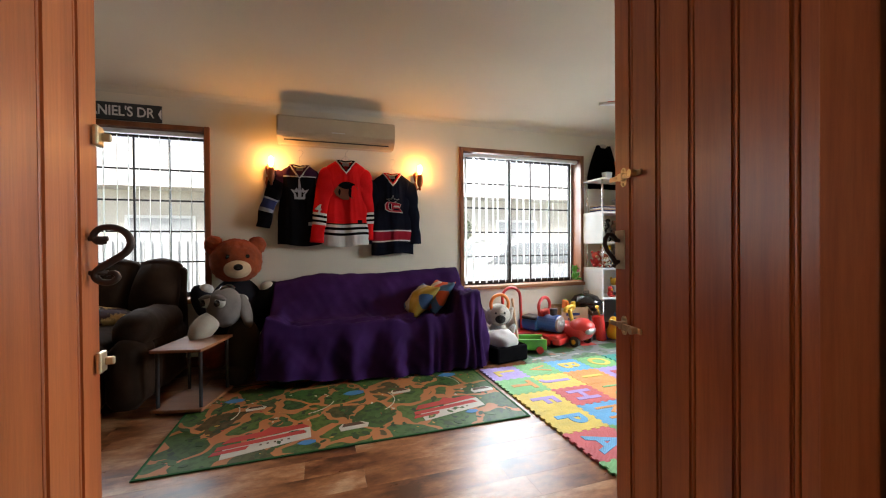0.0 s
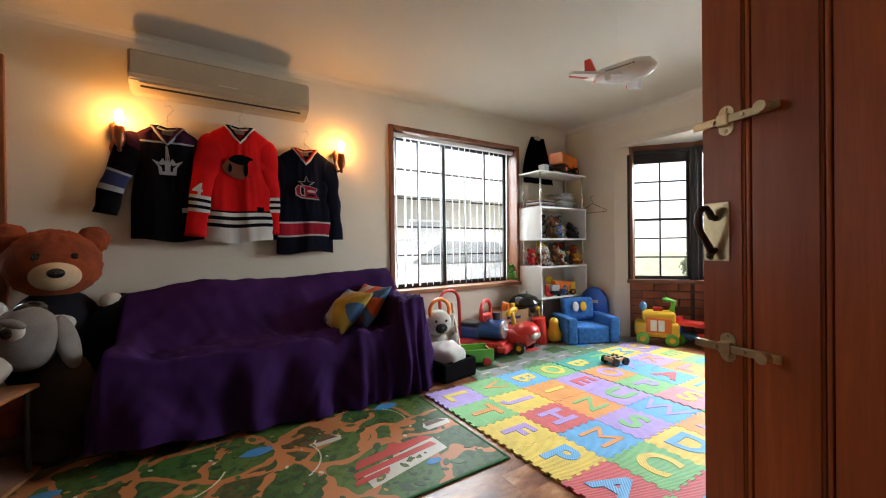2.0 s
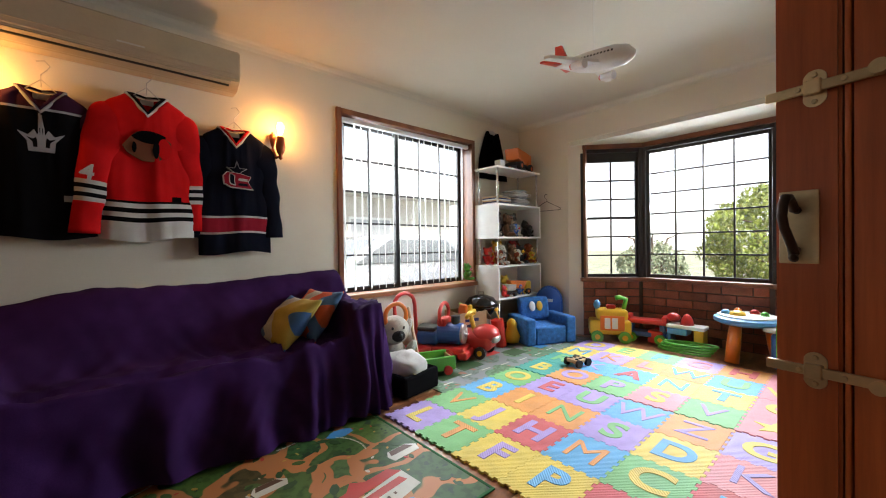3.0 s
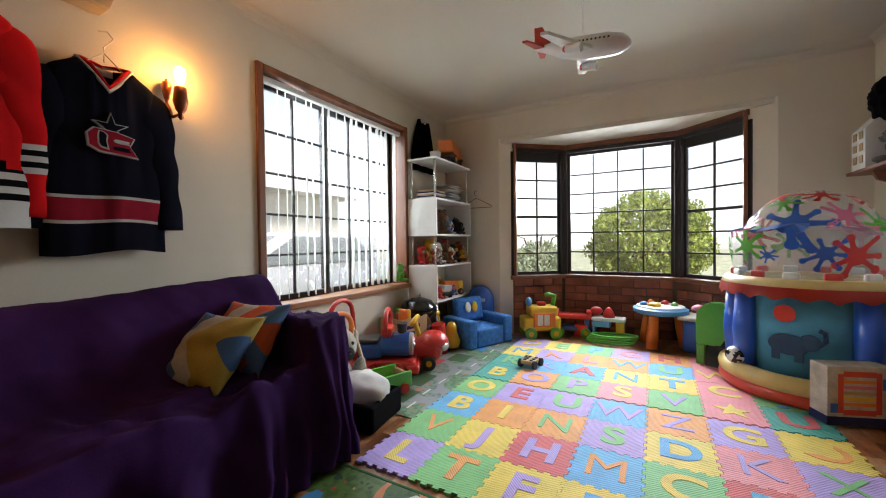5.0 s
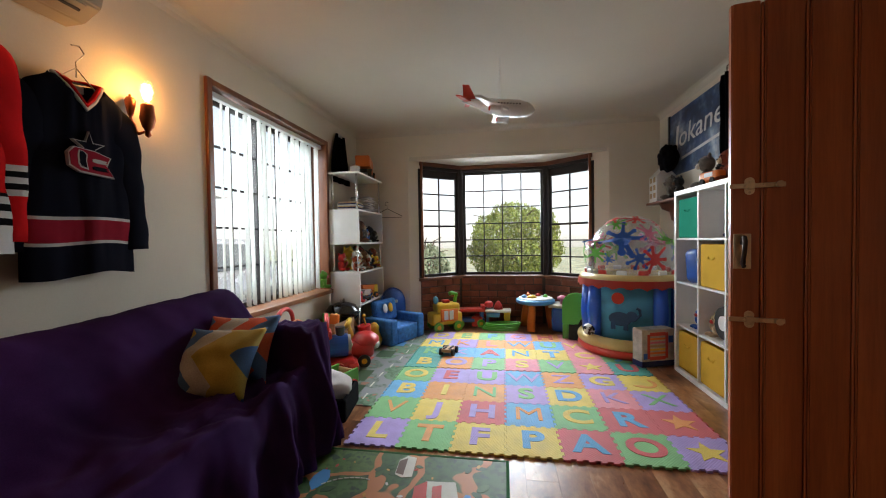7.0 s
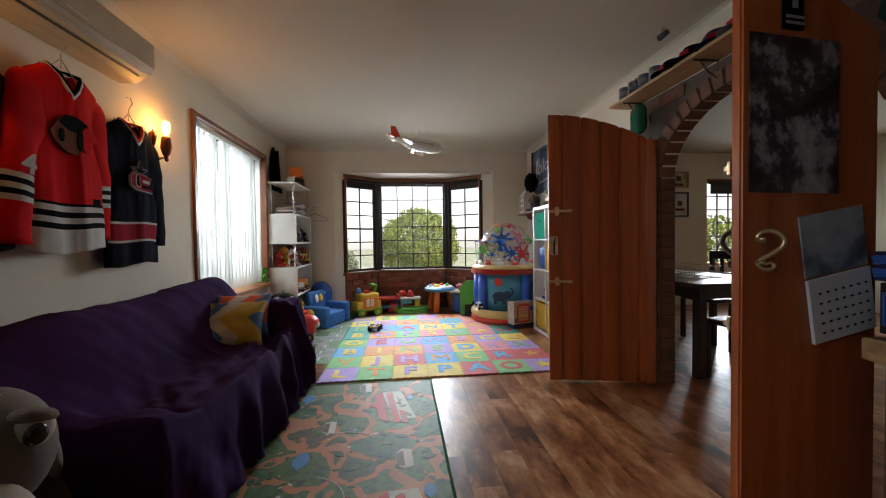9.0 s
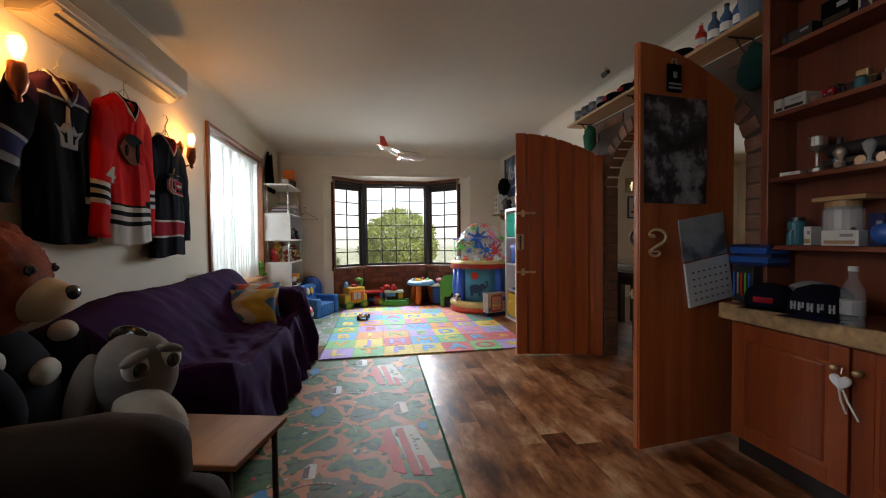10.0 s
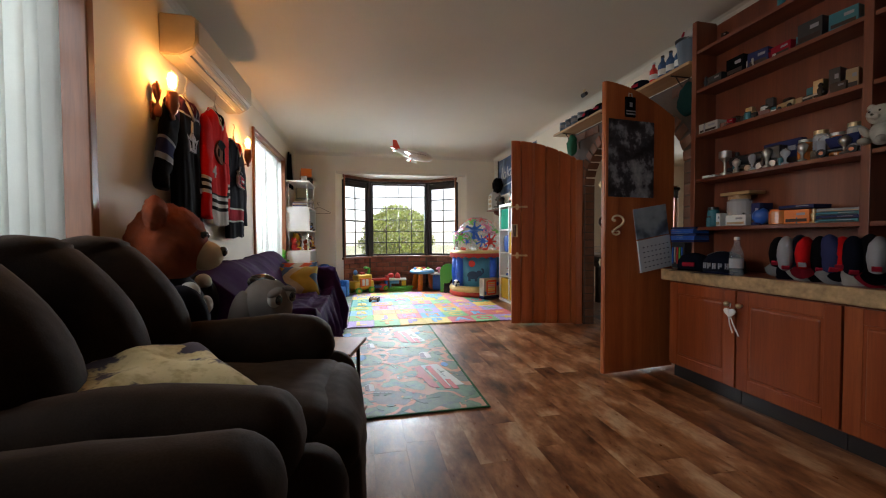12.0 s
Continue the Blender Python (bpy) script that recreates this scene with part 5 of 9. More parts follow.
tube(bm, [(0.005, 0.005, -0.025), (-0.002, 0.008, -0.06), (-0.015, 0.006, -0.10)], 0.003, 6)
part("ribbon", bm, WHITE, hrt)

wt = thing("worktop", -1.8, SY, 0, 0, "thick timber worktop with a pale speckled front edge", "worktop")
bm = bmesh.new()
slab(bm, -1.3, 1.255, 0.0, CF - SY + 0.0, 0.678, 0.752, bevel=0.004)
part("slab", bm, MERANTI, wt)
bm = bmesh.new()
slab(bm, -1.3, 1.255, CF - SY + 0.0, CF - SY + 0.022, 0.676, 0.754, bevel=0.008)
part("front_edge", bm, SLABTOP, wt)

HF = 1.30
hutch = thing("hutch", -1.8, SY, 0.753, 0, "tall dark red open shelf hutch full of clutter", "shelf unit")
bm = bmesh.new()
slab(bm, -1.25, 1.17, 0.001, 0.012, 0, 1.70)
part("back_panel", bm, MERANTI_Z, hutch)
for x in (1.17, 0.245, -0.55, -1.25):
    bm = bmesh.new()
    slab(bm, x - 0.018, x + 0.018, 0.012, HF - SY, 0, 1.70, bevel=0.003)
    part("upright", bm, MERANTI_Z, hutch)
SHZ = [1.045, 1.372, 1.68, 1.985, 2.25]
for z in SHZ:
    for xa, xb in ((0.263, 1.152), (-0.532, 0.227), (-1.232, -0.568)):
        bm = bmesh.new()
        slab(bm, xa, xb, 0.012, HF - SY - 0.006, z - 0.753 - 0.022, z - 0.753, bevel=0.002)
        part("shelf", bm, MERANTI, hutch)

# long pine shelf above the doors
ls = thing("wall_shelf", 0.33, SY, 2.18, 0, "long pine wall shelf on black brackets above the doorway", "shelf")
bm = bmesh.new()
slab(bm, -0.94, 0.98, 0.002, 0.20, 0, 0.022, bevel=0.003)
part("board", bm, PINE, ls)
for x in (-0.75, 0.1, 0.82):
    bm = bmesh.new()
    tube(bm, [(x, 0.008, -0.14), (x, 0.01, -0.004), (x, 0.17, -0.004)], 0.006, 6)
    tube(bm, [(x, 0.01, -0.11), (x, 0.08, -0.07), (x, 0.13, -0.006)], 0.005, 6)
    part("bracket", bm, IRON, ls, "black shelf bracket")

# ---------- cube shelf ----------
GREENB = fabric("green_bin_cloth", (0.02, 0.30, 0.19), 0.1, 200)
YELLOWB = fabric("yellow_bin_cloth", (0.62, 0.38, 0.05), 0.1, 200)
CX0, CX1, CY0, CY1, CT = 1.34, 2.81, SY + 0.012, 1.45, 1.49
cs = thing("cube_shelf", (CX0 + CX1) / 2, CY0, 0, 0, "white square-cell cube shelf with coloured fabric bins", "shelf unit")
cw, cd = CX1 - CX0, CY1 - CY0
for b in ((-cw / 2, -cw / 2 + 0.036, 0, CT), (cw / 2 - 0.036, cw / 2, 0, CT)):
    bm = bmesh.new()
    slab(bm, b[0], b[1], 0, cd, b[2], b[3], bevel=0.002)
    part("side_panel", bm, WHITE, cs)
for b in ((-cw / 2 + 0.036, cw / 2 - 0.036, 0, 0.036), (-cw / 2 + 0.036, cw / 2 - 0.036, CT - 0.036, CT)):
    bm = bmesh.new()
    slab(bm, b[0], b[1], 0, cd, b[2], b[3], bevel=0.002)
    part("panel", bm, WHITE, cs)
cell = (cw - 0.072) / 4
cellz = (CT - 0.072) / 4
for k in range(1, 4):
    bm = bmesh.new()
    slab(bm, -cw / 2 + 0.036 + cell * k - 0.008, -cw / 2 + 0.036 + cell * k + 0.008, 0.004, cd - 0.003, 0.036, CT - 0.036)
    part("divider", bm, WHITE, cs)
    bm = bmesh.new()
    slab(bm, -cw / 2 + 0.036, cw / 2 - 0.036, 0.006, cd - 0.005, 0.036 + cellz * k - 0.008, 0.036 + cellz * k + 0.008)
    part("shelf", bm, WHITE, cs)
bm = bmesh.new()
slab(bm, -cw / 2 + 0.02, cw / 2 - 0.02, 0.0, 0.004, 0.02, CT - 0.02)
part("back_panel", bm, WHITE, cs)


def cell_at(col, row):
    """Middle front bottom of a cell; columns counted from the bay, rows from the floor."""
    return (CX1 - 0.036 - cell * (col + 0.5), CY1, 0.036 + cellz * row + 0.009)


def bin_at(col, row, mat, colour):
    x, y, z = cell_at(col, row)
    t = thing("storage_bin", x, y - 0.15, z, 0, f"{colour} fabric storage bin in the cube shelf", "storage bin", "cube shelf bins")
    bm = bmesh.new()
    w = cell - 0.035
    slab(bm, -w / 2, w / 2, -0.13, 0.14, 0, cellz - 0.045, bevel=0.012)
    top = [f for f in bm.faces if f.normal.z > 0.9 and f.calc_area() > 0.02]
    r = bmesh.ops.inset_region(bm, faces=top, thickness=0.006)
    for f in top:
        for v in f.verts:
            v.co.z -= 0.08
    part("box", bm, mat, t)
    bm = bmesh.new()
    tube(bm, [(-0.04, 0.142, cellz * 0.62), (-0.03, 0.15, cellz * 0.58), (0.03, 0.15, cellz * 0.58), (0.04, 0.142, cellz * 0.62)], 0.005, 6)
    part("pull", bm, mat, t)


for col, row, mat, cn in ((0, 3, GREENB, "green"), (0, 0, YELLOWB, "yellow"), (1, 2, YELLOWB, "yellow"), (1, 0, YELLOWB, "yellow"), (2, 3, GREENB, "green"), (2, 0, GREENB, "green"), (3, 0, GREENB, "green"), (3, 3, YELLOWB, "yellow"), (3, 1, GREENB, "green")):
    bin_at(col, row, mat, cn)

# ---------- corner shelf by the window ----------
SX0, SX1, SF, SB = 3.13, 3.90, 4.35, 4.68
cn = thing("corner_shelf", (SX0 + SX1) / 2, (SF + SB) / 2, 0, 0, "white open shelf tower with chrome posts in the corner", "shelf unit")
hw, hd = (SX1 - SX0) / 2, (SB - SF) / 2
LEV = [0.455, 0.80, 1.108, 1.46, 1.855]
for z in LEV:
    bm = bmesh.new()
    slab(bm, -hw, hw, -hd, hd, z - 0.018, z, bevel=0.002)
    part("shelf", bm, WHITE, cn)
for a, b in ((0, 1), (2, 3)):
    for x in (-hw, hw - 0.018):
        bm = bmesh.new()
        slab(bm, x, x + 0.018, -hd, hd, LEV[a], LEV[b] - 0.018, bevel=0.002)
        part("side_panel", bm, WHITE, cn)
for a, b in ((-1, 0), (1, 2), (3, 4)):
    for x in (-hw + 0.03, hw - 0.03):
        for y in (-hd + 0.03, hd - 0.03):
            bm = bmesh.new()
            rod(bm, (x, y, 0 if a < 0 else LEV[a]), (x, y, LEV[b] - 0.018), 0.011)
            part("post", bm, CHROME, cn, "chrome post", smooth=True)

# ---------- floor mats ----------
def road_mat(name, ground, track, scale, width, extra):
    """Printed play mat: winding tracks between patches."""
    m, nt, b = nodes_of(name)
    v = coords(nt)
    dist = tex_noise(nt, 3.0, 2, v)
    wv = mix(nt, 0.26, v, dist.outputs[1])
    vo = nt.nodes.new("ShaderNodeTexVoronoi")
    vo.feature, vo.inputs["Scale"].default_value = "DISTANCE_TO_EDGE", scale
    nt.links.new(wv, vo.inputs["Vector"])
    vc = nt.nodes.new("ShaderNodeTexVoronoi")
    vc.inputs["Scale"].default_value = scale
    nt.links.new(wv, vc.inputs["Vector"])
    sp = nt.nodes.new("ShaderNodeSeparateColor")
    nt.links.new(vc.outputs["Color"], sp.inputs[0])
    gcol = ramp(nt, sp.outputs[0], ground)
    small = tex_noise(nt, 26, 3, v)
    g2 = ramp(nt, small.outputs[0], [(0.40, (0.55, 0.62, 0.5)), (0.52, (1, 1, 1))])
    gcol = mix(nt, 1.0, gcol, g2, "MULTIPLY")
    spots = tex_noise(nt, 15, 2, v)
    gcol = mix(nt, ramp(nt, spots.outputs[0], [(0.62, (0, 0, 0)), (0.64, (1, 1, 1))]), gcol, extra)
    road = ramp(nt, vo.outputs["Distance"], [(width, (1, 1, 1)), (width + 0.012, (0, 0, 0))])
    col = mix(nt, road, gcol, track)
    nt.links.new(col, b.inputs["Base Color"])
    b.inputs["Roughness"].default_value = 0.56
    fine = tex_noise(nt, 220, 3, v)
    add_bump(nt, b, fine.outputs[0], 0.12, 0.002)
    return m


FARM = road_mat("farm_play_rug", [(0.0, (0.030, 0.085, 0.016)), (0.3, (0.085, 0.155, 0.025)), (0.5, (0.030, 0.095, 0.028)), (0.7, (0.10, 0.055, 0.018)), (0.8, (0.05, 0.13, 0.02)), (1.0, (0.04, 0.11, 0.035))], (0.44, 0.165, 0.055), 5.2, 0.066, (0.014, 0.04, 0.016))
rug = thing("play_rug", 0.235, 3.42, 0, 0, "green and orange printed farm play rug", "rug")
bm = bmesh.new()
slab(bm, -1.035, 1.035, -0.57, 0.57, 0.001, 0.007, bevel=0.002)
part("mat", bm, FARM, rug)
EDGEGREEN = fabric("rug_edge_green", (0.04, 0.12, 0.05), 0.1)
for b in ((-1.045, 1.045, -0.58, -0.565), (-1.045, 1.045, 0.565, 0.58), (-1.045, -1.03, -0.565, 0.565), (1.03, 1.045, -0.565, 0.565)):
    bm = bmesh.new()
    slab(bm, *b, 0.001, 0.009, bevel=0.003)
    part("binding", bm, EDGEGREEN, rug)
PRED, PBLUE, PWHITE, PBROWN, PDKG = (surf("print_" + n, c, 0.56, var=0.12) for n, c in
    (("red", (0.48, 0.04, 0.03)), ("blue", (0.05, 0.22, 0.50)), ("white", (0.55, 0.53, 0.46)), ("brown", (0.10, 0.05, 0.03)), ("dark_green", (0.025, 0.07, 0.02))))

PMOSS = surf("print_moss", (0.055, 0.12, 0.03), 0.56, var=0.2)
PHAY = surf("print_hay", (0.50, 0.27, 0.05), 0.5, var=0.15)


def print_on(parent, name, outline, x, y, rot, s, mat, z=0.0085):
    bm = bmesh.new()
    c, sn = math.cos(radians(rot)), math.sin(radians(rot))
    lo = [bm.verts.new((x + s * (c * px - sn * py), y + s * (sn * px + c * py), z)) for px, py in outline]
    f = bm.faces.new(lo)
    r = bmesh.ops.extrude_face_region(bm, geom=[f])
    for v in r["geom"]:
        if isinstance(v, bmesh.types.BMVert):
            v.co.z -= 0.002
    bmesh.ops.recalc_face_normals(bm, faces=bm.faces[:])
    return part(name, bm, mat, parent)


HOUSE = [(-1, -0.5), (0.9, -0.5), (1.1, 0.1), (0.6, 0.55), (-0.8, 0.55), (-1.1, 0.1)]
BARN = [(-1.2, -0.2), (1.2, -0.2), (1.0, 0.1), (0.35, 0.12), (0.1, 0.35), (-0.15, 0.12), (-1.0, 0.1)]
POND = [(math.cos(k * 0.45) * (1 + 0.15 * math.sin(k * 2.0)), 0.6 * math.sin(k * 0.45)) for k in range(14)]
for px, py in ((-0.50, -0.33), (0.60, -0.25)):
    print_on(rug, "printed_barn", [(-1.15, -0.72), (1.2, -0.52), (1.25, 0.2), (-1.1, 0.0)], px, py - 0.02, 8, 0.19, PWHITE, 0.0082)
    print_on(rug, "printed_roof", BARN, px, py + 0.05, 8, 0.19, PRED)
    print_on(rug, "printed_roof", [(-1.2, -0.2), (1.2, -0.2), (1.15, 0.02), (-1.15, 0.02)], px - 0.02, py - 0.02, 8, 0.19, PRED, 0.0088)
    print_on(rug, "printed_roof", [(-1.2, -0.2), (-0.2, -0.2), (-0.1, 0.0), (-1.1, 0.0)], px - 0.06, py - 0.075, 8, 0.17, PRED, 0.0089)
    for q in range(5):
        print_on(rug, "printed_window", [(-0.5, -0.6), (0.5, -0.6), (0.5, 0.6), (-0.5, 0.6)], px - 0.02 + 0.035 * q, py - 0.088 + 0.005 * q, 8, 0.012, PBROWN, 0.0087)
for px, py, s in ((-0.02, -0.36, 0.07), (0.93, -0.08, 0.07), (0.35, 0.08, 0.06), (-0.62, 0.10, 0.05)):
    print_on(rug, "printed_house", HOUSE, px, py, 4, s * 1.15, PWHITE)
    print_on(rug, "printed_roof", [(-1, 0.05), (0.95, 0.05), (0.6, 0.6), (-0.8, 0.6)], px, py, 4, s, PBROWN, 0.0092)
for px, py, s in ((0.02, 0.16, 0.07), (0.78, 0.30, 0.07), (-0.78, 0.28, 0.06), (-0.28, -0.47, 0.045), (0.72, -0.40, 0.04)):
    print_on(rug, "printed_pond", POND, px, py, 0, s, PBLUE)
rnd = random.Random(21)
for k in range(280):
    px, py = rnd.uniform(-0.98, 0.98), rnd.uniform(-0.52, 0.52)
    print_on(rug, "printed_tree", POND, px, py, rnd.uniform(0, 180), rnd.uniform(0.012, 0.036) if k % 3 else rnd.uniform(0.006, 0.015), rnd.choice((PDKG, PDKG, PMOSS)) if k % 3 else rnd.choice((PWHITE, PHAY, PRED)), 0.0074 + 0.000004 * k)

for fx, fy, fr, fn, fl in ((-0.30, -0.10, 12, 9, 0.022), (0.18, -0.20, 35, 12, 0.022), (0.45, 0.36, -8, 10, 0.02), (-0.75, -0.05, 60, 8, 0.02), (0.80, 0.05, 75, 9, 0.02), (-0.15, 0.40, 5, 11, 0.022)):
    for k in range(fn):
        a = radians(fr + 7 * k)
        fx, fy = fx + 0.026 * math.cos(a), fy + 0.026 * math.sin(a)
        print_on(rug, "printed_fence", [(-0.5, -0.16), (0.5, -0.16), (0.5, 0.16), (-0.5, 0.16)], fx, fy, fr + 7 * k, fl, PWHITE, 0.0091)
ROADGREY = road_mat("road_play_mat", [(0.0, (0.10, 0.20, 0.10)), (0.4, (0.16, 0.19, 0.18)), (0.7, (0.12, 0.26, 0.12)), (1.0, (0.24, 0.24, 0.25))], (0.20, 0.21, 0.22), 4.0, 0.10, (0.30, 0.12, 0.08))
rm = thing("road_mat", 2.95, 4.12, 0, 0, "grey and green printed road play mat under the toys", "rug")
bm = bmesh.new()
slab(bm, -1.15, 1.0, -0.42, 0.52, 0.001, 0.005, bevel=0.001)
part("mat", bm, ROADGREY, rm)
for k in range(9):
    bm = bmesh.new()
    px = -1.05 + 0.22 * k
    slab(bm, px, px + 0.10, -0.27 + 0.03 * math.sin(k), -0.258 + 0.03 * math.sin(k), 0.004, 0.0066)
    part("lane_line", bm, PWHITE, rm)
for px, py, w2, h2, mt in ((-0.2, 0.1, 0.09, 0.12, PRED), (0.0, -0.1, 0.10, 0.08, PDKG), (0.2, 0.2, 0.12, 0.10, PDKG), (-0.6, -0.05, 0.12, 0.1, PDKG), (0.35, -0.15, 0.07, 0.05, PBLUE), (-0.9, -0.1, 0.1, 0.1, PDKG)):
    bm = bmesh.new()
    slab(bm, px - w2, px + w2, py - h2, py + h2, 0.004, 0.0062)
    part("printed_block", bm, mt, rm)

# alphabet foam tiles
def foam(name, col):
    """EVA foam with moulded diagonal ridges."""
    m = surf(name, col, 0.62, var=0.12, scale=9, fine=140, bump=0)
    nt = m.node_tree
    bs = nt.nodes["Principled BSDF"]
    v = coords(nt, jitter=True)
    wv = nt.nodes.new("ShaderNodeTexWave")
    wv.bands_direction = "DIAGONAL"
    wv.inputs["Scale"].default_value, wv.inputs["Distortion"].default_value = 42, 0.6
    nt.links.new(v, wv.inputs["Vector"])
    w2 = nt.nodes.new("ShaderNodeTexVoronoi")
    w2.inputs["Scale"].default_value = 130
    nt.links.new(v, w2.inputs["Vector"])
    add_bump(nt, bs, mix(nt, 0.4, wv.outputs["Color"], w2.outputs["Distance"]), 0.6, 0.004)
    return m


FOAM = {n: foam("foam_" + n, tuple(0.84 * q for q in c)) for n, c in (
    ("red", (0.66, 0.12, 0.13)), ("pink", (0.78, 0.27, 0.30)), ("yellow", (0.80, 0.60, 0.11)), ("green", (0.22, 0.52, 0.20)), ("blue", (0.13, 0.42, 0.74)), ("purple", (0.44, 0.32, 0.70)), ("orange", (0.80, 0.34, 0.09)), ("teal", (0.07, 0.38, 0.33)))}
TX, TY = 0.3135, 0.2925
N_EDGE = 10
edge = []
for k in range(N_EDGE):
    a = 0.007 if k % 2 == 0 else -0.007
    edge += [(k / N_EDGE, a), ((k + 0.99) / N_EDGE, a)]
outline = [(u * TX, d) for u, d in edge] + [(TX + d, u * TY) for u, d in edge] + [(u * TX, TY + d) for u, d in edge[::-1]] + [(d, u * TY) for u, d in edge[::-1]]
ring = []
for px, py in outline:
    q = ((px - TX / 2) * 0.994, (py - TY / 2) * 0.994)
    if not ring or math.hypot(ring[-1][0] - q[0], ring[-1][1] - q[1]) > 0.0008:
        ring.append(q)
hx, hy = TX / 2 - 0.016, TY / 2 - 0.016
bm = bmesh.new()
top = [bm.verts.new((x, y, 0.012)) for x, y in ring]
bot = [bm.verts.new((x, y, 0)) for x, y in ring]
core = [bm.verts.new((max(-hx, min(hx, x)), max(-hy, min(hy, y)), 0.012)) for x, y in ring]
for k in range(len(ring)):
    j = (k + 1) % len(ring)
    bm.faces.new((bot[k], bot[j], top[j], top[k]))
    bm.faces.new((top[k], top[j], core[j], core[k]))
bmesh.ops.remove_doubles(bm, verts=core, dist=0.0002)
bmesh.ops.dissolve_degenerate(bm, dist=0.0001, edges=bm.edges[:])
mid = [bm.verts.new((sx * hx, sy * hy, 0.012)) for sx, sy in ((-1, -1), (1, -1), (1, 1), (-1, 1))]
bm.faces.new(mid)
bmesh.ops.recalc_face_normals(bm, faces=bm.faces[:])
TILE = bpy.data.meshes.new("tile")
bm.to_mesh(TILE)
bm.free()
TILE.materials.append(FOAM["red"])
LETTERS = {}


def foam_mat(name, x0, y0, rows, label):
    t = thing(name, x0, y0, 0.001, 0, label, "foam mat")
    for r, line in enumerate(rows):
        for c, (ch, tc, lc) in enumerate(line):
            o = new("tile", TILE)
            o.parent = t
            o.location = (TX * (r + 0.5), -TY * (c + 0.5), 0.0006 * ((r + c) % 2))
            o.material_slots[0].link = "OBJECT"
            o.material_slots[0].material = FOAM[tc]
            if ch == " ":
                continue
            if ch not in LETTERS:
                if ch in "*(":
                    bm = bmesh.new()
                    if ch == "*":
                        poly = [((0.10 if k % 2 == 0 else 0.042) * math.sin(math.pi * k / 5), (0.10 if k % 2 == 0 else 0.042) * math.cos(math.pi * k / 5)) for k in range(10)]
                    else:
                        poly = [(0.10 * math.sin(a), 0.10 * math.cos(a)) for a in [math.pi * (0.2 + 1.1 * k / 10) for k in range(11)]] + [(0.05 * math.sin(a) + 0.02, 0.07 * math.cos(a)) for a in [math.pi * (1.25 - 1.0 * k / 8) for k in range(9)]]
                    prism(bm, poly, 0.010, Matrix(((1, 0, 0, 0), (0, 0, 1, 0), (0, 1, 0, -0.005), (0, 0, 0, 1))))
                    me = bpy.data.meshes.new("letter")
                    bm.to_mesh(me)
                    bm.free()
                else:
                    me = text_mesh("letter", ch, 0.25, 0.010, 0.0 if ch in "MWNKXVZ" else 0.008)
                me.materials.append(FOAM["red"])
                LETTERS[ch] = me
            lo = new("letter", LETTERS[ch])
            lo.parent = o
            lo.matrix_basis = pose(0, 0, 0.0095, 0, 0, -90)
            lo.material_slots[0].link = "OBJECT"
            lo.material_slots[0].material = FOAM[lc]
    return t


def tiles(text):
    names = {"r": "red", "k": "pink", "y": "yellow", "g": "green", "b": "blue", "p": "purple", "o": "orange", "t": "teal"}
    return [[(w[0], names[w[1]], names[w[2]]) for w in line.split(",")] for line in text.split("/")]


foam_mat("foam_mat", 1.322, 3.735, tiles("Lpy,Tgo,Fyp,Pyb,Arb,Ogr,*py/Vgo,Jyp,Hrp,Mbo,Cgy,Rrb,*ro/Bby,Ioy,Nog,Spg,Dyb,Kkp,Xpg/Ogy,Epr,Upg,Wbp,Zop,Gpy,(yo"), "bright alphabet foam tile mat of interlocking squares")
foam_mat("foam_mat", 2.592, 3.735, tiles("Bty,Oop,Pgp,Sky,Vgp,*ky,Utr/Rtg,Kbp,Abr,Nyb,Tyb,Cky,Jgb/Myb,Kpo,Lok,Wob,Ubg,Wky,Mry/Dpy,Eyg,Fgb,Gpk,Hor,Nkr,Wpy"), "bright alphabet foam tile mat of interlocking squares")


# ---------- toys ----------
RED, BLUE, YEL, GRN, ORG, SKYB, PINK = (plastic("toy_" + n, c) for n, c in (("red", (0.55, 0.025, 0.02)), ("blue", (0.02, 0.10, 0.42)), ("yellow", (0.70, 0.42, 0.02)),
    ("green", (0.10, 0.40, 0.04)), ("orange", (0.72, 0.17, 0.015)), ("light_blue", (0.10, 0.32, 0.62)), ("pink", (0.60, 0.15, 0.25))))
TOYWHITE = plastic("toy_white", (0.70, 0.70, 0.68))
BROWNFUR = surf("brown_fur", (0.16, 0.07, 0.03), 0.95, var=0.3, fine=260, bump=0.6, dist=0.008)
BLACKFUR = surf("black_fur", (0.014, 0.013, 0.013), 0.95, var=0.3, fine=260, bump=0.7, dist=0.01)
CARD = surf("cardboard", (0.42, 0.28, 0.15), 0.85, var=0.12, fine=90)
BLUEFOAM = surf("blue_printed_cloth", (0.03, 0.16, 0.46), 0.85, var=0.35, scale=28, fine=150, bump=0.2)


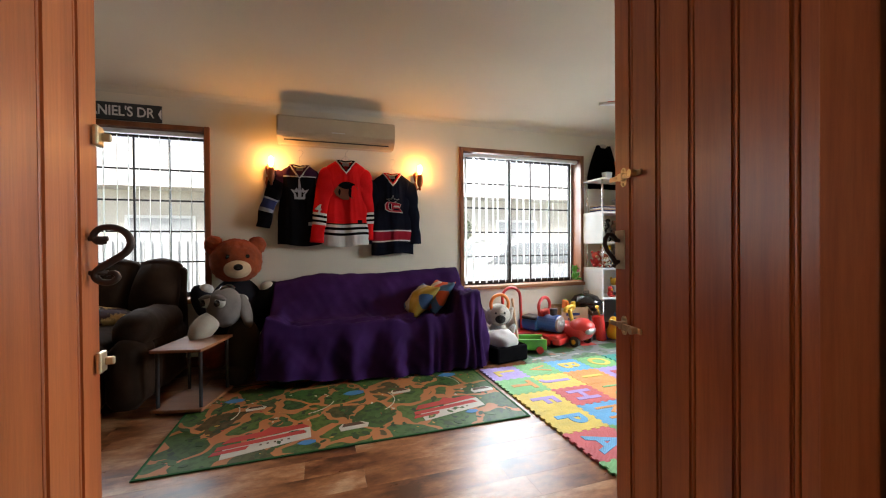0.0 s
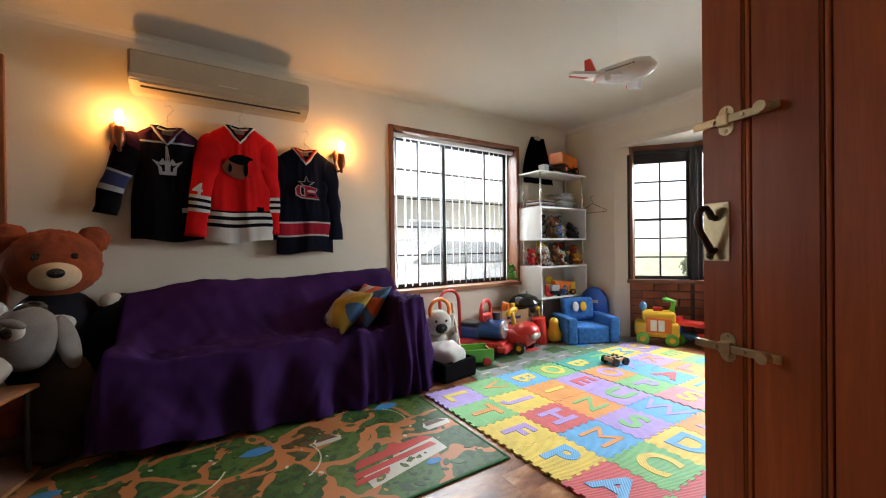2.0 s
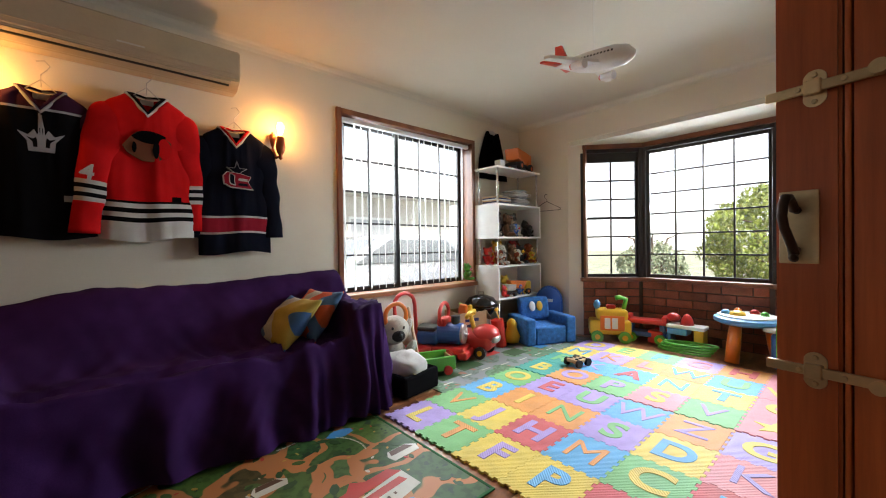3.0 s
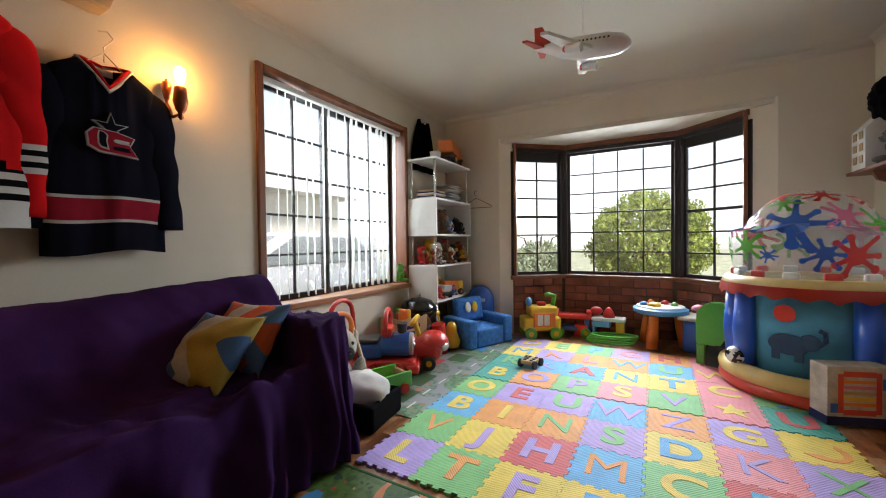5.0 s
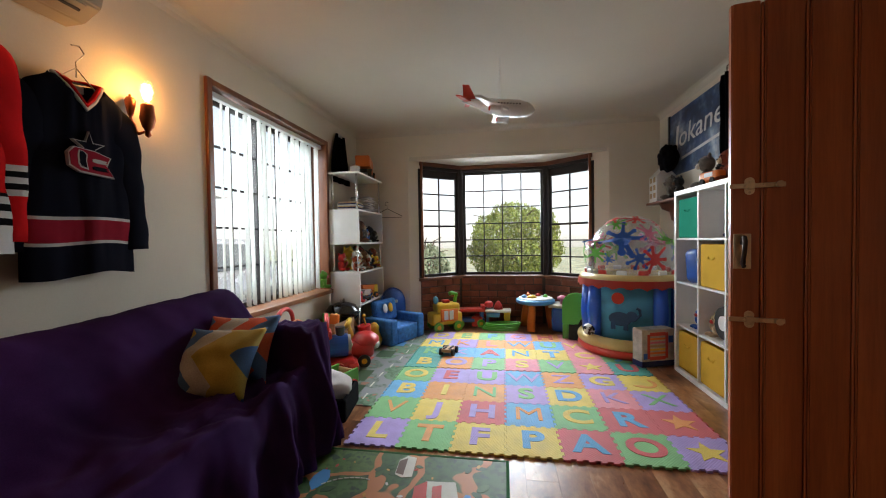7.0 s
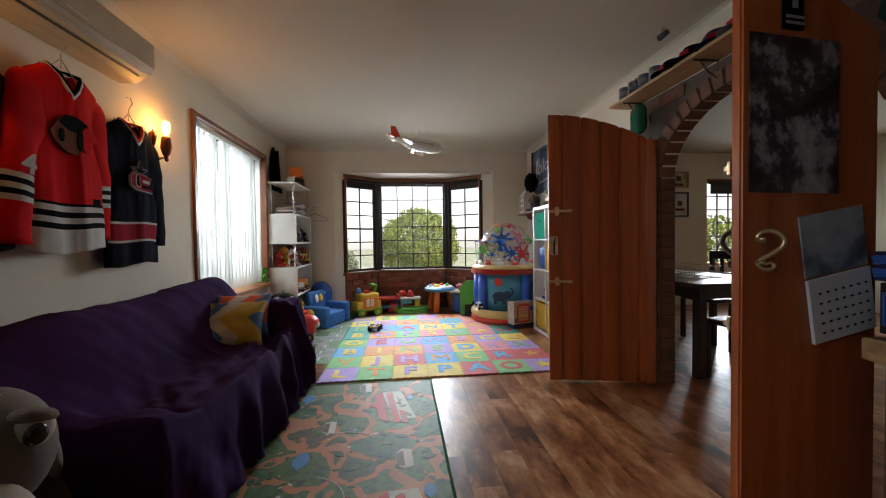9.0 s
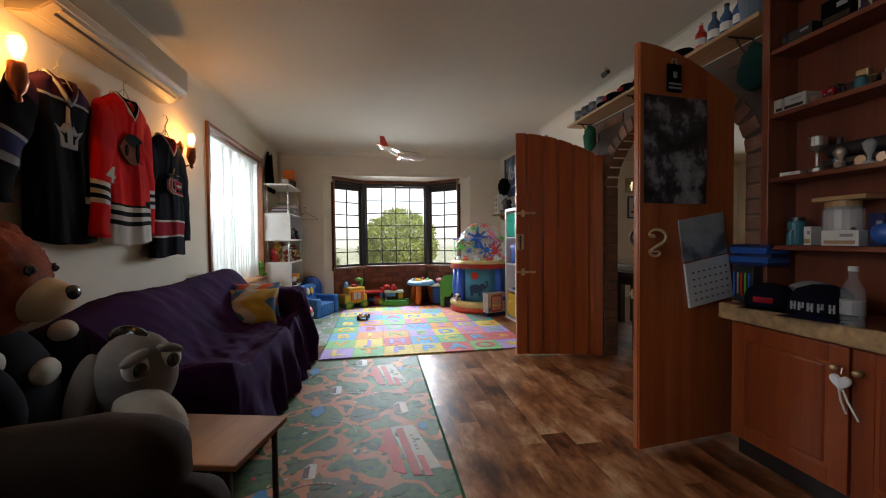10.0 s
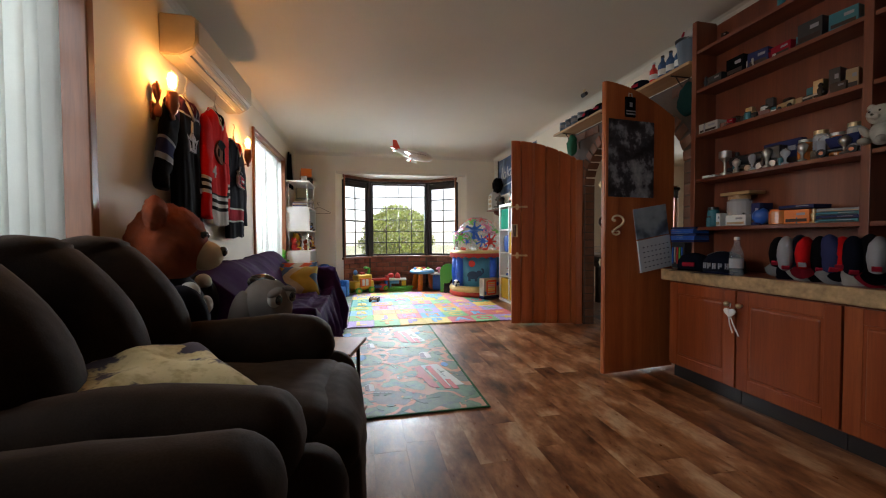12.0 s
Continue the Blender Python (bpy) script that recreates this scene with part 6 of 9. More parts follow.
def plush(x, y, z, h, cols, rz, label, ears="round"):
    """A small sitting soft toy of height h."""
    bm = bmesh.new()
    ball(bm, (0, 0, 0.27), (0.22, 0.20, 0.27), 14, 10)
    ball(bm, (0, -0.05, 0.70), (0.24, 0.22, 0.23), 14, 10)
    ball(bm, (0, -0.24, 0.64), (0.11, 0.09, 0.09), 10, 8, mat=1)
    ball(bm, (0, -0.325, 0.67), (0.035, 0.02, 0.025), 8, 6, mat=2)
    for s in (-1, 1):
        ball(bm, (s * 0.09, -0.24, 0.76), 0.024, 8, 6, mat=2)
        if ears == "round":
            ball(bm, (s * 0.19, 0, 0.90), (0.085, 0.05, 0.085), 10, 8)
        else:
            ball(bm, (s * 0.24, 0.02, 0.66), (0.06, 0.08, 0.20), 10, 8, Matrix.Rotation(s * 0.4, 4, "Y"))
        ball(bm, (s * 0.16, -0.26, 0.10), (0.09, 0.18, 0.09), 10, 8)
        ball(bm, (s * 0.25, -0.10, 0.36), (0.075, 0.09, 0.17), 10, 8, Matrix.Rotation(s * 0.5, 4, "Y"), mat=1 if len(cols) > 3 else 0)
    o = part("plush_toy", bm, [cols[0], cols[1], GLOSSBLACK], None, label, smooth=True, category="soft toy", group="soft toys")
    o.matrix_world = pose(x, y, z + 0.012 * h, 0, 0, rz) @ Matrix.Scale(h, 4)
    return o


def wheels(t, pts, r, w, mat, hub=None, axis=1):
    for p in pts:
        bm = bmesh.new()
        d = Vector((0, w / 2, 0)) if axis == 1 else Vector((w / 2, 0, 0))
        rod(bm, Vector(p) - d, Vector(p) + d, r, seg=18)
        wh = part("wheel", bm, mat, t, smooth=False)
        if hub:
            bm = bmesh.new()
            rod(bm, Vector(p) - d * 1.15, Vector(p) + d * 1.15, r * 0.45, seg=12)
            part("hub", bm, hub, wh)


def bits(t, name, mat, *boxes, bev=0.008):
    for b in boxes:
        bm = bmesh.new()
        slab(bm, *b, bevel=bev, seg=3)
        part(name, bm, mat, t)


# soft toys on the corner shelf
for x, y, z, h, cols, rz, lb in (
        (3.27, 4.45, 0.80, 0.24, (PALEFUR, PALEFUR), 10, "white and grey soft toy on the shelf"), (3.24, 4.60, 0.80, 0.20, (RED, CREAMFUR), -20, "red soft toy at the back of the shelf"),
        (3.47, 4.45, 0.80, 0.23, (BROWNFUR, CREAMFUR), 0, "brown monkey soft toy on the shelf"), (3.62, 4.44, 0.80, 0.22, (BLACKFUR, YEL), -12, "black and yellow soft toy on the shelf"),
        (3.78, 4.46, 0.80, 0.25, (FUR, CREAMFUR), 15, "tan soft toy with long ears on the shelf"), (3.55, 4.58, 0.80, 0.26, (GREYFUR, PALEFUR), 30, "grey soft toy at the back of the shelf"),
        (3.70, 4.60, 0.80, 0.27, (BROWNFUR, CREAMFUR), -15, "brown soft toy at the back of the shelf"),
        (3.42, 4.47, 1.108, 0.26, (BROWNFUR, CREAMFUR), 20, "brown teddy soft toy in the shelf cubby"), (3.56, 4.44, 1.108, 0.15, (PALEFUR, RED), 0, "small white soft toy in the shelf cubby"),
        (3.58, 4.58, 1.108, 0.27, (FUR, ORG), -10, "orange-brown soft toy in the shelf cubby"), (3.74, 4.47, 1.108, 0.20, (BLACKFUR, GREYFUR), 25, "black soft toy in the shelf cubby")):
    plush(x, y, z, h, cols, rz, lb, "long" if "long" in lb or "white and grey" in lb else "round")

prnd = random.Random(31)
TOYCOLS = [(PALEFUR, PALEFUR, "white"), (BLACKFUR, GREYFUR, "black and grey"), (RED, YEL, "red and yellow"), (FUR, CREAMFUR, "tan"), (GREYFUR, PALEFUR, "grey"), (BLUE, CREAMFUR, "blue"), (YEL, ORG, "yellow")]
for k in range(18):
    lev, hgt = ((0.80, 0.15), (1.108, 0.15), (0.80, 0.27), (1.108, 0.29), (0.455, 0.13), (0.80, 0.18))[k % 6]
    ca, cb, cn_ = TOYCOLS[(k * 5 + k // 6) % 7]
    plush(3.22 + 0.036 * ((k * 7) % 17), 4.41 + 0.02 * prnd.random() if hgt < 0.2 else 4.60, lev, hgt, (ca, cb), prnd.uniform(-40, 40), "small " + cn_ + " soft toy crammed on the corner shelf", prnd.choice(("round", "long")))


def toy_truck(x, y, z, rz, s, body_mat, cab_mat, label):
    t = thing("toy_truck", x, y, z, rz, label, "toy truck")
    bm = bmesh.new()
    prism(bm, [(-0.16 * s, 0.11 * s), (0.05 * s, 0.08 * s), (0.10 * s, 0.20 * s), (-0.19 * s, 0.22 * s)], 0.15 * s, Matrix.Translation((0, -0.075 * s, 0)))
    bmesh.ops.bevel(bm, geom=bm.edges[:], offset=0.006 * s, segments=2, affect="EDGES")
    part("tipper", bm, body_mat, t)
    bits(t, "cab", cab_mat, (0.09 * s, 0.18 * s, -0.065 * s, 0.065 * s, 0.07 * s, 0.20 * s))
    bits(t, "chassis", BLACK, (-0.17 * s, 0.19 * s, -0.05 * s, 0.05 * s, 0.05 * s, 0.085 * s))
    wheels(t, [(sx * s, sy * s, 0.045 * s) for sx in (-0.12, 0.12) for sy in (-0.07, 0.07)], 0.045 * s, 0.04 * s, TYRE, ORG)
    return t


toy_truck(3.66, 4.47, 1.855, 12, 1.08, ORG, ORG, "orange toy dump truck on top of the shelf")
toy_truck(3.60, 4.45, 0.455, -20, 0.75, ORG, YEL, "orange and yellow toy digger on the shelf")
toy_truck(3.42, 4.45, 0.455, 60, 0.6, TOYWHITE, TOYWHITE, "white toy van on the shelf")
plush(3.50, 4.58, 0.455, 0.22, (YEL, RED), 0, "yellow and red toy figure on the shelf")
bm = bmesh.new()
lathe(bm, [(0.05, 0), (0.058, 0.08), (0.055, 0.08), (0.047, 0.004)], seg=4)
o = part("plastic_tub", bm, clear("frosted_plastic", (0.85, 0.85, 0.85), 0.3, alpha=0.45), None, "small clear plastic tub on the shelf top", category="tub")
o.matrix_world = pose(3.28, 4.44, 1.855, 0, 0, 45)
# folded clothes and magazines
for k in range(7):
    bm = bmesh.new()
    pillow_shape(bm, 0.34 - 0.012 * k, 0.24, 0.035, nx=10, ny=8, pinch=0.03, wob=0.02)
    o = part("folded_cloth", bm, JWHITE if k % 3 else JGREY, None, "folded white cloth in a stack on the shelf", smooth=True, category="clothing", group="folded clothes")
    o.matrix_world = pose(3.60 + 0.02 * (k % 2), 4.49, 1.478 + 0.024 * k, 0, 2 * (k % 3) - 2, 5 * (k % 4) - 7)
for k in range(6):
    bm = bmesh.new()
    slab(bm, -0.13, 0.13, -0.1, 0.1, 0, 0.012, bevel=0.001)
    o = part("magazine", bm, (JWHITE, JBLUE, CARD)[k % 3], None, "magazine lying in a stack on the shelf", category="magazine", group="magazines")
    o.matrix_world = pose(3.29, 4.50, 1.461 + 0.0135 * k, 0, 0, 4 * (k % 3))

# black T-shirt on the wall above the shelf
tee = thing("t_shirt", 3.43, NY - 0.012, 0.07, 0, "black T-shirt pinned to the wall above the shelf", "T-shirt")
bm = bmesh.new()
g = []
for j in range(13):
    v = j / 12
    half = 0.27 - 0.17 * v ** 1.5
    g.append([bm.verts.new((u / 6 * half, -0.02 - 0.012 * math.sin(u * 1.7 + v * 3), 1.70 + 0.55 * v - 0.03 * (abs(u) < 3) * (v > 0.95))) for u in range(-6, 7)])
for a, b in zip(g, g[1:]):
    for i in range(12):
        bm.faces.new((a[i], a[i + 1], b[i + 1], b[i]))
bmesh.ops.solidify(bm, geom=bm.faces[:], thickness=0.012)
part("body", bm, JBLACK, tee, smooth=True)
bm = bmesh.new()
ball(bm, (0, -0.012, 2.245), (0.05, 0.012, 0.025), 12, 8)
part("collar", bm, JWHITE, tee)

hang = thing("coat_hanger", EX - 0.02, 4.30, 1.42, 90, "bare wire coat hanger on the wall", "coat hanger")
bm = bmesh.new()
tube(bm, [(-0.19, 0, 0.0), (-0.185, 0, 0.012), (-0.01, 0, 0.10), (0.01, 0, 0.10), (0.185, 0, 0.012), (0.19, 0, 0.0), (0.18, 0, -0.006), (-0.18, 0, -0.006)], 0.0035, 6, closed=True)
part("frame", bm, IRON, hang, smooth=True)
bm = bmesh.new()
tube(bm, [(0, 0, 0.10), (0, 0, 0.13), (0.02, 0, 0.15), (0.025, 0, 0.175), (0.005, 0, 0.19), (-0.015, 0, 0.18)], 0.0035, 6)
part("hook", bm, IRON, hang, smooth=True)

# toy on the window sill
plush(3.02, NY + 0.01, 0.638, 0.19, (GRN, PINK), 20, "green toy figure standing on the window sill")

# tub with white cloth beside the sofa
tub = thing("storage_tub", 1.67, 4.04, 0.006, 8, "black fabric tub with a white cloth in it", "tub")
bm = bmesh.new()
slab(bm, -0.17, 0.17, -0.20, 0.20, 0, 0.15, bevel=0.02)
top = [f for f in bm.faces if f.normal.z > 0.95 and f.calc_area() > 0.03]
bmesh.ops.inset_region(bm, faces=top, thickness=0.012)
for f in top:
    for v in f.verts:
        v.co.z -= 0.08
part("tub", bm, JBLACK, tub)
bm = bmesh.new()
ball(bm, (0, 0, 0), (0.15, 0.18, 0.10), 24, 14)
for v in bm.verts:
    v.co += v.co.normalized() * 0.03 * noise.noise(v.co * 14)
o = part("bundled_cloth", bm, JWHITE, None, "crumpled white cloth in the tub", smooth=True, category="cloth")
o.matrix_world = pose(1.67, 4.02, 0.17)
# cow soft toy with orange horns, and trolley
plush(1.78, 4.32, 0.006, 0.50, (PALEFUR, BLACKFUR), -15, "white and black cow toy standing by the sofa", "long")
ring = thing("toy_ring", 1.78, 4.28, 0.47, 0, "orange plastic toy ring on the cow", "toy")
bm = bmesh.new()
tube(bm, [(0.10 * math.cos(a), 0.0, 0.10 * math.sin(a)) for a in [2 * math.pi * k / 20 for k in range(20)]], 0.018, 8, closed=True)
part("ring", bm, ORG, ring, smooth=True)
trolley = thing("push_trolley", 2.05, 4.50, 0.006, 0, "red toy push trolley with an arched handle", "toy trolley")
bm = bmesh.new()
tube(bm, [(-0.11, 0, 0.08), (-0.11, 0.03, 0.48)] + [(-0.11 * math.cos(math.pi * k / 8), 0.035, 0.50 + 0.10 * math.sin(math.pi * k / 8)) for k in range(9)] + [(0.11, 0.03, 0.48), (0.11, 0, 0.08)], 0.017, 8)
part("handle", bm, RED, trolley, smooth=True)
bits(trolley, "tray", RED, (-0.14, 0.14, -0.16, 0.06, 0.06, 0.13))
wheels(trolley, [(-0.15, -0.1, 0.05), (0.15, -0.1, 0.05), (-0.15, 0.05, 0.05), (0.15, 0.05, 0.05)], 0.05, 0.03, BLACK, YEL, 0)
bm = bmesh.new()
tube(bm, [(1.93, 4.15, 0.01), (1.99, 4.40, 0.50)], 0.014, 8)
part("wooden_stick", bm, PINE, None, "pale wooden stick leaning among the toys", category="stick")

wagon = thing("toy_wagon", 2.02, 4.14, 0.006, -20, "green and cream wooden toy wagon", "toy wagon")
bits(wagon, "side", GRN, (-0.17, 0.17, -0.11, -0.09, 0.03, 0.14), (-0.17, 0.17, 0.09, 0.11, 0.03, 0.14))
bits(wagon, "bed", PINE, (-0.16, 0.16, -0.09, 0.09, 0.035, 0.06))
bits(wagon, "end_board", PINE, (-0.17, -0.15, -0.09, 0.09, 0.06, 0.12), (0.15, 0.17, -0.09, 0.09, 0.06, 0.12))
wheels(wagon, [(-0.1, -0.12, 0.035), (0.1, -0.12, 0.035), (-0.1, 0.12, 0.035), (0.1, 0.12, 0.035)], 0.035, 0.02, RED)

# ride-on train
tr = thing("ride_on_train", 2.34, 4.36, 0.006, -62, "blue and red ride-on toy train with a round grey front", "toy train")
bits(tr, "footplate", RED, (-0.26, 0.24, -0.13, 0.13, 0.07, 0.13), (0.18, 0.27, -0.14, 0.14, 0.03, 0.10), bev=0.02)
bits(tr, "body", BLUE, (-0.26, -0.02, -0.10, 0.10, 0.13, 0.25), bev=0.03)
bits(tr, "seat", BLACK, (-0.24, -0.04, -0.095, 0.095, 0.25, 0.285), bev=0.015)
bm = bmesh.new()
rod(bm, (-0.02, 0, 0.23), (0.19, 0, 0.23), 0.095, seg=22)
part("boiler", bm, BLUE, tr, smooth=False)
bm = bmesh.new()
rod(bm, (0.185, 0, 0.23), (0.215, 0, 0.23), 0.085, seg=22)
ball(bm, (0.215, 0, 0.225), (0.018, 0.02, 0.02), 10, 8)
part("front_disc", bm, STEEL, tr, "grey round front")
for sy in (-0.035, 0.035):
    bm = bmesh.new()
    ball(bm, (0.216, sy, 0.255), (0.008, 0.016, 0.018), 10, 8)
    part("eye", bm, TOYWHITE, tr)
bm = bmesh.new()
rod(bm, (0.13, 0, 0.31), (0.13, 0, 0.39), 0.035, 0.042)
part("funnel", bm, BLACK, tr)
bm = bmesh.new()
tube(bm, [(0.02, 0.12 * math.cos(a), 0.40 + 0.10 * math.sin(a)) for a in [2 * math.pi * k / 16 for k in range(16)]], 0.018, 8, closed=True)
part("steering_wheel", bm, RED, tr, smooth=True)
bits(tr, "dash", RED, (-0.02, 0.06, -0.09, 0.09, 0.30, 0.37), bev=0.02)
wheels(tr, [(-0.17, -0.13, 0.06), (0.1, -0.13, 0.06), (-0.17, 0.13, 0.06), (0.1, 0.13, 0.06)], 0.06, 0.04, RED, YEL)

# red ride-on car with a yellow wheel
rc = thing("ride_on_car", 2.62, 4.26, 0.006, -68, "red ride-on toy car with a yellow steering wheel", "toy car")
bm = bmesh.new()
slab(bm, -0.25, 0.22, -0.13, 0.13, 0.06, 0.22, bevel=0.06, seg=5)
part("body", bm, RED, rc, smooth=True)
bm = bmesh.new()
ball(bm, (0.14, 0, 0.20), (0.13, 0.13, 0.09), 18, 12)
part("bonnet", bm, RED, rc, smooth=True)
bm = bmesh.new()
ball(bm, (0.235, 0, 0.17), (0.04, 0.09, 0.045), 14, 10)
part("grille", bm, STEEL, rc, smooth=True)
bm = bmesh.new()
rod(bm, (0.03, 0, 0.22), (-0.01, 0, 0.36), 0.022)
part("column", bm, YEL, rc)
bm = bmesh.new()
tube(bm, [(-0.01 + 0.02 * math.sin(a), 0.085 * math.cos(a), 0.37 + 0.03 * math.sin(a)) for a in [2 * math.pi * k / 16 for k in range(16)]], 0.02, 8, closed=True)
part("steering_wheel", bm, YEL, rc, smooth=True)
wheels(rc, [(-0.15, -0.13, 0.055), (0.13, -0.13, 0.055), (-0.15, 0.13, 0.055), (0.13, 0.13, 0.055)], 0.055, 0.04, BLACK, YEL)

# cardboard box
cb = thing("cardboard_box", 2.78, 4.50, 0.006, -10, "open cardboard carton with toys sticking out", "box")
bits(cb, "wall", CARD, (-0.16, 0.16, -0.14, -0.135, 0, 0.36), (-0.16, 0.16, 0.135, 0.14, 0, 0.36), (-0.16, -0.155, -0.135, 0.135, 0, 0.36), (0.155, 0.16, -0.135, 0.135, 0, 0.36), bev=0.001)
bits(cb, "bottom", CARD, (-0.155, 0.155, -0.135, 0.135, 0.0, 0.006), bev=0.001)
bm = bmesh.new()
box(bm, (0.20, 0, 0.31), (0.005, 0.27, 0.13), 0.001, Matrix.Rotation(radians(-35), 4, "Y"))
part("flap", bm, CARD, cb)
bm = bmesh.new()
slab(bm, -0.10, 0.06, -0.143, -0.140, 0.27, 0.30)
slab(bm, -0.08, 0.02, -0.143, -0.140, 0.22, 0.245)
part("print_bars", bm, JBLUE, cb, "blue printed bars")
for k, (mt, px, py) in enumerate(((RED, -0.06, 0.02), (YEL, 0.03, -0.03), (GRN, 0.0, 0.06), (ORG, -0.1, -0.05))):
    bm = bmesh.new()
    slab(bm, -0.04, 0.05, -0.02, 0.02, 0, 0.39 + 0.015 * k, bevel=0.015, seg=3)
    o = part("toy_block", bm, mt, None, "plastic toy standing in the carton", category="toy", group="toys in the carton")
    o.matrix_world = pose(2.78 + px, 4.50 + py, 0.013, 0, 5 - 3 * k, 30 * k)

# kettle barbecue
bq = thing("kettle_barbecue", 3.02, 4.50, 0.006, 0, "small black kettle barbecue on thin legs", "barbecue")
bm = bmesh.new()
lathe(bm, [(0.02, 0.27), (0.11, 0.29), (0.165, 0.36), (0.17, 0.385), (0.16, 0.385), (0.01, 0.36)], seg=24)
part("bowl", bm, GLOSSBLACK, bq, smooth=True)
bm = bmesh.new()
lathe(bm, [(0.175, 0.385), (0.17, 0.41), (0.13, 0.465), (0.06, 0.49), (0.005, 0.495)], seg=24)
lid = part("lid", bm, GLOSSBLACK, bq, smooth=True)
bm = bmesh.new()
tube(bm, [(-0.04, 0, 0.49), (-0.035, 0, 0.525), (0.035, 0, 0.525), (0.04, 0, 0.49)], 0.008, 8)
part("lid_handle", bm, STEEL, lid, smooth=True)
for k in range(3):
    a = 2.1 * k + 0.5
    bm = bmesh.new()
    rod(bm, (0.10 * math.cos(a), 0.10 * math.sin(a), 0.29), (0.16 * math.cos(a), 0.16 * math.sin(a), 0.0), 0.009)
    part("leg", bm, STEEL, bq)

# toy golf bag, yellow shape
gb = thing("toy_golf_bag", 3.02, 4.24, 0.006, 20, "red toy golf bag with blue club", "toy")
bm = bmesh.new()
rod(bm, (0, 0, 0.0), (-0.03, 0.03, 0.27), 0.055, 0.065, 16)
part("bag", bm, RED, gb)
bm = bmesh.new()
tube(bm, [(0, 0, 0.2), (-0.035, 0.03, 0.36)], 0.008, 6)
ball(bm, (-0.036, 0.03, 0.37), (0.03, 0.02, 0.02), 10, 8)
part("club", bm, YEL, gb, smooth=True)
bm = bmesh.new()
rod(bm, (0.09, -0.01, 0.0), (0.03, 0.02, 0.26), 0.012)
part("strap", bm, BLUE, gb)
bm = bmesh.new()
lathe(bm, [(0.01, 0.0), (0.07, 0.02), (0.085, 0.08), (0.06, 0.14), (0.05, 0.17), (0.055, 0.21), (0.03, 0.25), (0.005, 0.26)], seg=18)
o = part("toy_figure", bm, YEL, None, "yellow rounded toy figure standing on the mat", smooth=True, category="toy")
o.matrix_world = pose(3.17, 4.22, 0.006)

# small blue armchair
ac2 = thing("kids_armchair", 3.52, 4.12, 0.006, -24, "small bright blue printed foam armchair for a child", "child armchair")
for nm, b in (("seat", (-0.18, 0.18, -0.22, 0.12, 0.0, 0.18)), ("arm", (-0.29, -0.18, -0.23, 0.19, 0.0, 0.27)), ("arm", (0.18, 0.29, -0.23, 0.19, 0.0, 0.27)), ("base_back", (-0.18, 0.18, 0.12, 0.20, 0.0, 0.27))):
    bm = bmesh.new()
    slab(bm, *b, bevel=0.022, seg=3)
    part(nm, bm, BLUEFOAM, ac2, smooth=False)
bm = bmesh.new()
box(bm, (0, 0.13, 0.315), (0.37, 0.085, 0.25), 0.04, Matrix.Rotation(radians(-10), 4, "X"), 3)
bk = part("backrest", bm, BLUEFOAM, ac2)
for k, px in enumerate((-0.045, 0.045)):
    bm = bmesh.new()
    ball(bm, (px, 0.073, 0.345), (0.038, 0.012, 0.055), 12, 8, Matrix.Rotation(radians(-10), 4, "X"))
    part("printed_patch", bm, YEL if k else TOYWHITE, bk, "pale printed shape")
bp = thing("toy_backpack", 3.86, 4.22, 0.006, -62, "blue rounded child backpack leaning in the corner", "backpack")
bm = bmesh.new()
arch = [(-0.15, 0.0), (0.15, 0.0)] + [(0.15 * math.cos(math.pi * k / 16), 0.36 + 0.18 * math.sin(math.pi * k / 16)) for k in range(17)]
prism(bm, arch, 0.12, Matrix.Translation((0, -0.06, 0)))
bmesh.ops.bevel(bm, geom=bm.edges[:], offset=0.022, segments=3, affect="EDGES")
part("shell", bm, BLUE, bp, smooth=True)
bm = bmesh.new()
slab(bm, -0.09, 0.09, -0.085, -0.055, 0.08, 0.26, bevel=0.014, seg=3)
part("pocket", bm, SKYB, bp, smooth=True)
bm = bmesh.new()
slab(bm, -0.045, 0.045, -0.068, -0.058, 0.36, 0.395, bevel=0.004)
part("badge", bm, TOYWHITE, bp)

# yellow walker bus
wb = thing("toy_bus", 4.02, 3.60, 0.006, -58, "yellow toy bus walker with green wheels", "toy bus")
bits(wb, "body", YEL, (-0.20, 0.20, -0.11, 0.11, 0.07, 0.22), (-0.13, 0.17, -0.10, 0.10, 0.22, 0.33), bev=0.03)
bits(wb, "side_panel", ORG, (-0.10, 0.13, -0.125, -0.10, 0.12, 0.27), bev=0.01)
bits(wb, "window", TOYWHITE, (-0.06, -0.005, -0.13, -0.12, 0.14, 0.25), (0.01, 0.065, -0.13, -0.12, 0.14, 0.25), bev=0.004)
bm = bmesh.new()
tube(bm, [(0.14, 0, 0.33), (0.16, 0, 0.43), (0.10, 0, 0.45), (0.06, 0, 0.44)], 0.025, 8)
part("handle", bm, GRN, wb, smooth=True)
bm = bmesh.new()
ball(bm, (-0.12, 0, 0.37), (0.035, 0.035, 0.05), 12, 8)
part("driver_knob", bm, SKYB, wb, smooth=True)
bits(wb, "roof_button", RED, (-0.03, 0.06, -0.04, 0.04, 0.33, 0.37), bev=0.015)
wheels(wb, [(-0.13, -0.12, 0.055), (0.13, -0.12, 0.055), (-0.13, 0.12, 0.055), (0.13, 0.12, 0.055)], 0.06, 0.04, GRN, YEL)
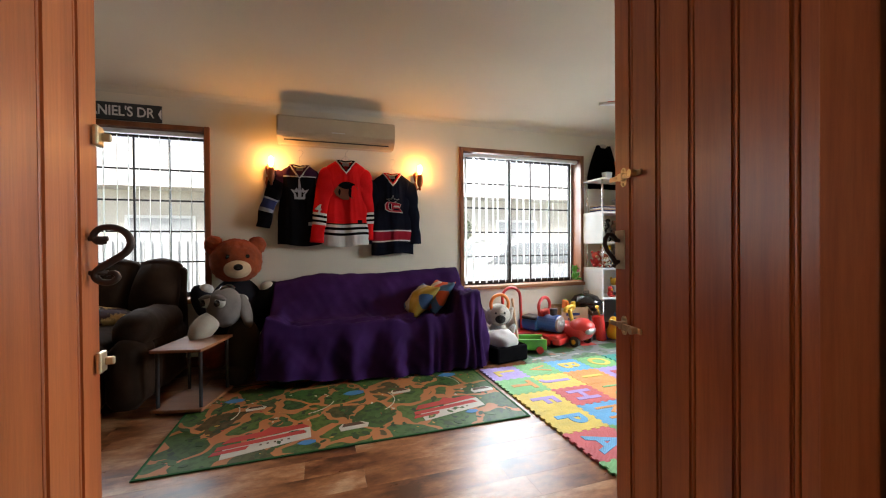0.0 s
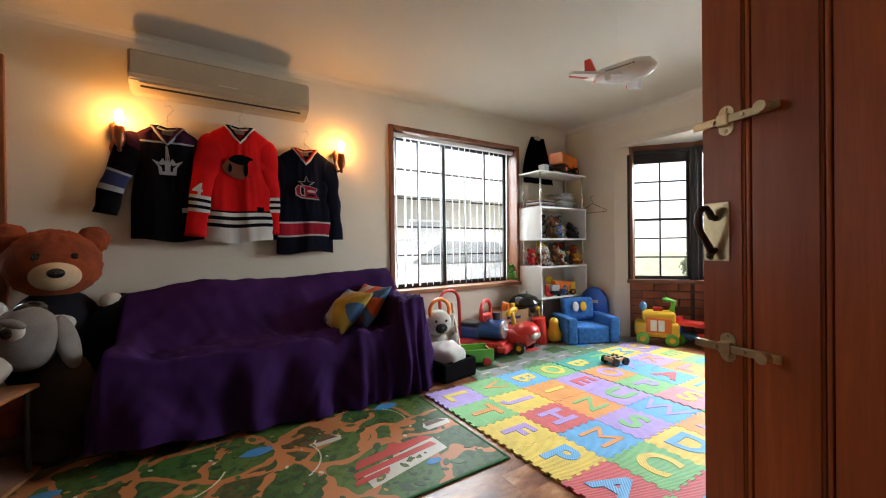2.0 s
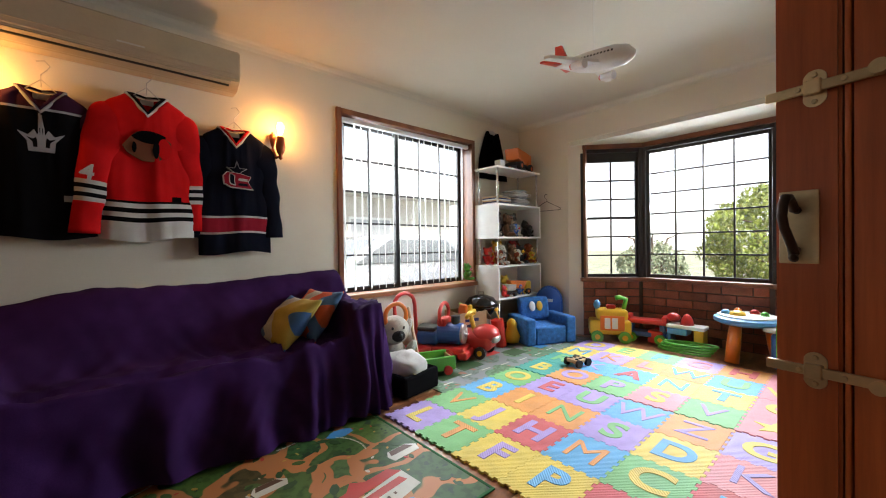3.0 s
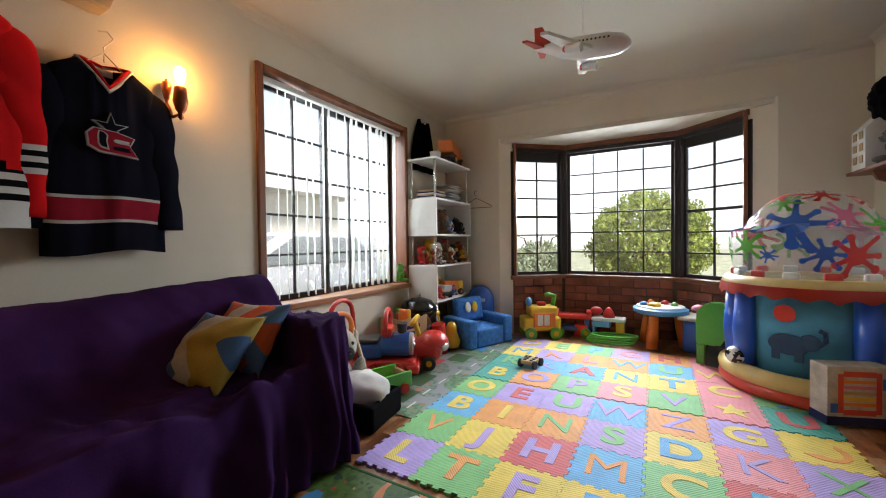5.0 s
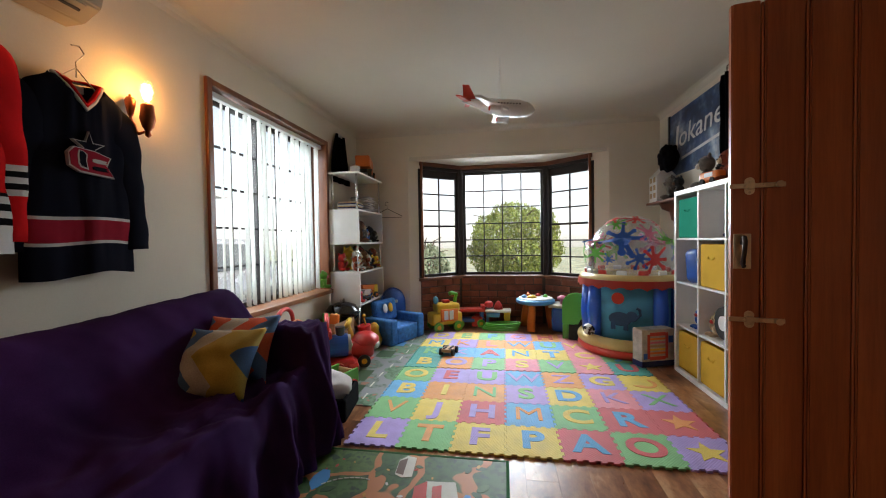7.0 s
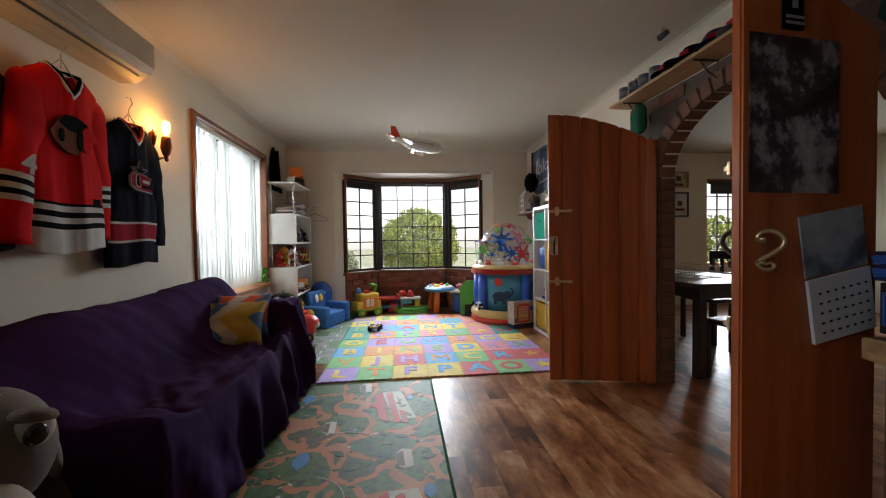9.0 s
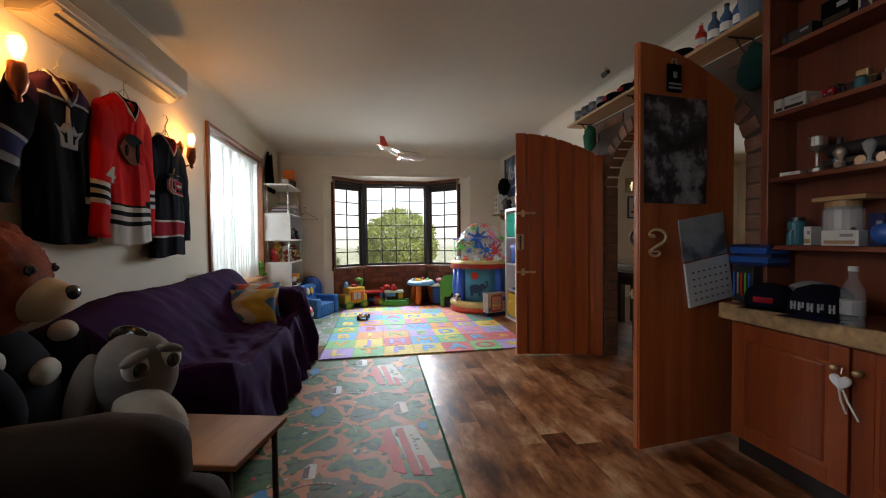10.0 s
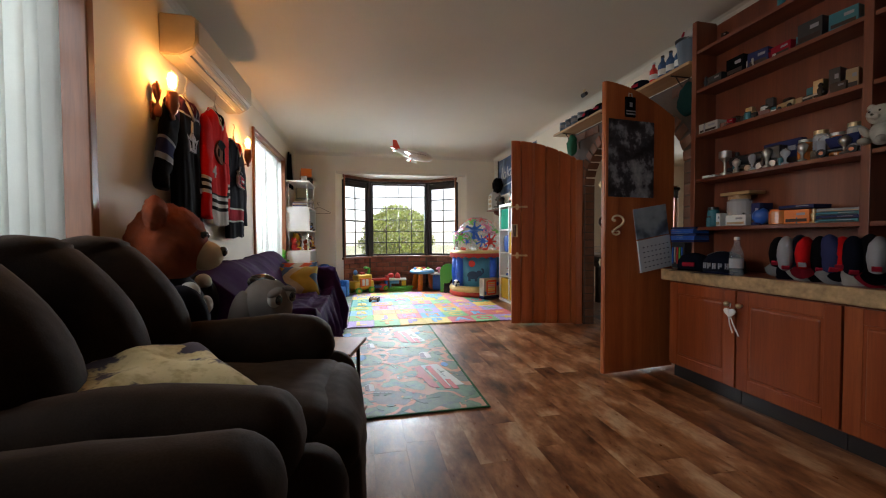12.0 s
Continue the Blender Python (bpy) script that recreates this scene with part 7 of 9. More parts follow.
# red push car
pc = thing("push_car", 4.22, 3.30, 0.006, -80, "red and blue toy push car with green wheels", "toy car")
bits(pc, "deck", BLUE, (-0.18, 0.18, -0.07, 0.07, 0.06, 0.11), (-0.17, -0.12, -0.06, 0.06, 0.11, 0.20), (0.12, 0.17, -0.06, 0.06, 0.11, 0.20), bev=0.012)
bits(pc, "seat", RED, (-0.19, 0.19, -0.085, 0.085, 0.19, 0.235), (-0.19, -0.14, -0.085, 0.085, 0.22, 0.275), (0.14, 0.19, -0.085, 0.085, 0.22, 0.275), bev=0.015)
wheels(pc, [(-0.13, -0.085, 0.05), (0.13, -0.085, 0.05), (-0.13, 0.085, 0.05), (0.13, 0.085, 0.05)], 0.05, 0.035, GRN, YEL)
# low toy bench with red bits
tb = thing("toy_workbench", 4.22, 2.94, 0.006, -90, "low toy workbench with red and blue pieces", "toy")
bits(tb, "top", TOYWHITE, (-0.16, 0.16, -0.08, 0.08, 0.19, 0.225), bev=0.01)
bits(tb, "panel", SKYB, (-0.15, 0.02, -0.085, 0.07, 0.13, 0.19), bev=0.01)
bits(tb, "leg", YEL, (0.07, 0.15, -0.07, 0.07, 0.0, 0.19), bev=0.01)
bits(tb, "leg", SKYB, (-0.15, -0.12, -0.07, 0.07, 0.0, 0.13), bev=0.008)
bm = bmesh.new()
lathe(bm, [(0.06, 0.225), (0.05, 0.27), (0.03, 0.31), (0.008, 0.33)], seg=14)
part("red_cone", bm, RED, tb, smooth=True)
bm = bmesh.new()
ball(bm, (-0.12, 0.02, 0.28), (0.06, 0.05, 0.045), 14, 10)
part("helmet", bm, RED, tb, smooth=True)
bits(tb, "bucket", RED, (-0.34, -0.20, -0.06, 0.06, 0.0, 0.13), bev=0.02)
bits(tb, "slide", RED, (-0.30, -0.02, 0.03, 0.08, 0.12, 0.15), bev=0.01)
for k in range(4):
    bm = bmesh.new()
    tube(bm, [(0.21 * math.cos(a), 0.09 * math.sin(a), 0) for a in [2 * math.pi * j / 24 for j in range(24)]], 0.011, 6, closed=True)
    o = part("hose_loop", bm, GRN, None, "coiled green toy hose lying on the mat", smooth=True, category="hose", group="toy hose")
    o.matrix_world = pose(4.03 + 0.01 * k, 2.92 - 0.015 * k, 0.024 + 0.02 * k, 0, 0, 86 + 5 * k)

# activity table
at = thing("activity_table", 4.18, 2.48, 0.006, 0, "toddler activity table with orange legs and bright top", "toy table")
bm = bmesh.new()
lathe(bm, [(0.20, 0.31), (0.235, 0.33), (0.235, 0.36), (0.21, 0.375)], seg=28)
top = part("tabletop", bm, SKYB, at)
bm = bmesh.new()
lathe(bm, [(0.205, 0.372), (0.205, 0.385), (0.19, 0.39)], seg=28)
part("play_surface", bm, TOYWHITE, top)
for k, (mt, px, py, r) in enumerate(((YEL, -0.08, 0.05, 0.06), (RED, 0.08, -0.04, 0.035), (GRN, 0.0, -0.12, 0.03), (SKYB, -0.05, 0.14, 0.035), (ORG, 0.1, 0.08, 0.03))):
    bm = bmesh.new()
    lathe(bm, [(r, 0.388), (r * 0.9, 0.41), (r * 0.4, 0.425)], (px, py, 0), 14)
    part("button", bm, mt, top, smooth=True)
for k in range(3):
    a = 2.094 * k + 0.7
    bm = bmesh.new()
    tube(bm, [(0.15 * math.cos(a), 0.15 * math.sin(a), 0.32), (0.18 * math.cos(a), 0.18 * math.sin(a), 0.16), (0.21 * math.cos(a), 0.21 * math.sin(a), 0.0)], [0.04, 0.05, 0.05], 12)
    part("leg", bm, ORG, at, smooth=True)
ft = thing("toy_table", 4.08, 2.15, 0.006, -20, "small blue toy table with a toy mushroom on top", "toy table")
bits(ft, "body", BLUE, (-0.13, 0.13, -0.13, 0.13, 0.0, 0.29), bev=0.04)
bits(ft, "top", PALEFUR, (-0.16, 0.16, -0.16, 0.16, 0.29, 0.325), bev=0.015)
bm = bmesh.new()
lathe(bm, [(0.02, 0.0), (0.022, 0.05), (0.06, 0.06), (0.055, 0.085), (0.02, 0.105)], seg=16)
o = part("toy_mushroom", bm, PINK, None, "pink toy mushroom on the little table", smooth=True, category="toy")
o.matrix_world = pose(4.05, 2.18, 0.332)
# green chair
gc = thing("kids_chair", 3.78, 2.05, 0.006, 75, "green plastic child chair with a smiling back", "child chair")
bm = bmesh.new()
pts = [(-0.15, 0.0)] + [(0.15 * -math.cos(math.pi * k / 12), 0.22 + 0.13 * math.sin(math.pi * k / 12)) for k in range(13)] + [(0.15, 0.0)]
prism(bm, pts, 0.035, Matrix.Translation((0, 0.12, 0.17)))
bmesh.ops.bevel(bm, geom=bm.edges[:], offset=0.008, segments=2, affect="EDGES")
part("backrest", bm, GRN, gc)
bm = bmesh.new()
tube(bm, [(-0.05, 0.115, 0.36), (-0.03, 0.115, 0.34), (0.0, 0.115, 0.333), (0.03, 0.115, 0.34), (0.05, 0.115, 0.36)], 0.005, 6)
ball(bm, (-0.04, 0.117, 0.42), (0.01, 0.005, 0.016), 8, 6)
ball(bm, (0.04, 0.117, 0.42), (0.01, 0.005, 0.016), 8, 6)
part("printed_smile", bm, BLACK, gc)
bits(gc, "seat", YEL, (-0.15, 0.15, -0.15, 0.13, 0.17, 0.20), bev=0.012)
bits(gc, "leg", GRN, (-0.15, -0.09, -0.15, -0.10, 0.0, 0.17), (0.09, 0.15, -0.15, -0.10, 0.0, 0.17), (-0.15, -0.09, 0.09, 0.14, 0.0, 0.17), (0.09, 0.15, 0.09, 0.14, 0.0, 0.17), bev=0.01)
bm = bmesh.new()
slab(bm, -0.09, 0.09, -0.012, 0.012, 0, 0.24, bevel=0.004)
o = part("toy_board", bm, GLOSSBLACK, None, "small black board leaning by the ball pit", category="toy")
o.matrix_world = pose(3.62, 2.09, 0.008, 8, 0, 60)

# little block car on the mat
lc = thing("toy_block_car", 2.99, 3.40, 0.0135, -10, "black and white toy block car on the foam mat", "toy car")
bits(lc, "body", PINE, (-0.075, 0.075, -0.055, 0.055, 0.03, 0.06), bev=0.006)
for px in (-0.045, 0.0, 0.045):
    for py in (-0.028, 0.028):
        bm = bmesh.new()
        rod(bm, (px, py, 0.06), (px, py, 0.068), 0.014)
        part("stud", bm, BLACK, lc)
wheels(lc, [(-0.055, -0.06, 0.032), (0.055, -0.06, 0.032), (-0.055, 0.06, 0.032), (0.055, 0.06, 0.032)], 0.032, 0.024, TYRE)

# ---------- inflatable ball pit ----------
VINYLB = surf("blue_vinyl", (0.02, 0.11, 0.58), 0.3, var=0.08, coat=0.4, bump=0.03)
VINYLR = surf("red_vinyl", (0.55, 0.04, 0.02), 0.35, var=0.08, coat=0.3, bump=0.03)
VINYLY = surf("yellow_vinyl", (0.62, 0.45, 0.16), 0.4, var=0.08, coat=0.3, bump=0.03)
NETB = surf("blue_mesh_fabric", (0.07, 0.30, 0.46), 0.7, var=0.15, fine=160, bump=0.3)
DOME = clear("clear_vinyl_dome", (0.75, 0.78, 0.80), 0.06, alpha=0.24)
bpit = thing("inflatable_ball_pit", 3.40, 1.625, 0.006, 0, "inflatable circus ball pit with clear paint-splat dome", "ball pit")


def ring_tube(r, z, rad, mat, name, label=""):
    bm = bmesh.new()
    tube(bm, [(r * math.cos(a), r * math.sin(a), z) for a in [2 * math.pi * k / 40 for k in range(40)]], rad, 12, closed=True)
    return part(name, bm, mat, bpit, label, smooth=True)


ring_tube(0.44, 0.05, 0.05, VINYLR, "lower_ring")
ring_tube(0.435, 0.125, 0.058, VINYLY, "upper_ring")
bm = bmesh.new()
lathe(bm, [(0.36, 0.13), (0.37, 0.68), (0.36, 0.68), (0.35, 0.13)], seg=36)
wallp = part("mesh_wall", bm, NETB, bpit, smooth=True)
for a in (1.62, 1.98, 3.55, 4.3, 5.1, 5.9, 0.4, 1.0):
    bm = bmesh.new()
    tube(bm, [(0.39 * math.cos(a), 0.39 * math.sin(a), 0.15), (0.40 * math.cos(a), 0.40 * math.sin(a), 0.4), (0.39 * math.cos(a), 0.39 * math.sin(a), 0.67)], [0.058, 0.066, 0.058], 14)
    part("column", bm, VINYLB, bpit, "inflated blue column", smooth=True)
ring_tube(0.42, 0.72, 0.05, VINYLY, "rim")
bm = bmesh.new()
nn = 96
up, lo = [], []
for k in range(nn):
    a = 2 * math.pi * k / nn
    up.append(bm.verts.new((0.475 * math.cos(a), 0.475 * math.sin(a), 0.72)))
    lo.append(bm.verts.new((0.485 * math.cos(a), 0.485 * math.sin(a), 0.635 + 0.028 * abs(math.sin(a * 11)))))
for k in range(nn):
    bm.faces.new((up[k], up[(k + 1) % nn], lo[(k + 1) % nn], lo[k]))
bmesh.ops.solidify(bm, geom=bm.faces[:], thickness=0.006)
part("scalloped_valance", bm, VINYLR, bpit, "red scalloped valance")
for k in range(14):
    a = 2 * math.pi * k / 14
    bm = bmesh.new()
    box(bm, (0.40 * math.cos(a), 0.40 * math.sin(a), 0.785), (0.03, 0.085, 0.05), 0.012, Matrix.Rotation(a, 4, "Z"))
    part("rim_block", bm, VINYLR if k % 2 else TOYWHITE, bpit)
bm = bmesh.new()
prof = [(0.405 * math.cos(u) ** 0.9 if u < 1.55 else 0.01, 0.79 + 0.54 * math.sin(u)) for u in [1.56 * k / 14 for k in range(15)]]
prof = [(0.40, 0.76)] + [(0.405 + 0.03 * math.sin(2 * u) if r > 0.35 else r, z) for (r, z), u in zip(prof, [1.56 * k / 14 for k in range(15)])]
lathe(bm, prof, seg=40)
dome = part("dome", bm, DOME, bpit, "clear vinyl dome", smooth=True)
dome.visible_shadow = False
rnd = random.Random(12)


def splat(az, el, s, mat):
    """A paint splat printed on the dome: a round heart with club-ended arms and stray drops."""
    def shell(px, py):
        aa, ee = az + px / (0.40 * max(0.35, math.cos(el))), el + py / 0.47
        rr = 0.405 * math.cos(max(0.0, ee)) ** 0.9 if ee > 0.9 else 0.405 * math.cos(ee) ** 0.9
        rr = 0.405 + 0.03 * math.sin(2 * ee) if rr > 0.35 else rr
        return Vector((rr * 1.008 * math.cos(aa), rr * 1.008 * math.sin(aa), 0.792 + 0.543 * math.sin(ee)))
    bm = bmesh.new()
    def blob(cx, cy, r, k0=12):
        c = bm.verts.new(shell(cx, cy))
        vs = [bm.verts.new(shell(cx + r * math.cos(2 * math.pi * k / k0), cy + r * math.sin(2 * math.pi * k / k0))) for k in range(k0)]
        for k in range(k0):
            bm.faces.new((vs[k], vs[(k + 1) % k0], c))
    blob(0, 0, s * 0.40)
    na = 7
    for k in range(na):
        a = 2 * math.pi * k / na + rnd.uniform(-0.3, 0.3)
        ln, tip = s * rnd.uniform(0.75, 1.15), s * rnd.uniform(0.10, 0.19)
        prev = None
        for q in range(6):
            u = 0.25 + 0.75 * q / 5
            wd = s * (0.15 - 0.09 * u) + tip * max(0, u - 0.65)
            px, py = ln * u * math.cos(a), ln * u * math.sin(a)
            pair = [bm.verts.new(shell(px - wd * math.sin(a), py + wd * math.cos(a))), bm.verts.new(shell(px + wd * math.sin(a), py - wd * math.cos(a)))]
            if prev:
                bm.faces.new((prev[0], prev[1], pair[1], pair[0]))
            prev = pair
        blob(ln * math.cos(a), ln * math.sin(a), tip, 10)
    part("splat", bm, mat, dome)


for az, el, s, mt in ((2.70, 0.62, 0.165, BLUE), (2.10, 0.33, 0.10, GRN), (1.85, 0.62, 0.075, PINK), (3.35, 0.22, 0.12, RED), (2.35, 1.00, 0.08, GRN), (3.40, 0.72, 0.10, PINK), (1.45, 0.3, 0.10, GRN), (2.0, 1.18, 0.09, RED), (2.42, 0.22, 0.05, BLUE),
                      (3.05, 0.25, 0.09, BLUE), (1.2, 0.7, 0.10, BLUE), (0.5, 0.5, 0.12, RED), (3.9, 0.55, 0.12, GRN), (4.6, 0.4, 0.12, BLUE), (5.4, 0.5, 0.12, PINK), (0.0, 0.35, 0.10, GRN), (3.2, 1.15, 0.08, RED), (4.4, 1.0, 0.1, RED)):
    splat(az, el, s, mt)
bm = bmesh.new()
rod(bm, (0, 0, 0), (0, 0, 0.004), 0.055, seg=24)
e = part("red_badge", bm, VINYLR, wallp)
e.matrix_basis = pose(-0.373 * math.cos(0.55), 0.373 * math.sin(0.55), 0.55, 0, -90, -31.5)
bm = bmesh.new()
ball(bm, (0, 0, 0), (0.10, 0.006, 0.065), 16, 10)
ball(bm, (0.10, 0, 0.03), (0.05, 0.006, 0.05), 12, 8)
tube(bm, [(0.14, 0, 0.02), (0.17, 0, 0.05), (0.165, 0, 0.10), (0.14, 0, 0.11)], 0.014, 6)
for lx in (-0.06, 0.05):
    slab(bm, lx - 0.02, lx + 0.02, -0.005, 0.005, -0.10, -0.03)
e = part("printed_animal", bm, surf("print_navy", (0.02, 0.06, 0.13), 0.7), wallp, "dark printed animal shape")
e.matrix_basis = pose(-0.376 * math.cos(0.50), 0.376 * math.sin(0.50), 0.36, 0, 0, -119)
# soft ball inside the opening
bm = bmesh.new()
bmesh.ops.create_icosphere(bm, subdivisions=3, radius=0.06)
rr = random.Random(2)
for f in bm.faces:
    f.material_index = 1 if noise.noise(f.calc_center_median() * 28) > 0.18 else 0
o = part("toy_ball", bm, [TOYWHITE, GLOSSBLACK], None, "small black and white football in the ball pit", smooth=True, category="ball")
o.matrix_world = pose(3.23, 2.04, 0.228)

# boxed toy in front of the pit
bx = thing("toy_box", 2.88, 1.59, 0.0135, 20, "white cardboard toy box printed with a red abacus", "box")
bits(bx, "carton", surf("printed_carton", (0.46, 0.40, 0.34), 0.55, var=0.25, scale=14), (-0.06, 0.06, -0.155, 0.155, 0, 0.32), bev=0.003)
bits(bx, "blue_base", JBLUE, (-0.0615, 0.0615, -0.157, 0.157, 0.002, 0.05), bev=0.002)
bits(bx, "print_red", VINYLR, (-0.0625, -0.0595, 0.08, 0.105, 0.07, 0.28), (-0.0625, -0.0595, -0.095, -0.07, 0.07, 0.29), (-0.0625, -0.0595, -0.07, 0.08, 0.265, 0.295), (-0.0625, -0.0595, -0.07, 0.08, 0.06, 0.09), bev=0.001)
for k in range(5):
    bits(bx, "print_bar", (ORG, YEL, CARD, PINK, ORG)[k], (-0.0622, -0.0598, -0.068, 0.078, 0.11 + 0.03 * k, 0.128 + 0.03 * k), bev=0.001)
bits(bx, "print_logo", BLUE, (-0.0622, -0.0598, -0.145, -0.10, 0.20, 0.26), (-0.0622, -0.0598, 0.10, 0.14, 0.07, 0.12), bev=0.001)

# ---------- cube shelf contents ----------
def at_cell(c, r, dx, back):
    x, y, z = cell_at(c, r)
    return x + dx, y - back, z


x, y, z = at_cell(0, 2, 0.02, 0.13)
bm = bmesh.new()
slab(bm, -0.09, 0.09, -0.08, 0.09, 0, 0.27, bevel=0.05, seg=4)
o = part("school_bag", bm, BLUE, None, "blue child bag stuffed in the cube shelf", smooth=True, category="bag")
o.matrix_world = pose(x, y, z, 0, 6, 10)
for c, r, dx, bk, h, cols, lb in ((0, 1, -0.03, 0.10, 0.17, (BLUE, RED), "small blue and red toy figure in the cube shelf"), (1, 1, 0.08, 0.09, 0.17, (CREAMFUR, RED), "small bear toy in the cube shelf"),
                                  (2, 2, 0.02, 0.10, 0.16, (GRN, GRN), "small green toy in the cube shelf"), (1, 3, -0.08, 0.12, 0.16, (JBLUE, RED), "dark blue toy figure in the cube shelf"), (3, 2, 0.02, 0.10, 0.2, (BROWNFUR, CREAMFUR), "brown soft toy in the cube shelf")):
    x, y, z = at_cell(c, r, dx, bk)
    plush(x, y, z, h, cols, 180, lb)
x, y, z = at_cell(1, 1, -0.05, 0.10)
# toy wheel standing on its tread: black tyre around a white hub
tw = thing("black_toy_wheel", x, y, z, 0, "black ridged toy wheel standing in the cube shelf", "toy")
bm = bmesh.new()
lathe(bm, [(0.05, -0.04), (0.11, -0.045), (0.125, 0), (0.11, 0.045), (0.05, 0.04)], (0, 0, 0.125), 24, Matrix.Rotation(radians(90), 4, "X"))
part("tyre", bm, TYRE, tw)
bm = bmesh.new()
rod(bm, (0, -0.05, 0.125), (0, 0.05, 0.125), 0.05, seg=16)
part("hub", bm, TOYWHITE, tw)
x, y, z = at_cell(2, 1, 0.02, 0.06)
br = thing("toy_robot", x, y, z, 0, "white and blue plastic toy robot in the cube shelf", "toy")
bits(br, "body", TOYWHITE, (-0.06, 0.06, -0.05, 0.05, 0.0, 0.13), bev=0.025)
bits(br, "head", SKYB, (-0.045, 0.045, -0.04, 0.04, 0.13, 0.21), bev=0.03)
bm = bmesh.new()
ball(bm, (0.07, 0.03, 0.16), 0.035, 12, 8)
ball(bm, (-0.07, 0.03, 0.16), 0.03, 12, 8)
part("ear", bm, BLUE, br, smooth=True)
# things on top of the cube shelf
plush(2.30, 1.30, CT, 0.24, (FUR, CREAMFUR), 170, "orange-brown soft toy on top of the cube shelf")
plush(2.02, 1.30, CT, 0.24, (PALEFUR, PALEFUR), 190, "white soft toy on top of the cube shelf")
plush(2.62, 1.28, CT, 0.27, (GREYFUR, PALEFUR), 160, "grey soft toy on top of the cube shelf")
plush(2.47, 1.24, CT, 0.20, (BLACKFUR, BLACKFUR), 180, "black soft toy on top of the cube shelf")
plush(1.70, 1.28, CT, 0.26, (BROWNFUR, CREAMFUR), 180, "brown soft toy on top of the cube shelf")
tv = thing("toy_van", 2.36, 1.38, CT, 10, "orange toy van with a white window on the cube shelf", "toy van")
bits(tv, "body", ORG, (-0.09, 0.09, -0.04, 0.04, 0.02, 0.09), bev=0.015)
bits(tv, "window", TOYWHITE, (-0.05, 0.03, 0.035, 0.043, 0.05, 0.08), bev=0.003)
wheels(tv, [(-0.05, -0.04, 0.022), (0.05, -0.04, 0.022), (-0.05, 0.04, 0.022), (0.05, 0.04, 0.022)], 0.022, 0.015, TYRE)

# red wall shelf near the bay with a toy house and black wig
ws = thing("corner_wall_shelf", 3.45, SY, 1.46, 0, "dark red wall shelf with a scrolled bracket", "shelf")
bits(ws, "board", MERANTI, (-0.42, 0.36, 0.002, 0.20, 0, 0.022), bev=0.003)
bm = bmesh.new()
prism(bm, [(0.005, -0.2), (0.005, 0.0), (0.16, 0.0), (0.13, -0.06), (0.06, -0.09), (0.04, -0.17)], 0.03, Matrix(((0, 1, 0, 0.10), (1, 0, 0, 0), (0, 0, 1, 0), (0, 0, 0, 1))))
part("bracket", bm, MERANTI, ws)
th = thing("toy_house", 3.64, 1.225, 1.483, 90, "white wooden toy house standing on the wall shelf", "toy house")
bm = bmesh.new()
prism(bm, [(-0.09, 0), (0.09, 0), (0.09, 0.26), (0.0, 0.36), (-0.09, 0.26)], 0.20, Matrix.Translation((0, -0.10, 0)))
part("house_body", bm, TOYWHITE, th)
for k in range(3):
    bits(th, "little_window", CARD, (0.089, 0.094, -0.07, -0.02, 0.04 + 0.08 * k, 0.09 + 0.08 * k), (0.089, 0.094, 0.02, 0.07, 0.04 + 0.08 * k, 0.09 + 0.08 * k), bev=0.001)
plush(3.40, 1.22, 1.483, 0.24, (GREYFUR, GREYFUR), 150, "dark grey soft toy on the wall shelf")
plush(3.20, 1.24, 1.483, 0.20, (BLACKFUR, BROWNFUR), 170, "small black soft toy on the wall shelf")
bm = bmesh.new()
ball(bm, (0, 0, 0), (0.12, 0.10, 0.15), 44, 32)
for v in bm.verts:
    v.co += v.co.normalized() * 0.035 * noise.noise(v.co * 22)
o = part("black_wig", bm, JBLACK, None, "shaggy black wig hung on the wall by the poster", smooth=True, category="wig")
o.matrix_world = pose(3.46, SY + 0.12, 1.90) @ Matrix.Scale(0.85, 4)

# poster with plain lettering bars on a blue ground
m, nt, b = nodes_of("poster_print")
v = coords(nt)
n1, n2 = tex_noise(nt, 3.2, 5, v, 0.6), tex_noise(nt, 9, 5, v)
c1 = ramp(nt, n1.outputs[0], [(0.35, (0.01, 0.02, 0.06)), (0.5, (0.03, 0.08, 0.22)), (0.62, (0.25, 0.35, 0.5)), (0.7, (0.6, 0.65, 0.7))])
nt.links.new(mix(nt, ramp(nt, n2.outputs[0], [(0.4, (0.4, 0.4, 0.4)), (0.7, (1, 1, 1))]), (0.012, 0.02, 0.045), c1), b.inputs["Base Color"])
b.inputs["Roughness"].default_value = 0.35
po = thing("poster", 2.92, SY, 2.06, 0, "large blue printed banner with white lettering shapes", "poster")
bm = bmesh.new()
slab(bm, -0.76, 0.76, 0.004, 0.012, -0.32, 0.30)
part("sheet", bm, m, po)
bm = bmesh.new()
slab(bm, 0.755, 0.79, 0.002, 0.024, -0.32, 0.31, bevel=0.003)
part("frame", bm, BLACK, po)
word = text_mesh("lettering", "okane", 0.27, 0.003)
span = max(v.co.x for v in word.vertices) - min(v.co.x for v in word.vertices)
word.transform(Matrix(((0.76 / span, 0.16, 0, 0), (0.07, 1, 0, 0), (0, 0, 1, 0), (0, 0, 0, 1))))
word.materials.append(SIGNWHITE)
letters_ob = new("lettering", word)
letters_ob.parent = po
letters_ob.matrix_basis = Matrix.Translation((0.16, 0.0145, 0.045)) @ Matrix.Rotation(math.pi, 4, "Z") @ Matrix.Rotation(radians(90), 4, "X")
bm = bmesh.new()
prism(bm, [(0.60, -0.18), (0.64, -0.18), (0.60, 0.16), (0.55, 0.16)], 0.003, Matrix.Translation((0, 0.0125, 0)))
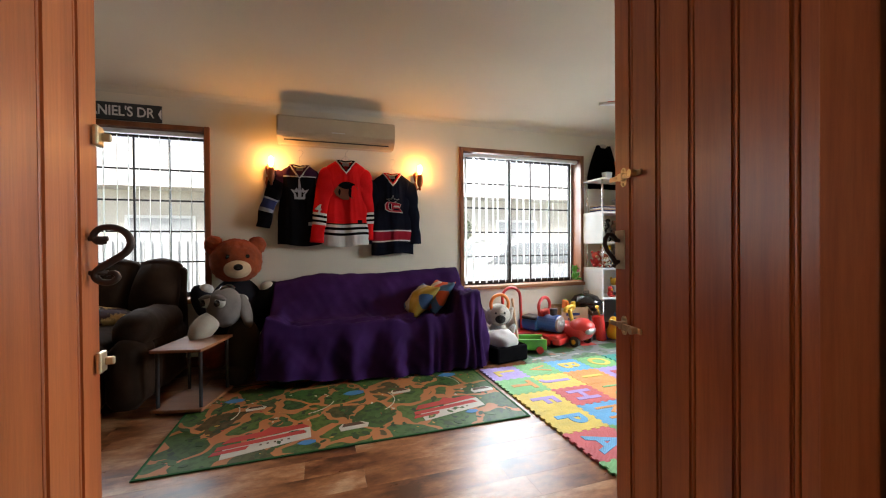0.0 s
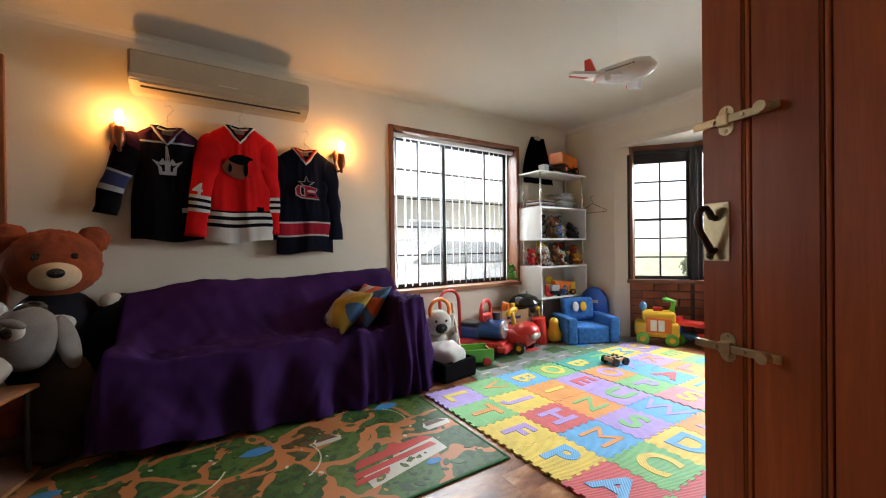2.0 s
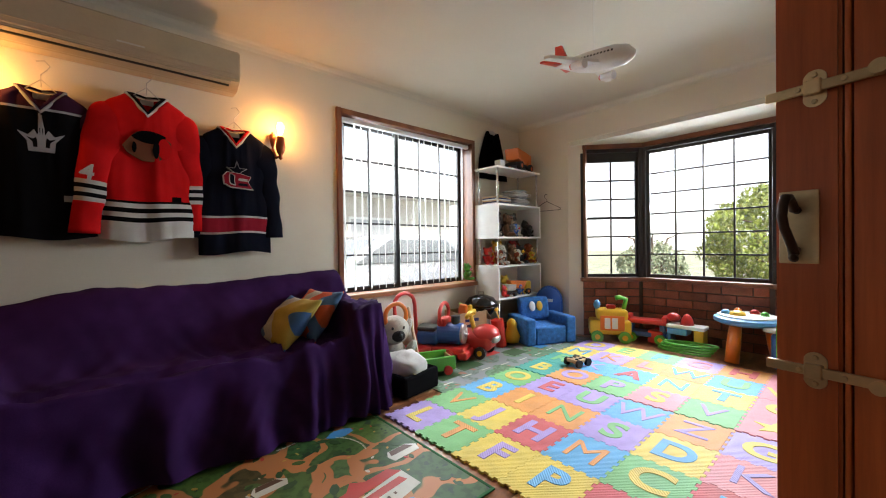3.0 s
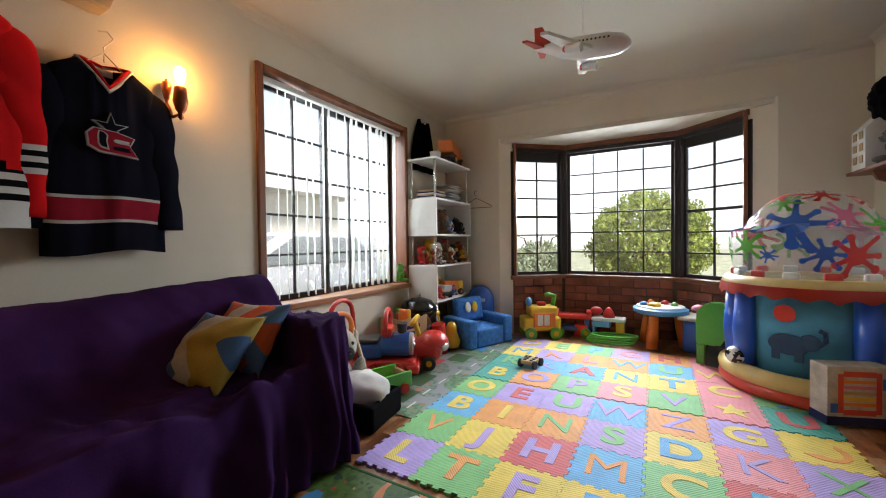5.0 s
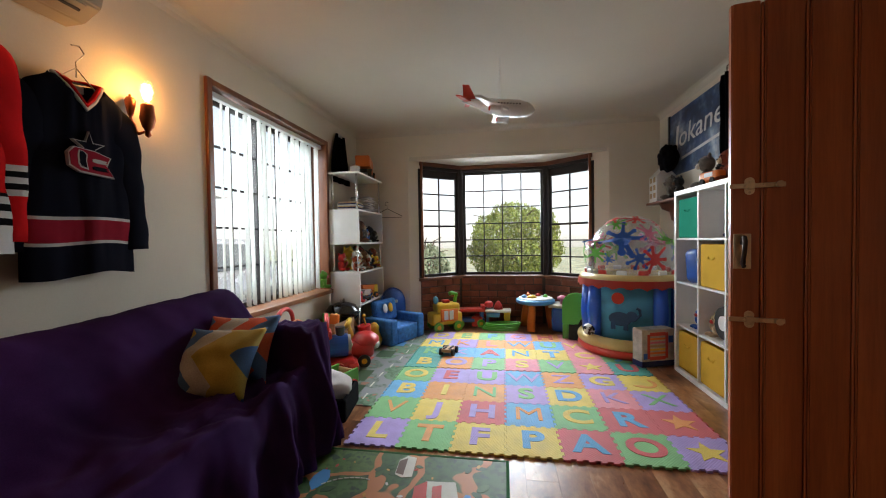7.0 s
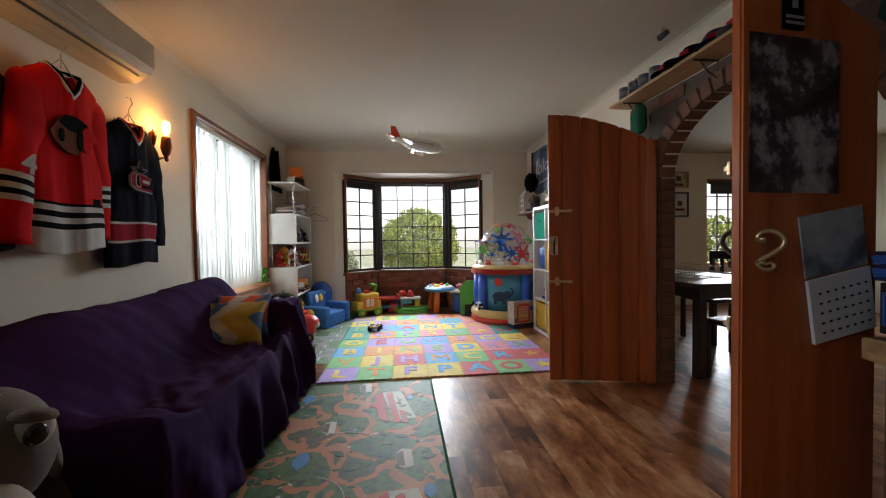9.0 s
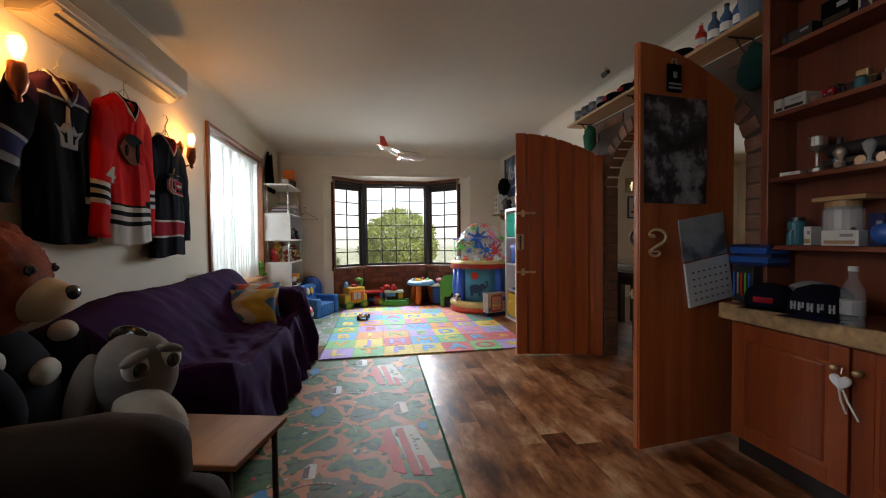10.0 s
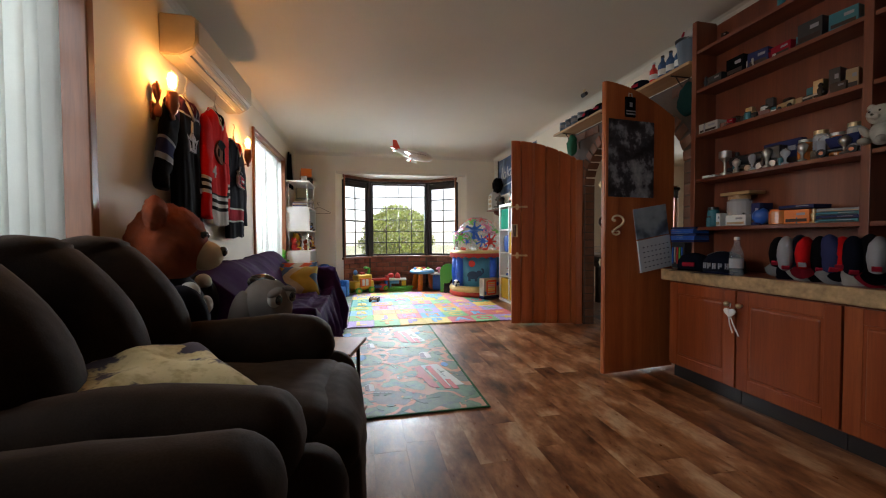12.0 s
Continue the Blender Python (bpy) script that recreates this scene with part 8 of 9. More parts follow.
prism(bm, [(-0.16, -0.13), (0.50, -0.19), (0.50, -0.165), (-0.16, -0.105)], 0.003, Matrix.Translation((0, 0.0125, 0)))
part("lettering_bar", bm, SIGNWHITE, po, "white lettering bar")
# black garment hung over the banner
gar = thing("hanging_garment", 2.54, SY + 0.03, 1.76, 0, "black garment hanging over the banner", "clothing")
bm = bmesh.new()
rows = []
for k in range(17):
    v = k / 16
    half = 0.12 - 0.03 * smooth(0.7, 1.0, v)
    rows.append([bm.verts.new((u / 8 * half + 0.03 * v, 0.03 + 0.018 * math.sin(u * 1.3 + v * 2) + 0.012 * noise.noise(Vector((u * 0.5, v * 4, 2))), 0.60 * v - 0.02 * abs(u / 8) * (v > 0.9))) for u in range(-8, 9)])
for a, b in zip(rows, rows[1:]):
    for k in range(16):
        bm.faces.new((a[k], a[k + 1], b[k + 1], b[k]))
bmesh.ops.solidify(bm, geom=bm.faces[:], thickness=0.014)
part("body", bm, JBLACK, gar, smooth=True)
bm = bmesh.new()
tube(bm, [(0.03, 0.03, 0.58), (0.03, 0.03, 0.63), (0.05, 0.02, 0.65), (0.03, 0.0, 0.66), (0.03, -0.028, 0.65)], 0.004, 6)
part("hook", bm, IRON, gar, smooth=True)

# ---------- toy plane hung from the ceiling ----------
PLANEW = surf("white_inflatable", (0.72, 0.72, 0.72), 0.35, var=0.06, coat=0.3, bump=0.05)
pl = thing("toy_airplane", 2.28, 2.88, 2.165, -99, "white and red inflatable airplane hung from the ceiling", "toy airplane")
pl.matrix_world = pose(2.25, 2.87, 2.10, 0, 10, -99) @ Matrix.Scale(0.92, 4)
bm = bmesh.new()
tube(bm, [(-0.33, 0, 0.035), (-0.24, 0, 0.03), (-0.12, 0, 0.012), (0.0, 0, 0), (0.14, 0, 0), (0.22, 0, -0.005), (0.26, 0, -0.012), (0.275, 0, -0.016)], [0.006, 0.028, 0.055, 0.068, 0.068, 0.055, 0.03, 0.008], 18)
part("fuselage", bm, PLANEW, pl, smooth=True)
for s in (-1, 1):
    bm = bmesh.new()
    prism(bm, [(0.09, 0.0), (-0.05, 0.0), (-0.13, s * 0.27), (-0.085, s * 0.27)], 0.018, Matrix(((1, 0, 0, 0), (0, 0, 1, s * 0.05), (0, 1, 0, -0.035), (0, 0, 0, 1))))
    part("wing", bm, PLANEW, pl)
    bm = bmesh.new()
    rod(bm, (0.05, s * 0.15, -0.055), (-0.04, s * 0.15, -0.055), 0.028, 0.022, 14)
    eng = part("engine", bm, PLANEW, pl, smooth=False)
    bm = bmesh.new()
    rod(bm, (-0.04, s * 0.15, -0.055), (-0.055, s * 0.15, -0.055), 0.021, 0.016, 14)
    part("engine_tip", bm, VINYLR, eng)
    bm = bmesh.new()
    prism(bm, [(-0.24, 0.0), (-0.31, 0.0), (-0.345, s * 0.12), (-0.31, s * 0.12)], 0.012, Matrix(((1, 0, 0, 0), (0, 0, 1, s * 0.015), (0, 1, 0, 0.03), (0, 0, 0, 1))))
    part("tailplane", bm, VINYLR, pl)
bm = bmesh.new()
prism(bm, [(-0.20, 0.04), (-0.32, 0.045), (-0.345, 0.17), (-0.29, 0.17)], 0.014, Matrix.Translation((0, -0.007, 0)))
part("tail_fin", bm, VINYLR, pl)
bm = bmesh.new()
for s in (-1, 1):
    for k in range(11):
        slab(bm, -0.08 + 0.024 * k, -0.07 + 0.024 * k, s * 0.066 - 0.003, s * 0.066 + 0.003, 0.012, 0.022)
part("window_row", bm, BLACK, pl)
bm = bmesh.new()
rod(bm, (2.25, 2.87, 2.155), (2.25, 2.87, H), 0.0012, seg=5)
part("hanging_string", bm, WHITE, None, "thin string from ceiling to toy airplane", category="string")


# ---------- things on the doors ----------
m, nt, b = nodes_of("photo_print")
v = coords(nt, (1, 1, 1))
n1 = tex_noise(nt, 6, 5, v, 0.65)
nt.links.new(ramp(nt, n1.outputs[0], [(0.40, (0.012, 0.012, 0.016)), (0.50, (0.05, 0.05, 0.06)), (0.56, (0.22, 0.23, 0.26)), (0.7, (0.40, 0.41, 0.44))]), b.inputs["Base Color"])
b.inputs["Roughness"].default_value = 0.3
dang = math.atan2(1.91 - 1.29, -0.499 + 0.435)


def on_door(name, u, z, label, cat):
    """A thing pinned to the hall leaf's plain side, u along it."""
    e = new(name)
    e.matrix_world = Matrix.Translation((-0.435, 1.29, 0)) @ Matrix.Rotation(dang, 4, "Z") @ Matrix.Translation((u, 0.026, z))
    return tagged(e, label, cat)


dp = on_door("poster", 0.40, 1.53, "dark landscape photo poster stuck on the door", "poster")
bits(dp, "sheet", m, (-0.20, 0.20, 0.0, 0.003, -0.27, 0.27), bev=0.0005)
m2, nt, b = nodes_of("calendar_photo")
n1 = tex_noise(nt, 4.5, 3, coords(nt), 0.5)
nt.links.new(ramp(nt, n1.outputs[0], [(0.30, (0.02, 0.02, 0.025)), (0.40, (0.10, 0.12, 0.15)), (0.48, (0.30, 0.36, 0.42)), (0.7, (0.46, 0.52, 0.58))]), b.inputs["Base Color"])
b.inputs["Roughness"].default_value = 0.35
cal = on_door("calendar", 0.20, 0.96, "hanging wall calendar with a photo above the dates", "calendar")
bits(cal, "photo_page", m2, (-0.15, 0.15, 0.0, 0.006, 0.02, 0.24), bev=0.001)
bits(cal, "date_page", surf("calendar_paper", (0.62, 0.66, 0.72), 0.6, var=0.05), (-0.15, 0.15, 0.0, 0.012, -0.22, 0.012), bev=0.002)
for r in range(5):
    for c in range(7):
        bits(cal, "date_bar", JBLUE, (-0.125 + 0.037 * c, -0.112 + 0.037 * c, 0.0118, 0.0132, -0.19 + 0.036 * r, -0.183 + 0.036 * r), bev=0.0002)
cal.matrix_world = cal.matrix_world @ Matrix.Rotation(radians(9), 4, "Y")
tg = on_door("hanging_tag", 0.42, 1.90, "small black hanging tag shaped like a jersey", "tag")
bits(tg, "tag_body", JBLACK, (-0.045, 0.045, 0.0, 0.012, -0.08, 0.06), bev=0.006)
bits(tg, "tag_stripe", JGREY, (-0.04, 0.04, 0.012, 0.014, -0.045, -0.035), (-0.04, 0.04, 0.012, 0.014, -0.065, -0.055), (-0.012, 0.012, 0.012, 0.014, -0.01, 0.02), bev=0.0005)
bm = bmesh.new()
tube(bm, [(-0.015, 0.006, 0.06), (-0.012, 0.006, 0.085), (0.012, 0.006, 0.085), (0.015, 0.006, 0.06)], 0.004, 6)
part("tag_loop", bm, STEEL, tg)

# ---------- mugs, bottles and caps on the long shelf ----------
ENAMEL = plastic("blue_grey_mug", (0.10, 0.14, 0.19), 0.3)
BLUEGLASS = plastic("blue_bottle", (0.06, 0.12, 0.24), 0.2)
rnd = random.Random(77)


def mug(x, y, z, r, h, mat, label="blue-grey drinking mug on the shelf", group="mugs on the shelf"):
    t = thing("mug", x, y, z, rnd.uniform(0, 360), label, "mug", group)
    bm = bmesh.new()
    lathe(bm, [(r * 0.85, 0), (r, h * 0.1), (r, h), (r * 0.9, h), (r * 0.86, h * 0.12), (0.004, h * 0.1)], seg=18)
    part("cup", bm, mat, t, smooth=False)
    bm = bmesh.new()
    tube(bm, [(r * 0.95, 0, h * 0.8), (r * 1.6, 0, h * 0.75), (r * 1.65, 0, h * 0.4), (r * 0.98, 0, h * 0.25)], r * 0.14, 6)
    part("handle", bm, mat, t, smooth=True)
    bm = bmesh.new()
    lathe(bm, [(r * 1.003, h * 0.45), (r * 1.006, h * 0.5), (r * 1.006, h * 0.7), (r * 1.003, h * 0.75)], seg=18)
    part("band", bm, JGREY, t)
    return t


def bottle(x, y, z, r, h, mat, capm, label):
    t = thing("bottle", x, y, z, 0, label, "bottle", "bottles")
    bm = bmesh.new()
    waist = [(r * (1.0 - 0.07 * (k % 2)), h * (0.03 + 0.045 * k)) for k in range(14)] if mat.name == "water_bottle" else [(r, h * 0.03), (r, h * 0.62)]
    lathe(bm, [(r * 0.9, 0)] + waist + [(r * 0.4, h * 0.8), (r * 0.36, h * 0.93), (0.004, h * 0.93)], seg=18)
    part("bottle_body", bm, mat, t, smooth=False)
    bm = bmesh.new()
    rod(bm, (0, 0, h * 0.92), (0, 0, h), r * 0.42, seg=12)
    part("cap", bm, capm, t)
    bm = bmesh.new()
    lathe(bm, [(r * 1.01, h * 0.2), (r * 1.015, h * 0.22), (r * 1.015, h * 0.42), (r * 1.01, h * 0.44)], seg=18)
    part("label_band", bm, JGREY if mat.name == "water_bottle" else TOYWHITE, t)
    return t


def cap(x, y, z, rz, mat, brim, label, tilt=0.0, s=1.0, letters=0, squeeze=1.0):
    t = thing("baseball_cap", x, y, z, rz, label, "cap", "caps")
    t.matrix_world = pose(x, y, z, 0, 0, rz) @ pose(0, 0, 0, tilt, 0, 0) @ Matrix.Diagonal((squeeze, 1, 1, 1))
    bm = bmesh.new()
    lathe(bm, [(0.092 * s, 0.0), (0.095 * s, 0.02 * s), (0.092 * s, 0.06 * s), (0.07 * s, 0.095 * s), (0.03 * s, 0.112 * s), (0.004, 0.115 * s)], seg=22)
    part("crown", bm, mat, t, smooth=True)
    bm = bmesh.new()
    g = []
    for j in range(6):
        rr = 0.088 + 0.072 * j / 5
        g.append([bm.verts.new((rr * s * math.sin(a) * (1 - 0.08 * j / 5), -rr * s * math.cos(a), 0.012 - 0.02 * (a / 1.1) ** 2 - 0.006 * j / 5)) for a in [-1.05 + 2.1 * k / 12 for k in range(13)]])
    for p, q in zip(g, g[1:]):
        for i in range(12):
            bm.faces.new((p[i], p[i + 1], q[i + 1], q[i]))
    bmesh.ops.solidify(bm, geom=bm.faces[:], thickness=0.004)
    part("brim", bm, brim, t, smooth=True)
    bm = bmesh.new()
    if letters:
        for k in range(letters):
            lx = (k - (letters - 1) / 2) * 0.026 * s
            ly = -math.sqrt(max(0, (0.0965 * s) ** 2 - lx * lx))
            slab(bm, lx - 0.009, lx - 0.003, ly - 0.003, ly + 0.006, 0.028, 0.062)
            slab(bm, lx + 0.003, lx + 0.009, ly - 0.003, ly + 0.006, 0.028 + 0.012 * (k % 2), 0.062)
            slab(bm, lx - 0.003, lx + 0.003, ly - 0.003, ly + 0.006, 0.040, 0.047)
        part("lettering", bm, JGREY, t, "grey embroidered lettering bars")
    else:
        slab(bm, -0.038 * s, 0.038 * s, -0.099 * s, -0.088 * s, 0.028, 0.055, bevel=0.006)
        part("front_patch", bm, JCRIM if brim.name != "jersey_crimson" else JGREY, t, "small embroidered badge")
    return t


LZ = 2.203
for k in range(4):
    mug(1.22 - 0.125 * k, 1.24, LZ, 0.042, 0.115, ENAMEL)
for k in range(5):
    cap(0.68 - 0.18 * k, 1.23, LZ, 20 * (k % 3) + 170, (JNAVY, JBLACK, JBLUE, JBLACK, JNAVY)[k], (JBLACK, JNAVY, JBLUE, JGREY, JBLACK)[k], "dark cap lying on the pine shelf", s=0.85)
bottle(-0.20, 1.25, LZ, 0.03, 0.17, RED, TOYWHITE, "red bottle with white cap on the shelf")
for k in range(3):
    bottle(-0.28 - 0.08 * k, 1.24, LZ, 0.032, 0.19, BLUEGLASS, BLACK, "blue bottle with black cap on the shelf")
bm = bmesh.new()
lathe(bm, [(0.07, 0), (0.09, 0.17), (0.095, 0.17), (0.085, 0.165), (0.065, 0.01)], seg=22)
o = part("bucket", bm, ENAMEL, None, "blue-grey metal bucket on the shelf", category="bucket")
o.matrix_world = pose(-0.53, 1.23, LZ)
cap(-0.57, 1.245, LZ + 0.168, 150, JWHITE, BLACK, "white peaked cap with a black visor on the bucket", s=0.72)
# green scarf hanging from the bracket, dark bag by the hutch
for x, z, mt, lb in ((1.06, 2.02, fabric("green_scarf", (0.02, 0.09, 0.05)), "dark green scarf hanging from the shelf bracket"), (-0.50, 1.98, fabric("dark_green_cap_cloth", (0.012, 0.04, 0.035)), "dark green cloth bag hanging by the hutch")):
    bm = bmesh.new()
    ball(bm, (0, 0, 0), (0.085, 0.04, 0.12), 18, 12)
    for v in bm.verts:
        v.co += v.co.normalized() * 0.025 * noise.noise(v.co * 18 + Vector((x, 0, 0)))
        v.co.y = max(v.co.y, -0.03)
    o = part("hanging_cloth", bm, mt, None, lb, smooth=True, category="cloth")
    o.matrix_world = pose(x, SY + 0.10, z)
# small security camera on the ceiling edge
sc = thing("ceiling_camera", 0.62, 1.35, H - 0.03, 0, "small dark camera fixed near the ceiling", "camera")
bm = bmesh.new()
rod(bm, (0, 0, 0.03), (0, 0, -0.01), 0.012)
part("stem", bm, BRASS, sc)
bm = bmesh.new()
rod(bm, (-0.04, 0, -0.02), (0.03, 0, -0.02), 0.018, 0.022)
part("lens_body", bm, BLACK, sc)

# ---------- hutch contents ----------
AMBERG = plastic("amber_jar", (0.55, 0.18, 0.04), 0.2)
CLEARG = clear("clear_jar", (0.9, 0.95, 1.0), 0.05, alpha=0.3)
TEAL = plastic("teal_box", (0.03, 0.16, 0.20))
KB, KD = SY + 0.10, SY + 0.02


def carton(x, z, w, d, h, mat, label, rz=0, y=KB):
    t = thing("small_box", x, y, z, rz, label, "box", "boxes on the hutch")
    bits(t, "carton", mat, (-w / 2, w / 2, -d / 2, d / 2, 0, h), bev=0.003)
    bits(t, "box_label", JGREY, (-w * 0.36, -w * 0.02, d / 2 - 0.0005, d / 2 + 0.001, h * 0.58, h * 0.76), bev=0.0004)
    bits(t, "print_stripe", CARD if mat.name in ("toy_white", "jersey_grey") else IRON, (-w * 0.42, w * 0.42, d / 2 - 0.0005, d / 2 + 0.0008, h * 0.12, h * 0.34), bev=0.0003)
    return t


def jar(x, z, r, h, mat, lidm, label, y=KB):
    t = thing("jar", x, y, z, 0, label, "jar", "jars on the hutch")
    bm = bmesh.new()
    lathe(bm, [(r * 0.9, 0), (r, h * 0.05), (r, h * 0.8), (r * 0.85, h * 0.88), (0.003, h * 0.88)], seg=18)
    part("jar_body", bm, mat, t)
    bm = bmesh.new()
    rod(bm, (0, 0, h * 0.87), (0, 0, h), r * 0.9, seg=18)
    part("lid", bm, lidm, t)
    return t


S = [z + 0.0015 for z in SHZ]
# first shelf: tubs, white boxes, amber jar, folders
jar(-0.72, S[0], 0.035, 0.13, TEAL, BLACK, "dark teal jar on the hutch")
carton(-0.80, S[0], 0.03, 0.10, 0.085, TOYWHITE, "thin white box on the hutch")
t = jar(-0.90, S[0], 0.065, 0.19, CLEARG, PINE, "clear storage jar with a wooden lid on the hutch")
carton(-0.93, S[0], 0.13, 0.05, 0.065, TOYWHITE, "small white box on the hutch", 0, HF - 0.04)
carton(-1.04, S[0], 0.05, 0.10, 0.13, JBLUE, "blue box on the hutch")
jar(-1.14, S[0], 0.05, 0.085, AMBERG, ORG, "amber glass jar with orange lid on the hutch")
carton(-1.26, S[0], 0.12, 0.11, 0.075, ORG, "orange and blue tub on the hutch")
carton(-1.26, S[0] + 0.079, 0.17, 0.12, 0.02, JBLUE, "flat blue box lid on the hutch")
for k in range(4):
    carton(-1.44, S[0] + 0.0175 * k, 0.17, 0.13, 0.016, (TEAL, JBLUE, TEAL, JGREY)[k], "flat coloured folder in a stack on the hutch", 3 * k)
bits(t, "wide_lid", PINE, (-0.115, 0.075, -0.06, 0.065, 0.1905, 0.21), bev=0.004)
bm = bmesh.new()
ball(bm, (0, 0, 0.05), (0.045, 0.04, 0.05), 16, 12)
o = part("blue_pouch", bm, BLUE, None, "rounded blue pouch on the hutch shelf", smooth=True, category="pouch")
o.matrix_world = pose(-1.055, HF - 0.055, S[0])
# second shelf: trophies, model train, car, jars
bm = bmesh.new()
lathe(bm, [(0.03, 0), (0.03, 0.02), (0.008, 0.03), (0.008, 0.09), (0.035, 0.12), (0.035, 0.16), (0.005, 0.17)], seg=16)
o = part("trophy", bm, STEEL, None, "small silver trophy on the hutch", category="trophy")
o.matrix_world = pose(-0.80, KB, S[1])
carton(-0.70, S[1], 0.08, 0.06, 0.022, TOYWHITE, "small white case on the hutch", 12)
mt_ = thing("model_train", -1.0, KB + 0.01, S[1], 0, "black model steam train on the hutch", "model train")
bits(mt_, "chassis", BLACK, (-0.16, 0.16, -0.025, 0.025, 0.02, 0.045), bev=0.004)
bits(mt_, "cab", BLACK, (-0.16, -0.09, -0.03, 0.03, 0.045, 0.12), bev=0.005)
bm = bmesh.new()
rod(bm, (-0.09, 0, 0.08), (0.14, 0, 0.08), 0.03, seg=16)
rod(bm, (0.11, 0, 0.10), (0.11, 0, 0.135), 0.012)
part("boiler", bm, BLACK, mt_)
wheels(mt_, [(x, sy, 0.02) for x in (-0.12, -0.05, 0.02, 0.09) for sy in (-0.028, 0.028)], 0.02, 0.006, STEEL)
carton(-1.12, S[1], 0.20, 0.04, 0.15, JBLUE, "blue and white boxed model on the hutch", 0, KD + 0.03)
for k in range(4):
    jar(-1.26 - 0.07 * k, S[1], 0.032, 0.12 + 0.03 * (k % 2), CLEARG if k % 2 else AMBERG, (STEEL, BRASS)[k % 2], "glass jar on the hutch")
toy_truck(-1.42, HF - 0.06, S[1], 15, 0.45, JBLUE, JGREY, "small blue and grey model truck on the hutch")
# third shelf: container, model guns and figures
carton(-0.72, S[2], 0.14, 0.11, 0.065, PALEFUR, "translucent grey container on the hutch")
for k in range(5):
    md = thing("model_vehicle", -0.87 - 0.105 * k, KB + 0.015 * (k % 2), S[2], 12 * (k % 3) - 10, "small dark model vehicle on the hutch", "model", "model vehicles")
    bits(md, "hull", (BLACK, IRON, TEAL, BRASS, BLACK)[k], (-0.05, 0.05, -0.025, 0.025, 0.012, 0.04), bev=0.006)
    bits(md, "turret", (IRON, BRASS, BLACK, IRON, TEAL)[k], (-0.02, 0.022, -0.018, 0.018, 0.04, 0.06 + 0.02 * (k % 3)), bev=0.006)
    wheels(md, [(-0.03, -0.026, 0.012), (0.03, -0.026, 0.012), (-0.03, 0.026, 0.012), (0.03, 0.026, 0.012)], 0.012, 0.006, TYRE)
for k in range(3):
    carton(-1.33 - 0.065 * k, S[2], 0.045, 0.06, 0.10 + 0.03 * (k % 2), (BRASS, BLACK, CARD)[k], "brown and black model box on the hutch", 8 * k)
for k in range(9):
    rf = thing("model_rifle", -0.80 - 0.082 * k, HF - 0.05 - 0.012 * (k % 3), S[2], 8 * ((k * 5) % 7) - 22, "small dark model rifle lying on the hutch shelf", "model", "model rifles")
    bits(rf, "barrel", IRON if k % 2 else STEEL, (-0.075, 0.04, -0.004, 0.004, 0.012 + 0.006 * (k % 4), 0.020 + 0.006 * (k % 4)), bev=0.002)
    bits(rf, "stock", CARD if k % 3 == 0 else MERANTI, (0.03, 0.085, -0.007, 0.007, 0.0, 0.028 + 0.006 * (k % 4)), bev=0.003)
# clear ornaments and silver pieces along the second shelf
for k in range(7):
    orn = thing("glass_ornament", -0.92 - 0.09 * k, HF - 0.03 - 0.01 * (k % 2), S[1], 40 * k, "small clear and silver ornament on the hutch shelf", "ornament", "glass ornaments")
    bm = bmesh.new()
    lathe(bm, [(0.018, 0), (0.020, 0.008), (0.006, 0.016), (0.007, 0.035), (0.022 - 0.004 * (k % 3), 0.055), (0.024, 0.07 + 0.012 * (k % 3)), (0.012, 0.085 + 0.012 * (k % 3)), (0.003, 0.09 + 0.012 * (k % 3))], seg=14)
    part("ornament_body", bm, CLEARG if k % 2 else STEEL, orn, smooth=True)
# fourth shelf: dark boxes and models
for k in range(6):
    carton(-0.76 - 0.135 * k, S[3], 0.11, 0.10, 0.06 + 0.025 * ((k * 2) % 3), (BLACK, JBLACK, JBLUE, JCRIM, BLACK, TEAL)[k], "dark boxed model on the upper hutch shelf", 6 * (k % 3) - 5)
# second hutch bay
for si, z in enumerate(S[:4]):
    for k in range(3):
        if (si + k) % 2:
            carton(-1.70 - 0.2 * k, z, 0.12, 0.1, 0.12 + 0.02 * k, (TEAL, JGREY, TOYWHITE)[k], "mixed box in the side bay of the hutch", 5 * k)
        else:
            jar(-1.68 - 0.2 * k, z, 0.045, 0.16, CLEARG if k % 2 else TEAL, JGREY, "dull jar in the side bay of the hutch")
# white plush hanging plant shape at the hutch edge
plush(-1.62, 1.32, 1.374, 0.19, (PALEFUR, PALEFUR), 180, "white soft toy sitting at the hutch edge")
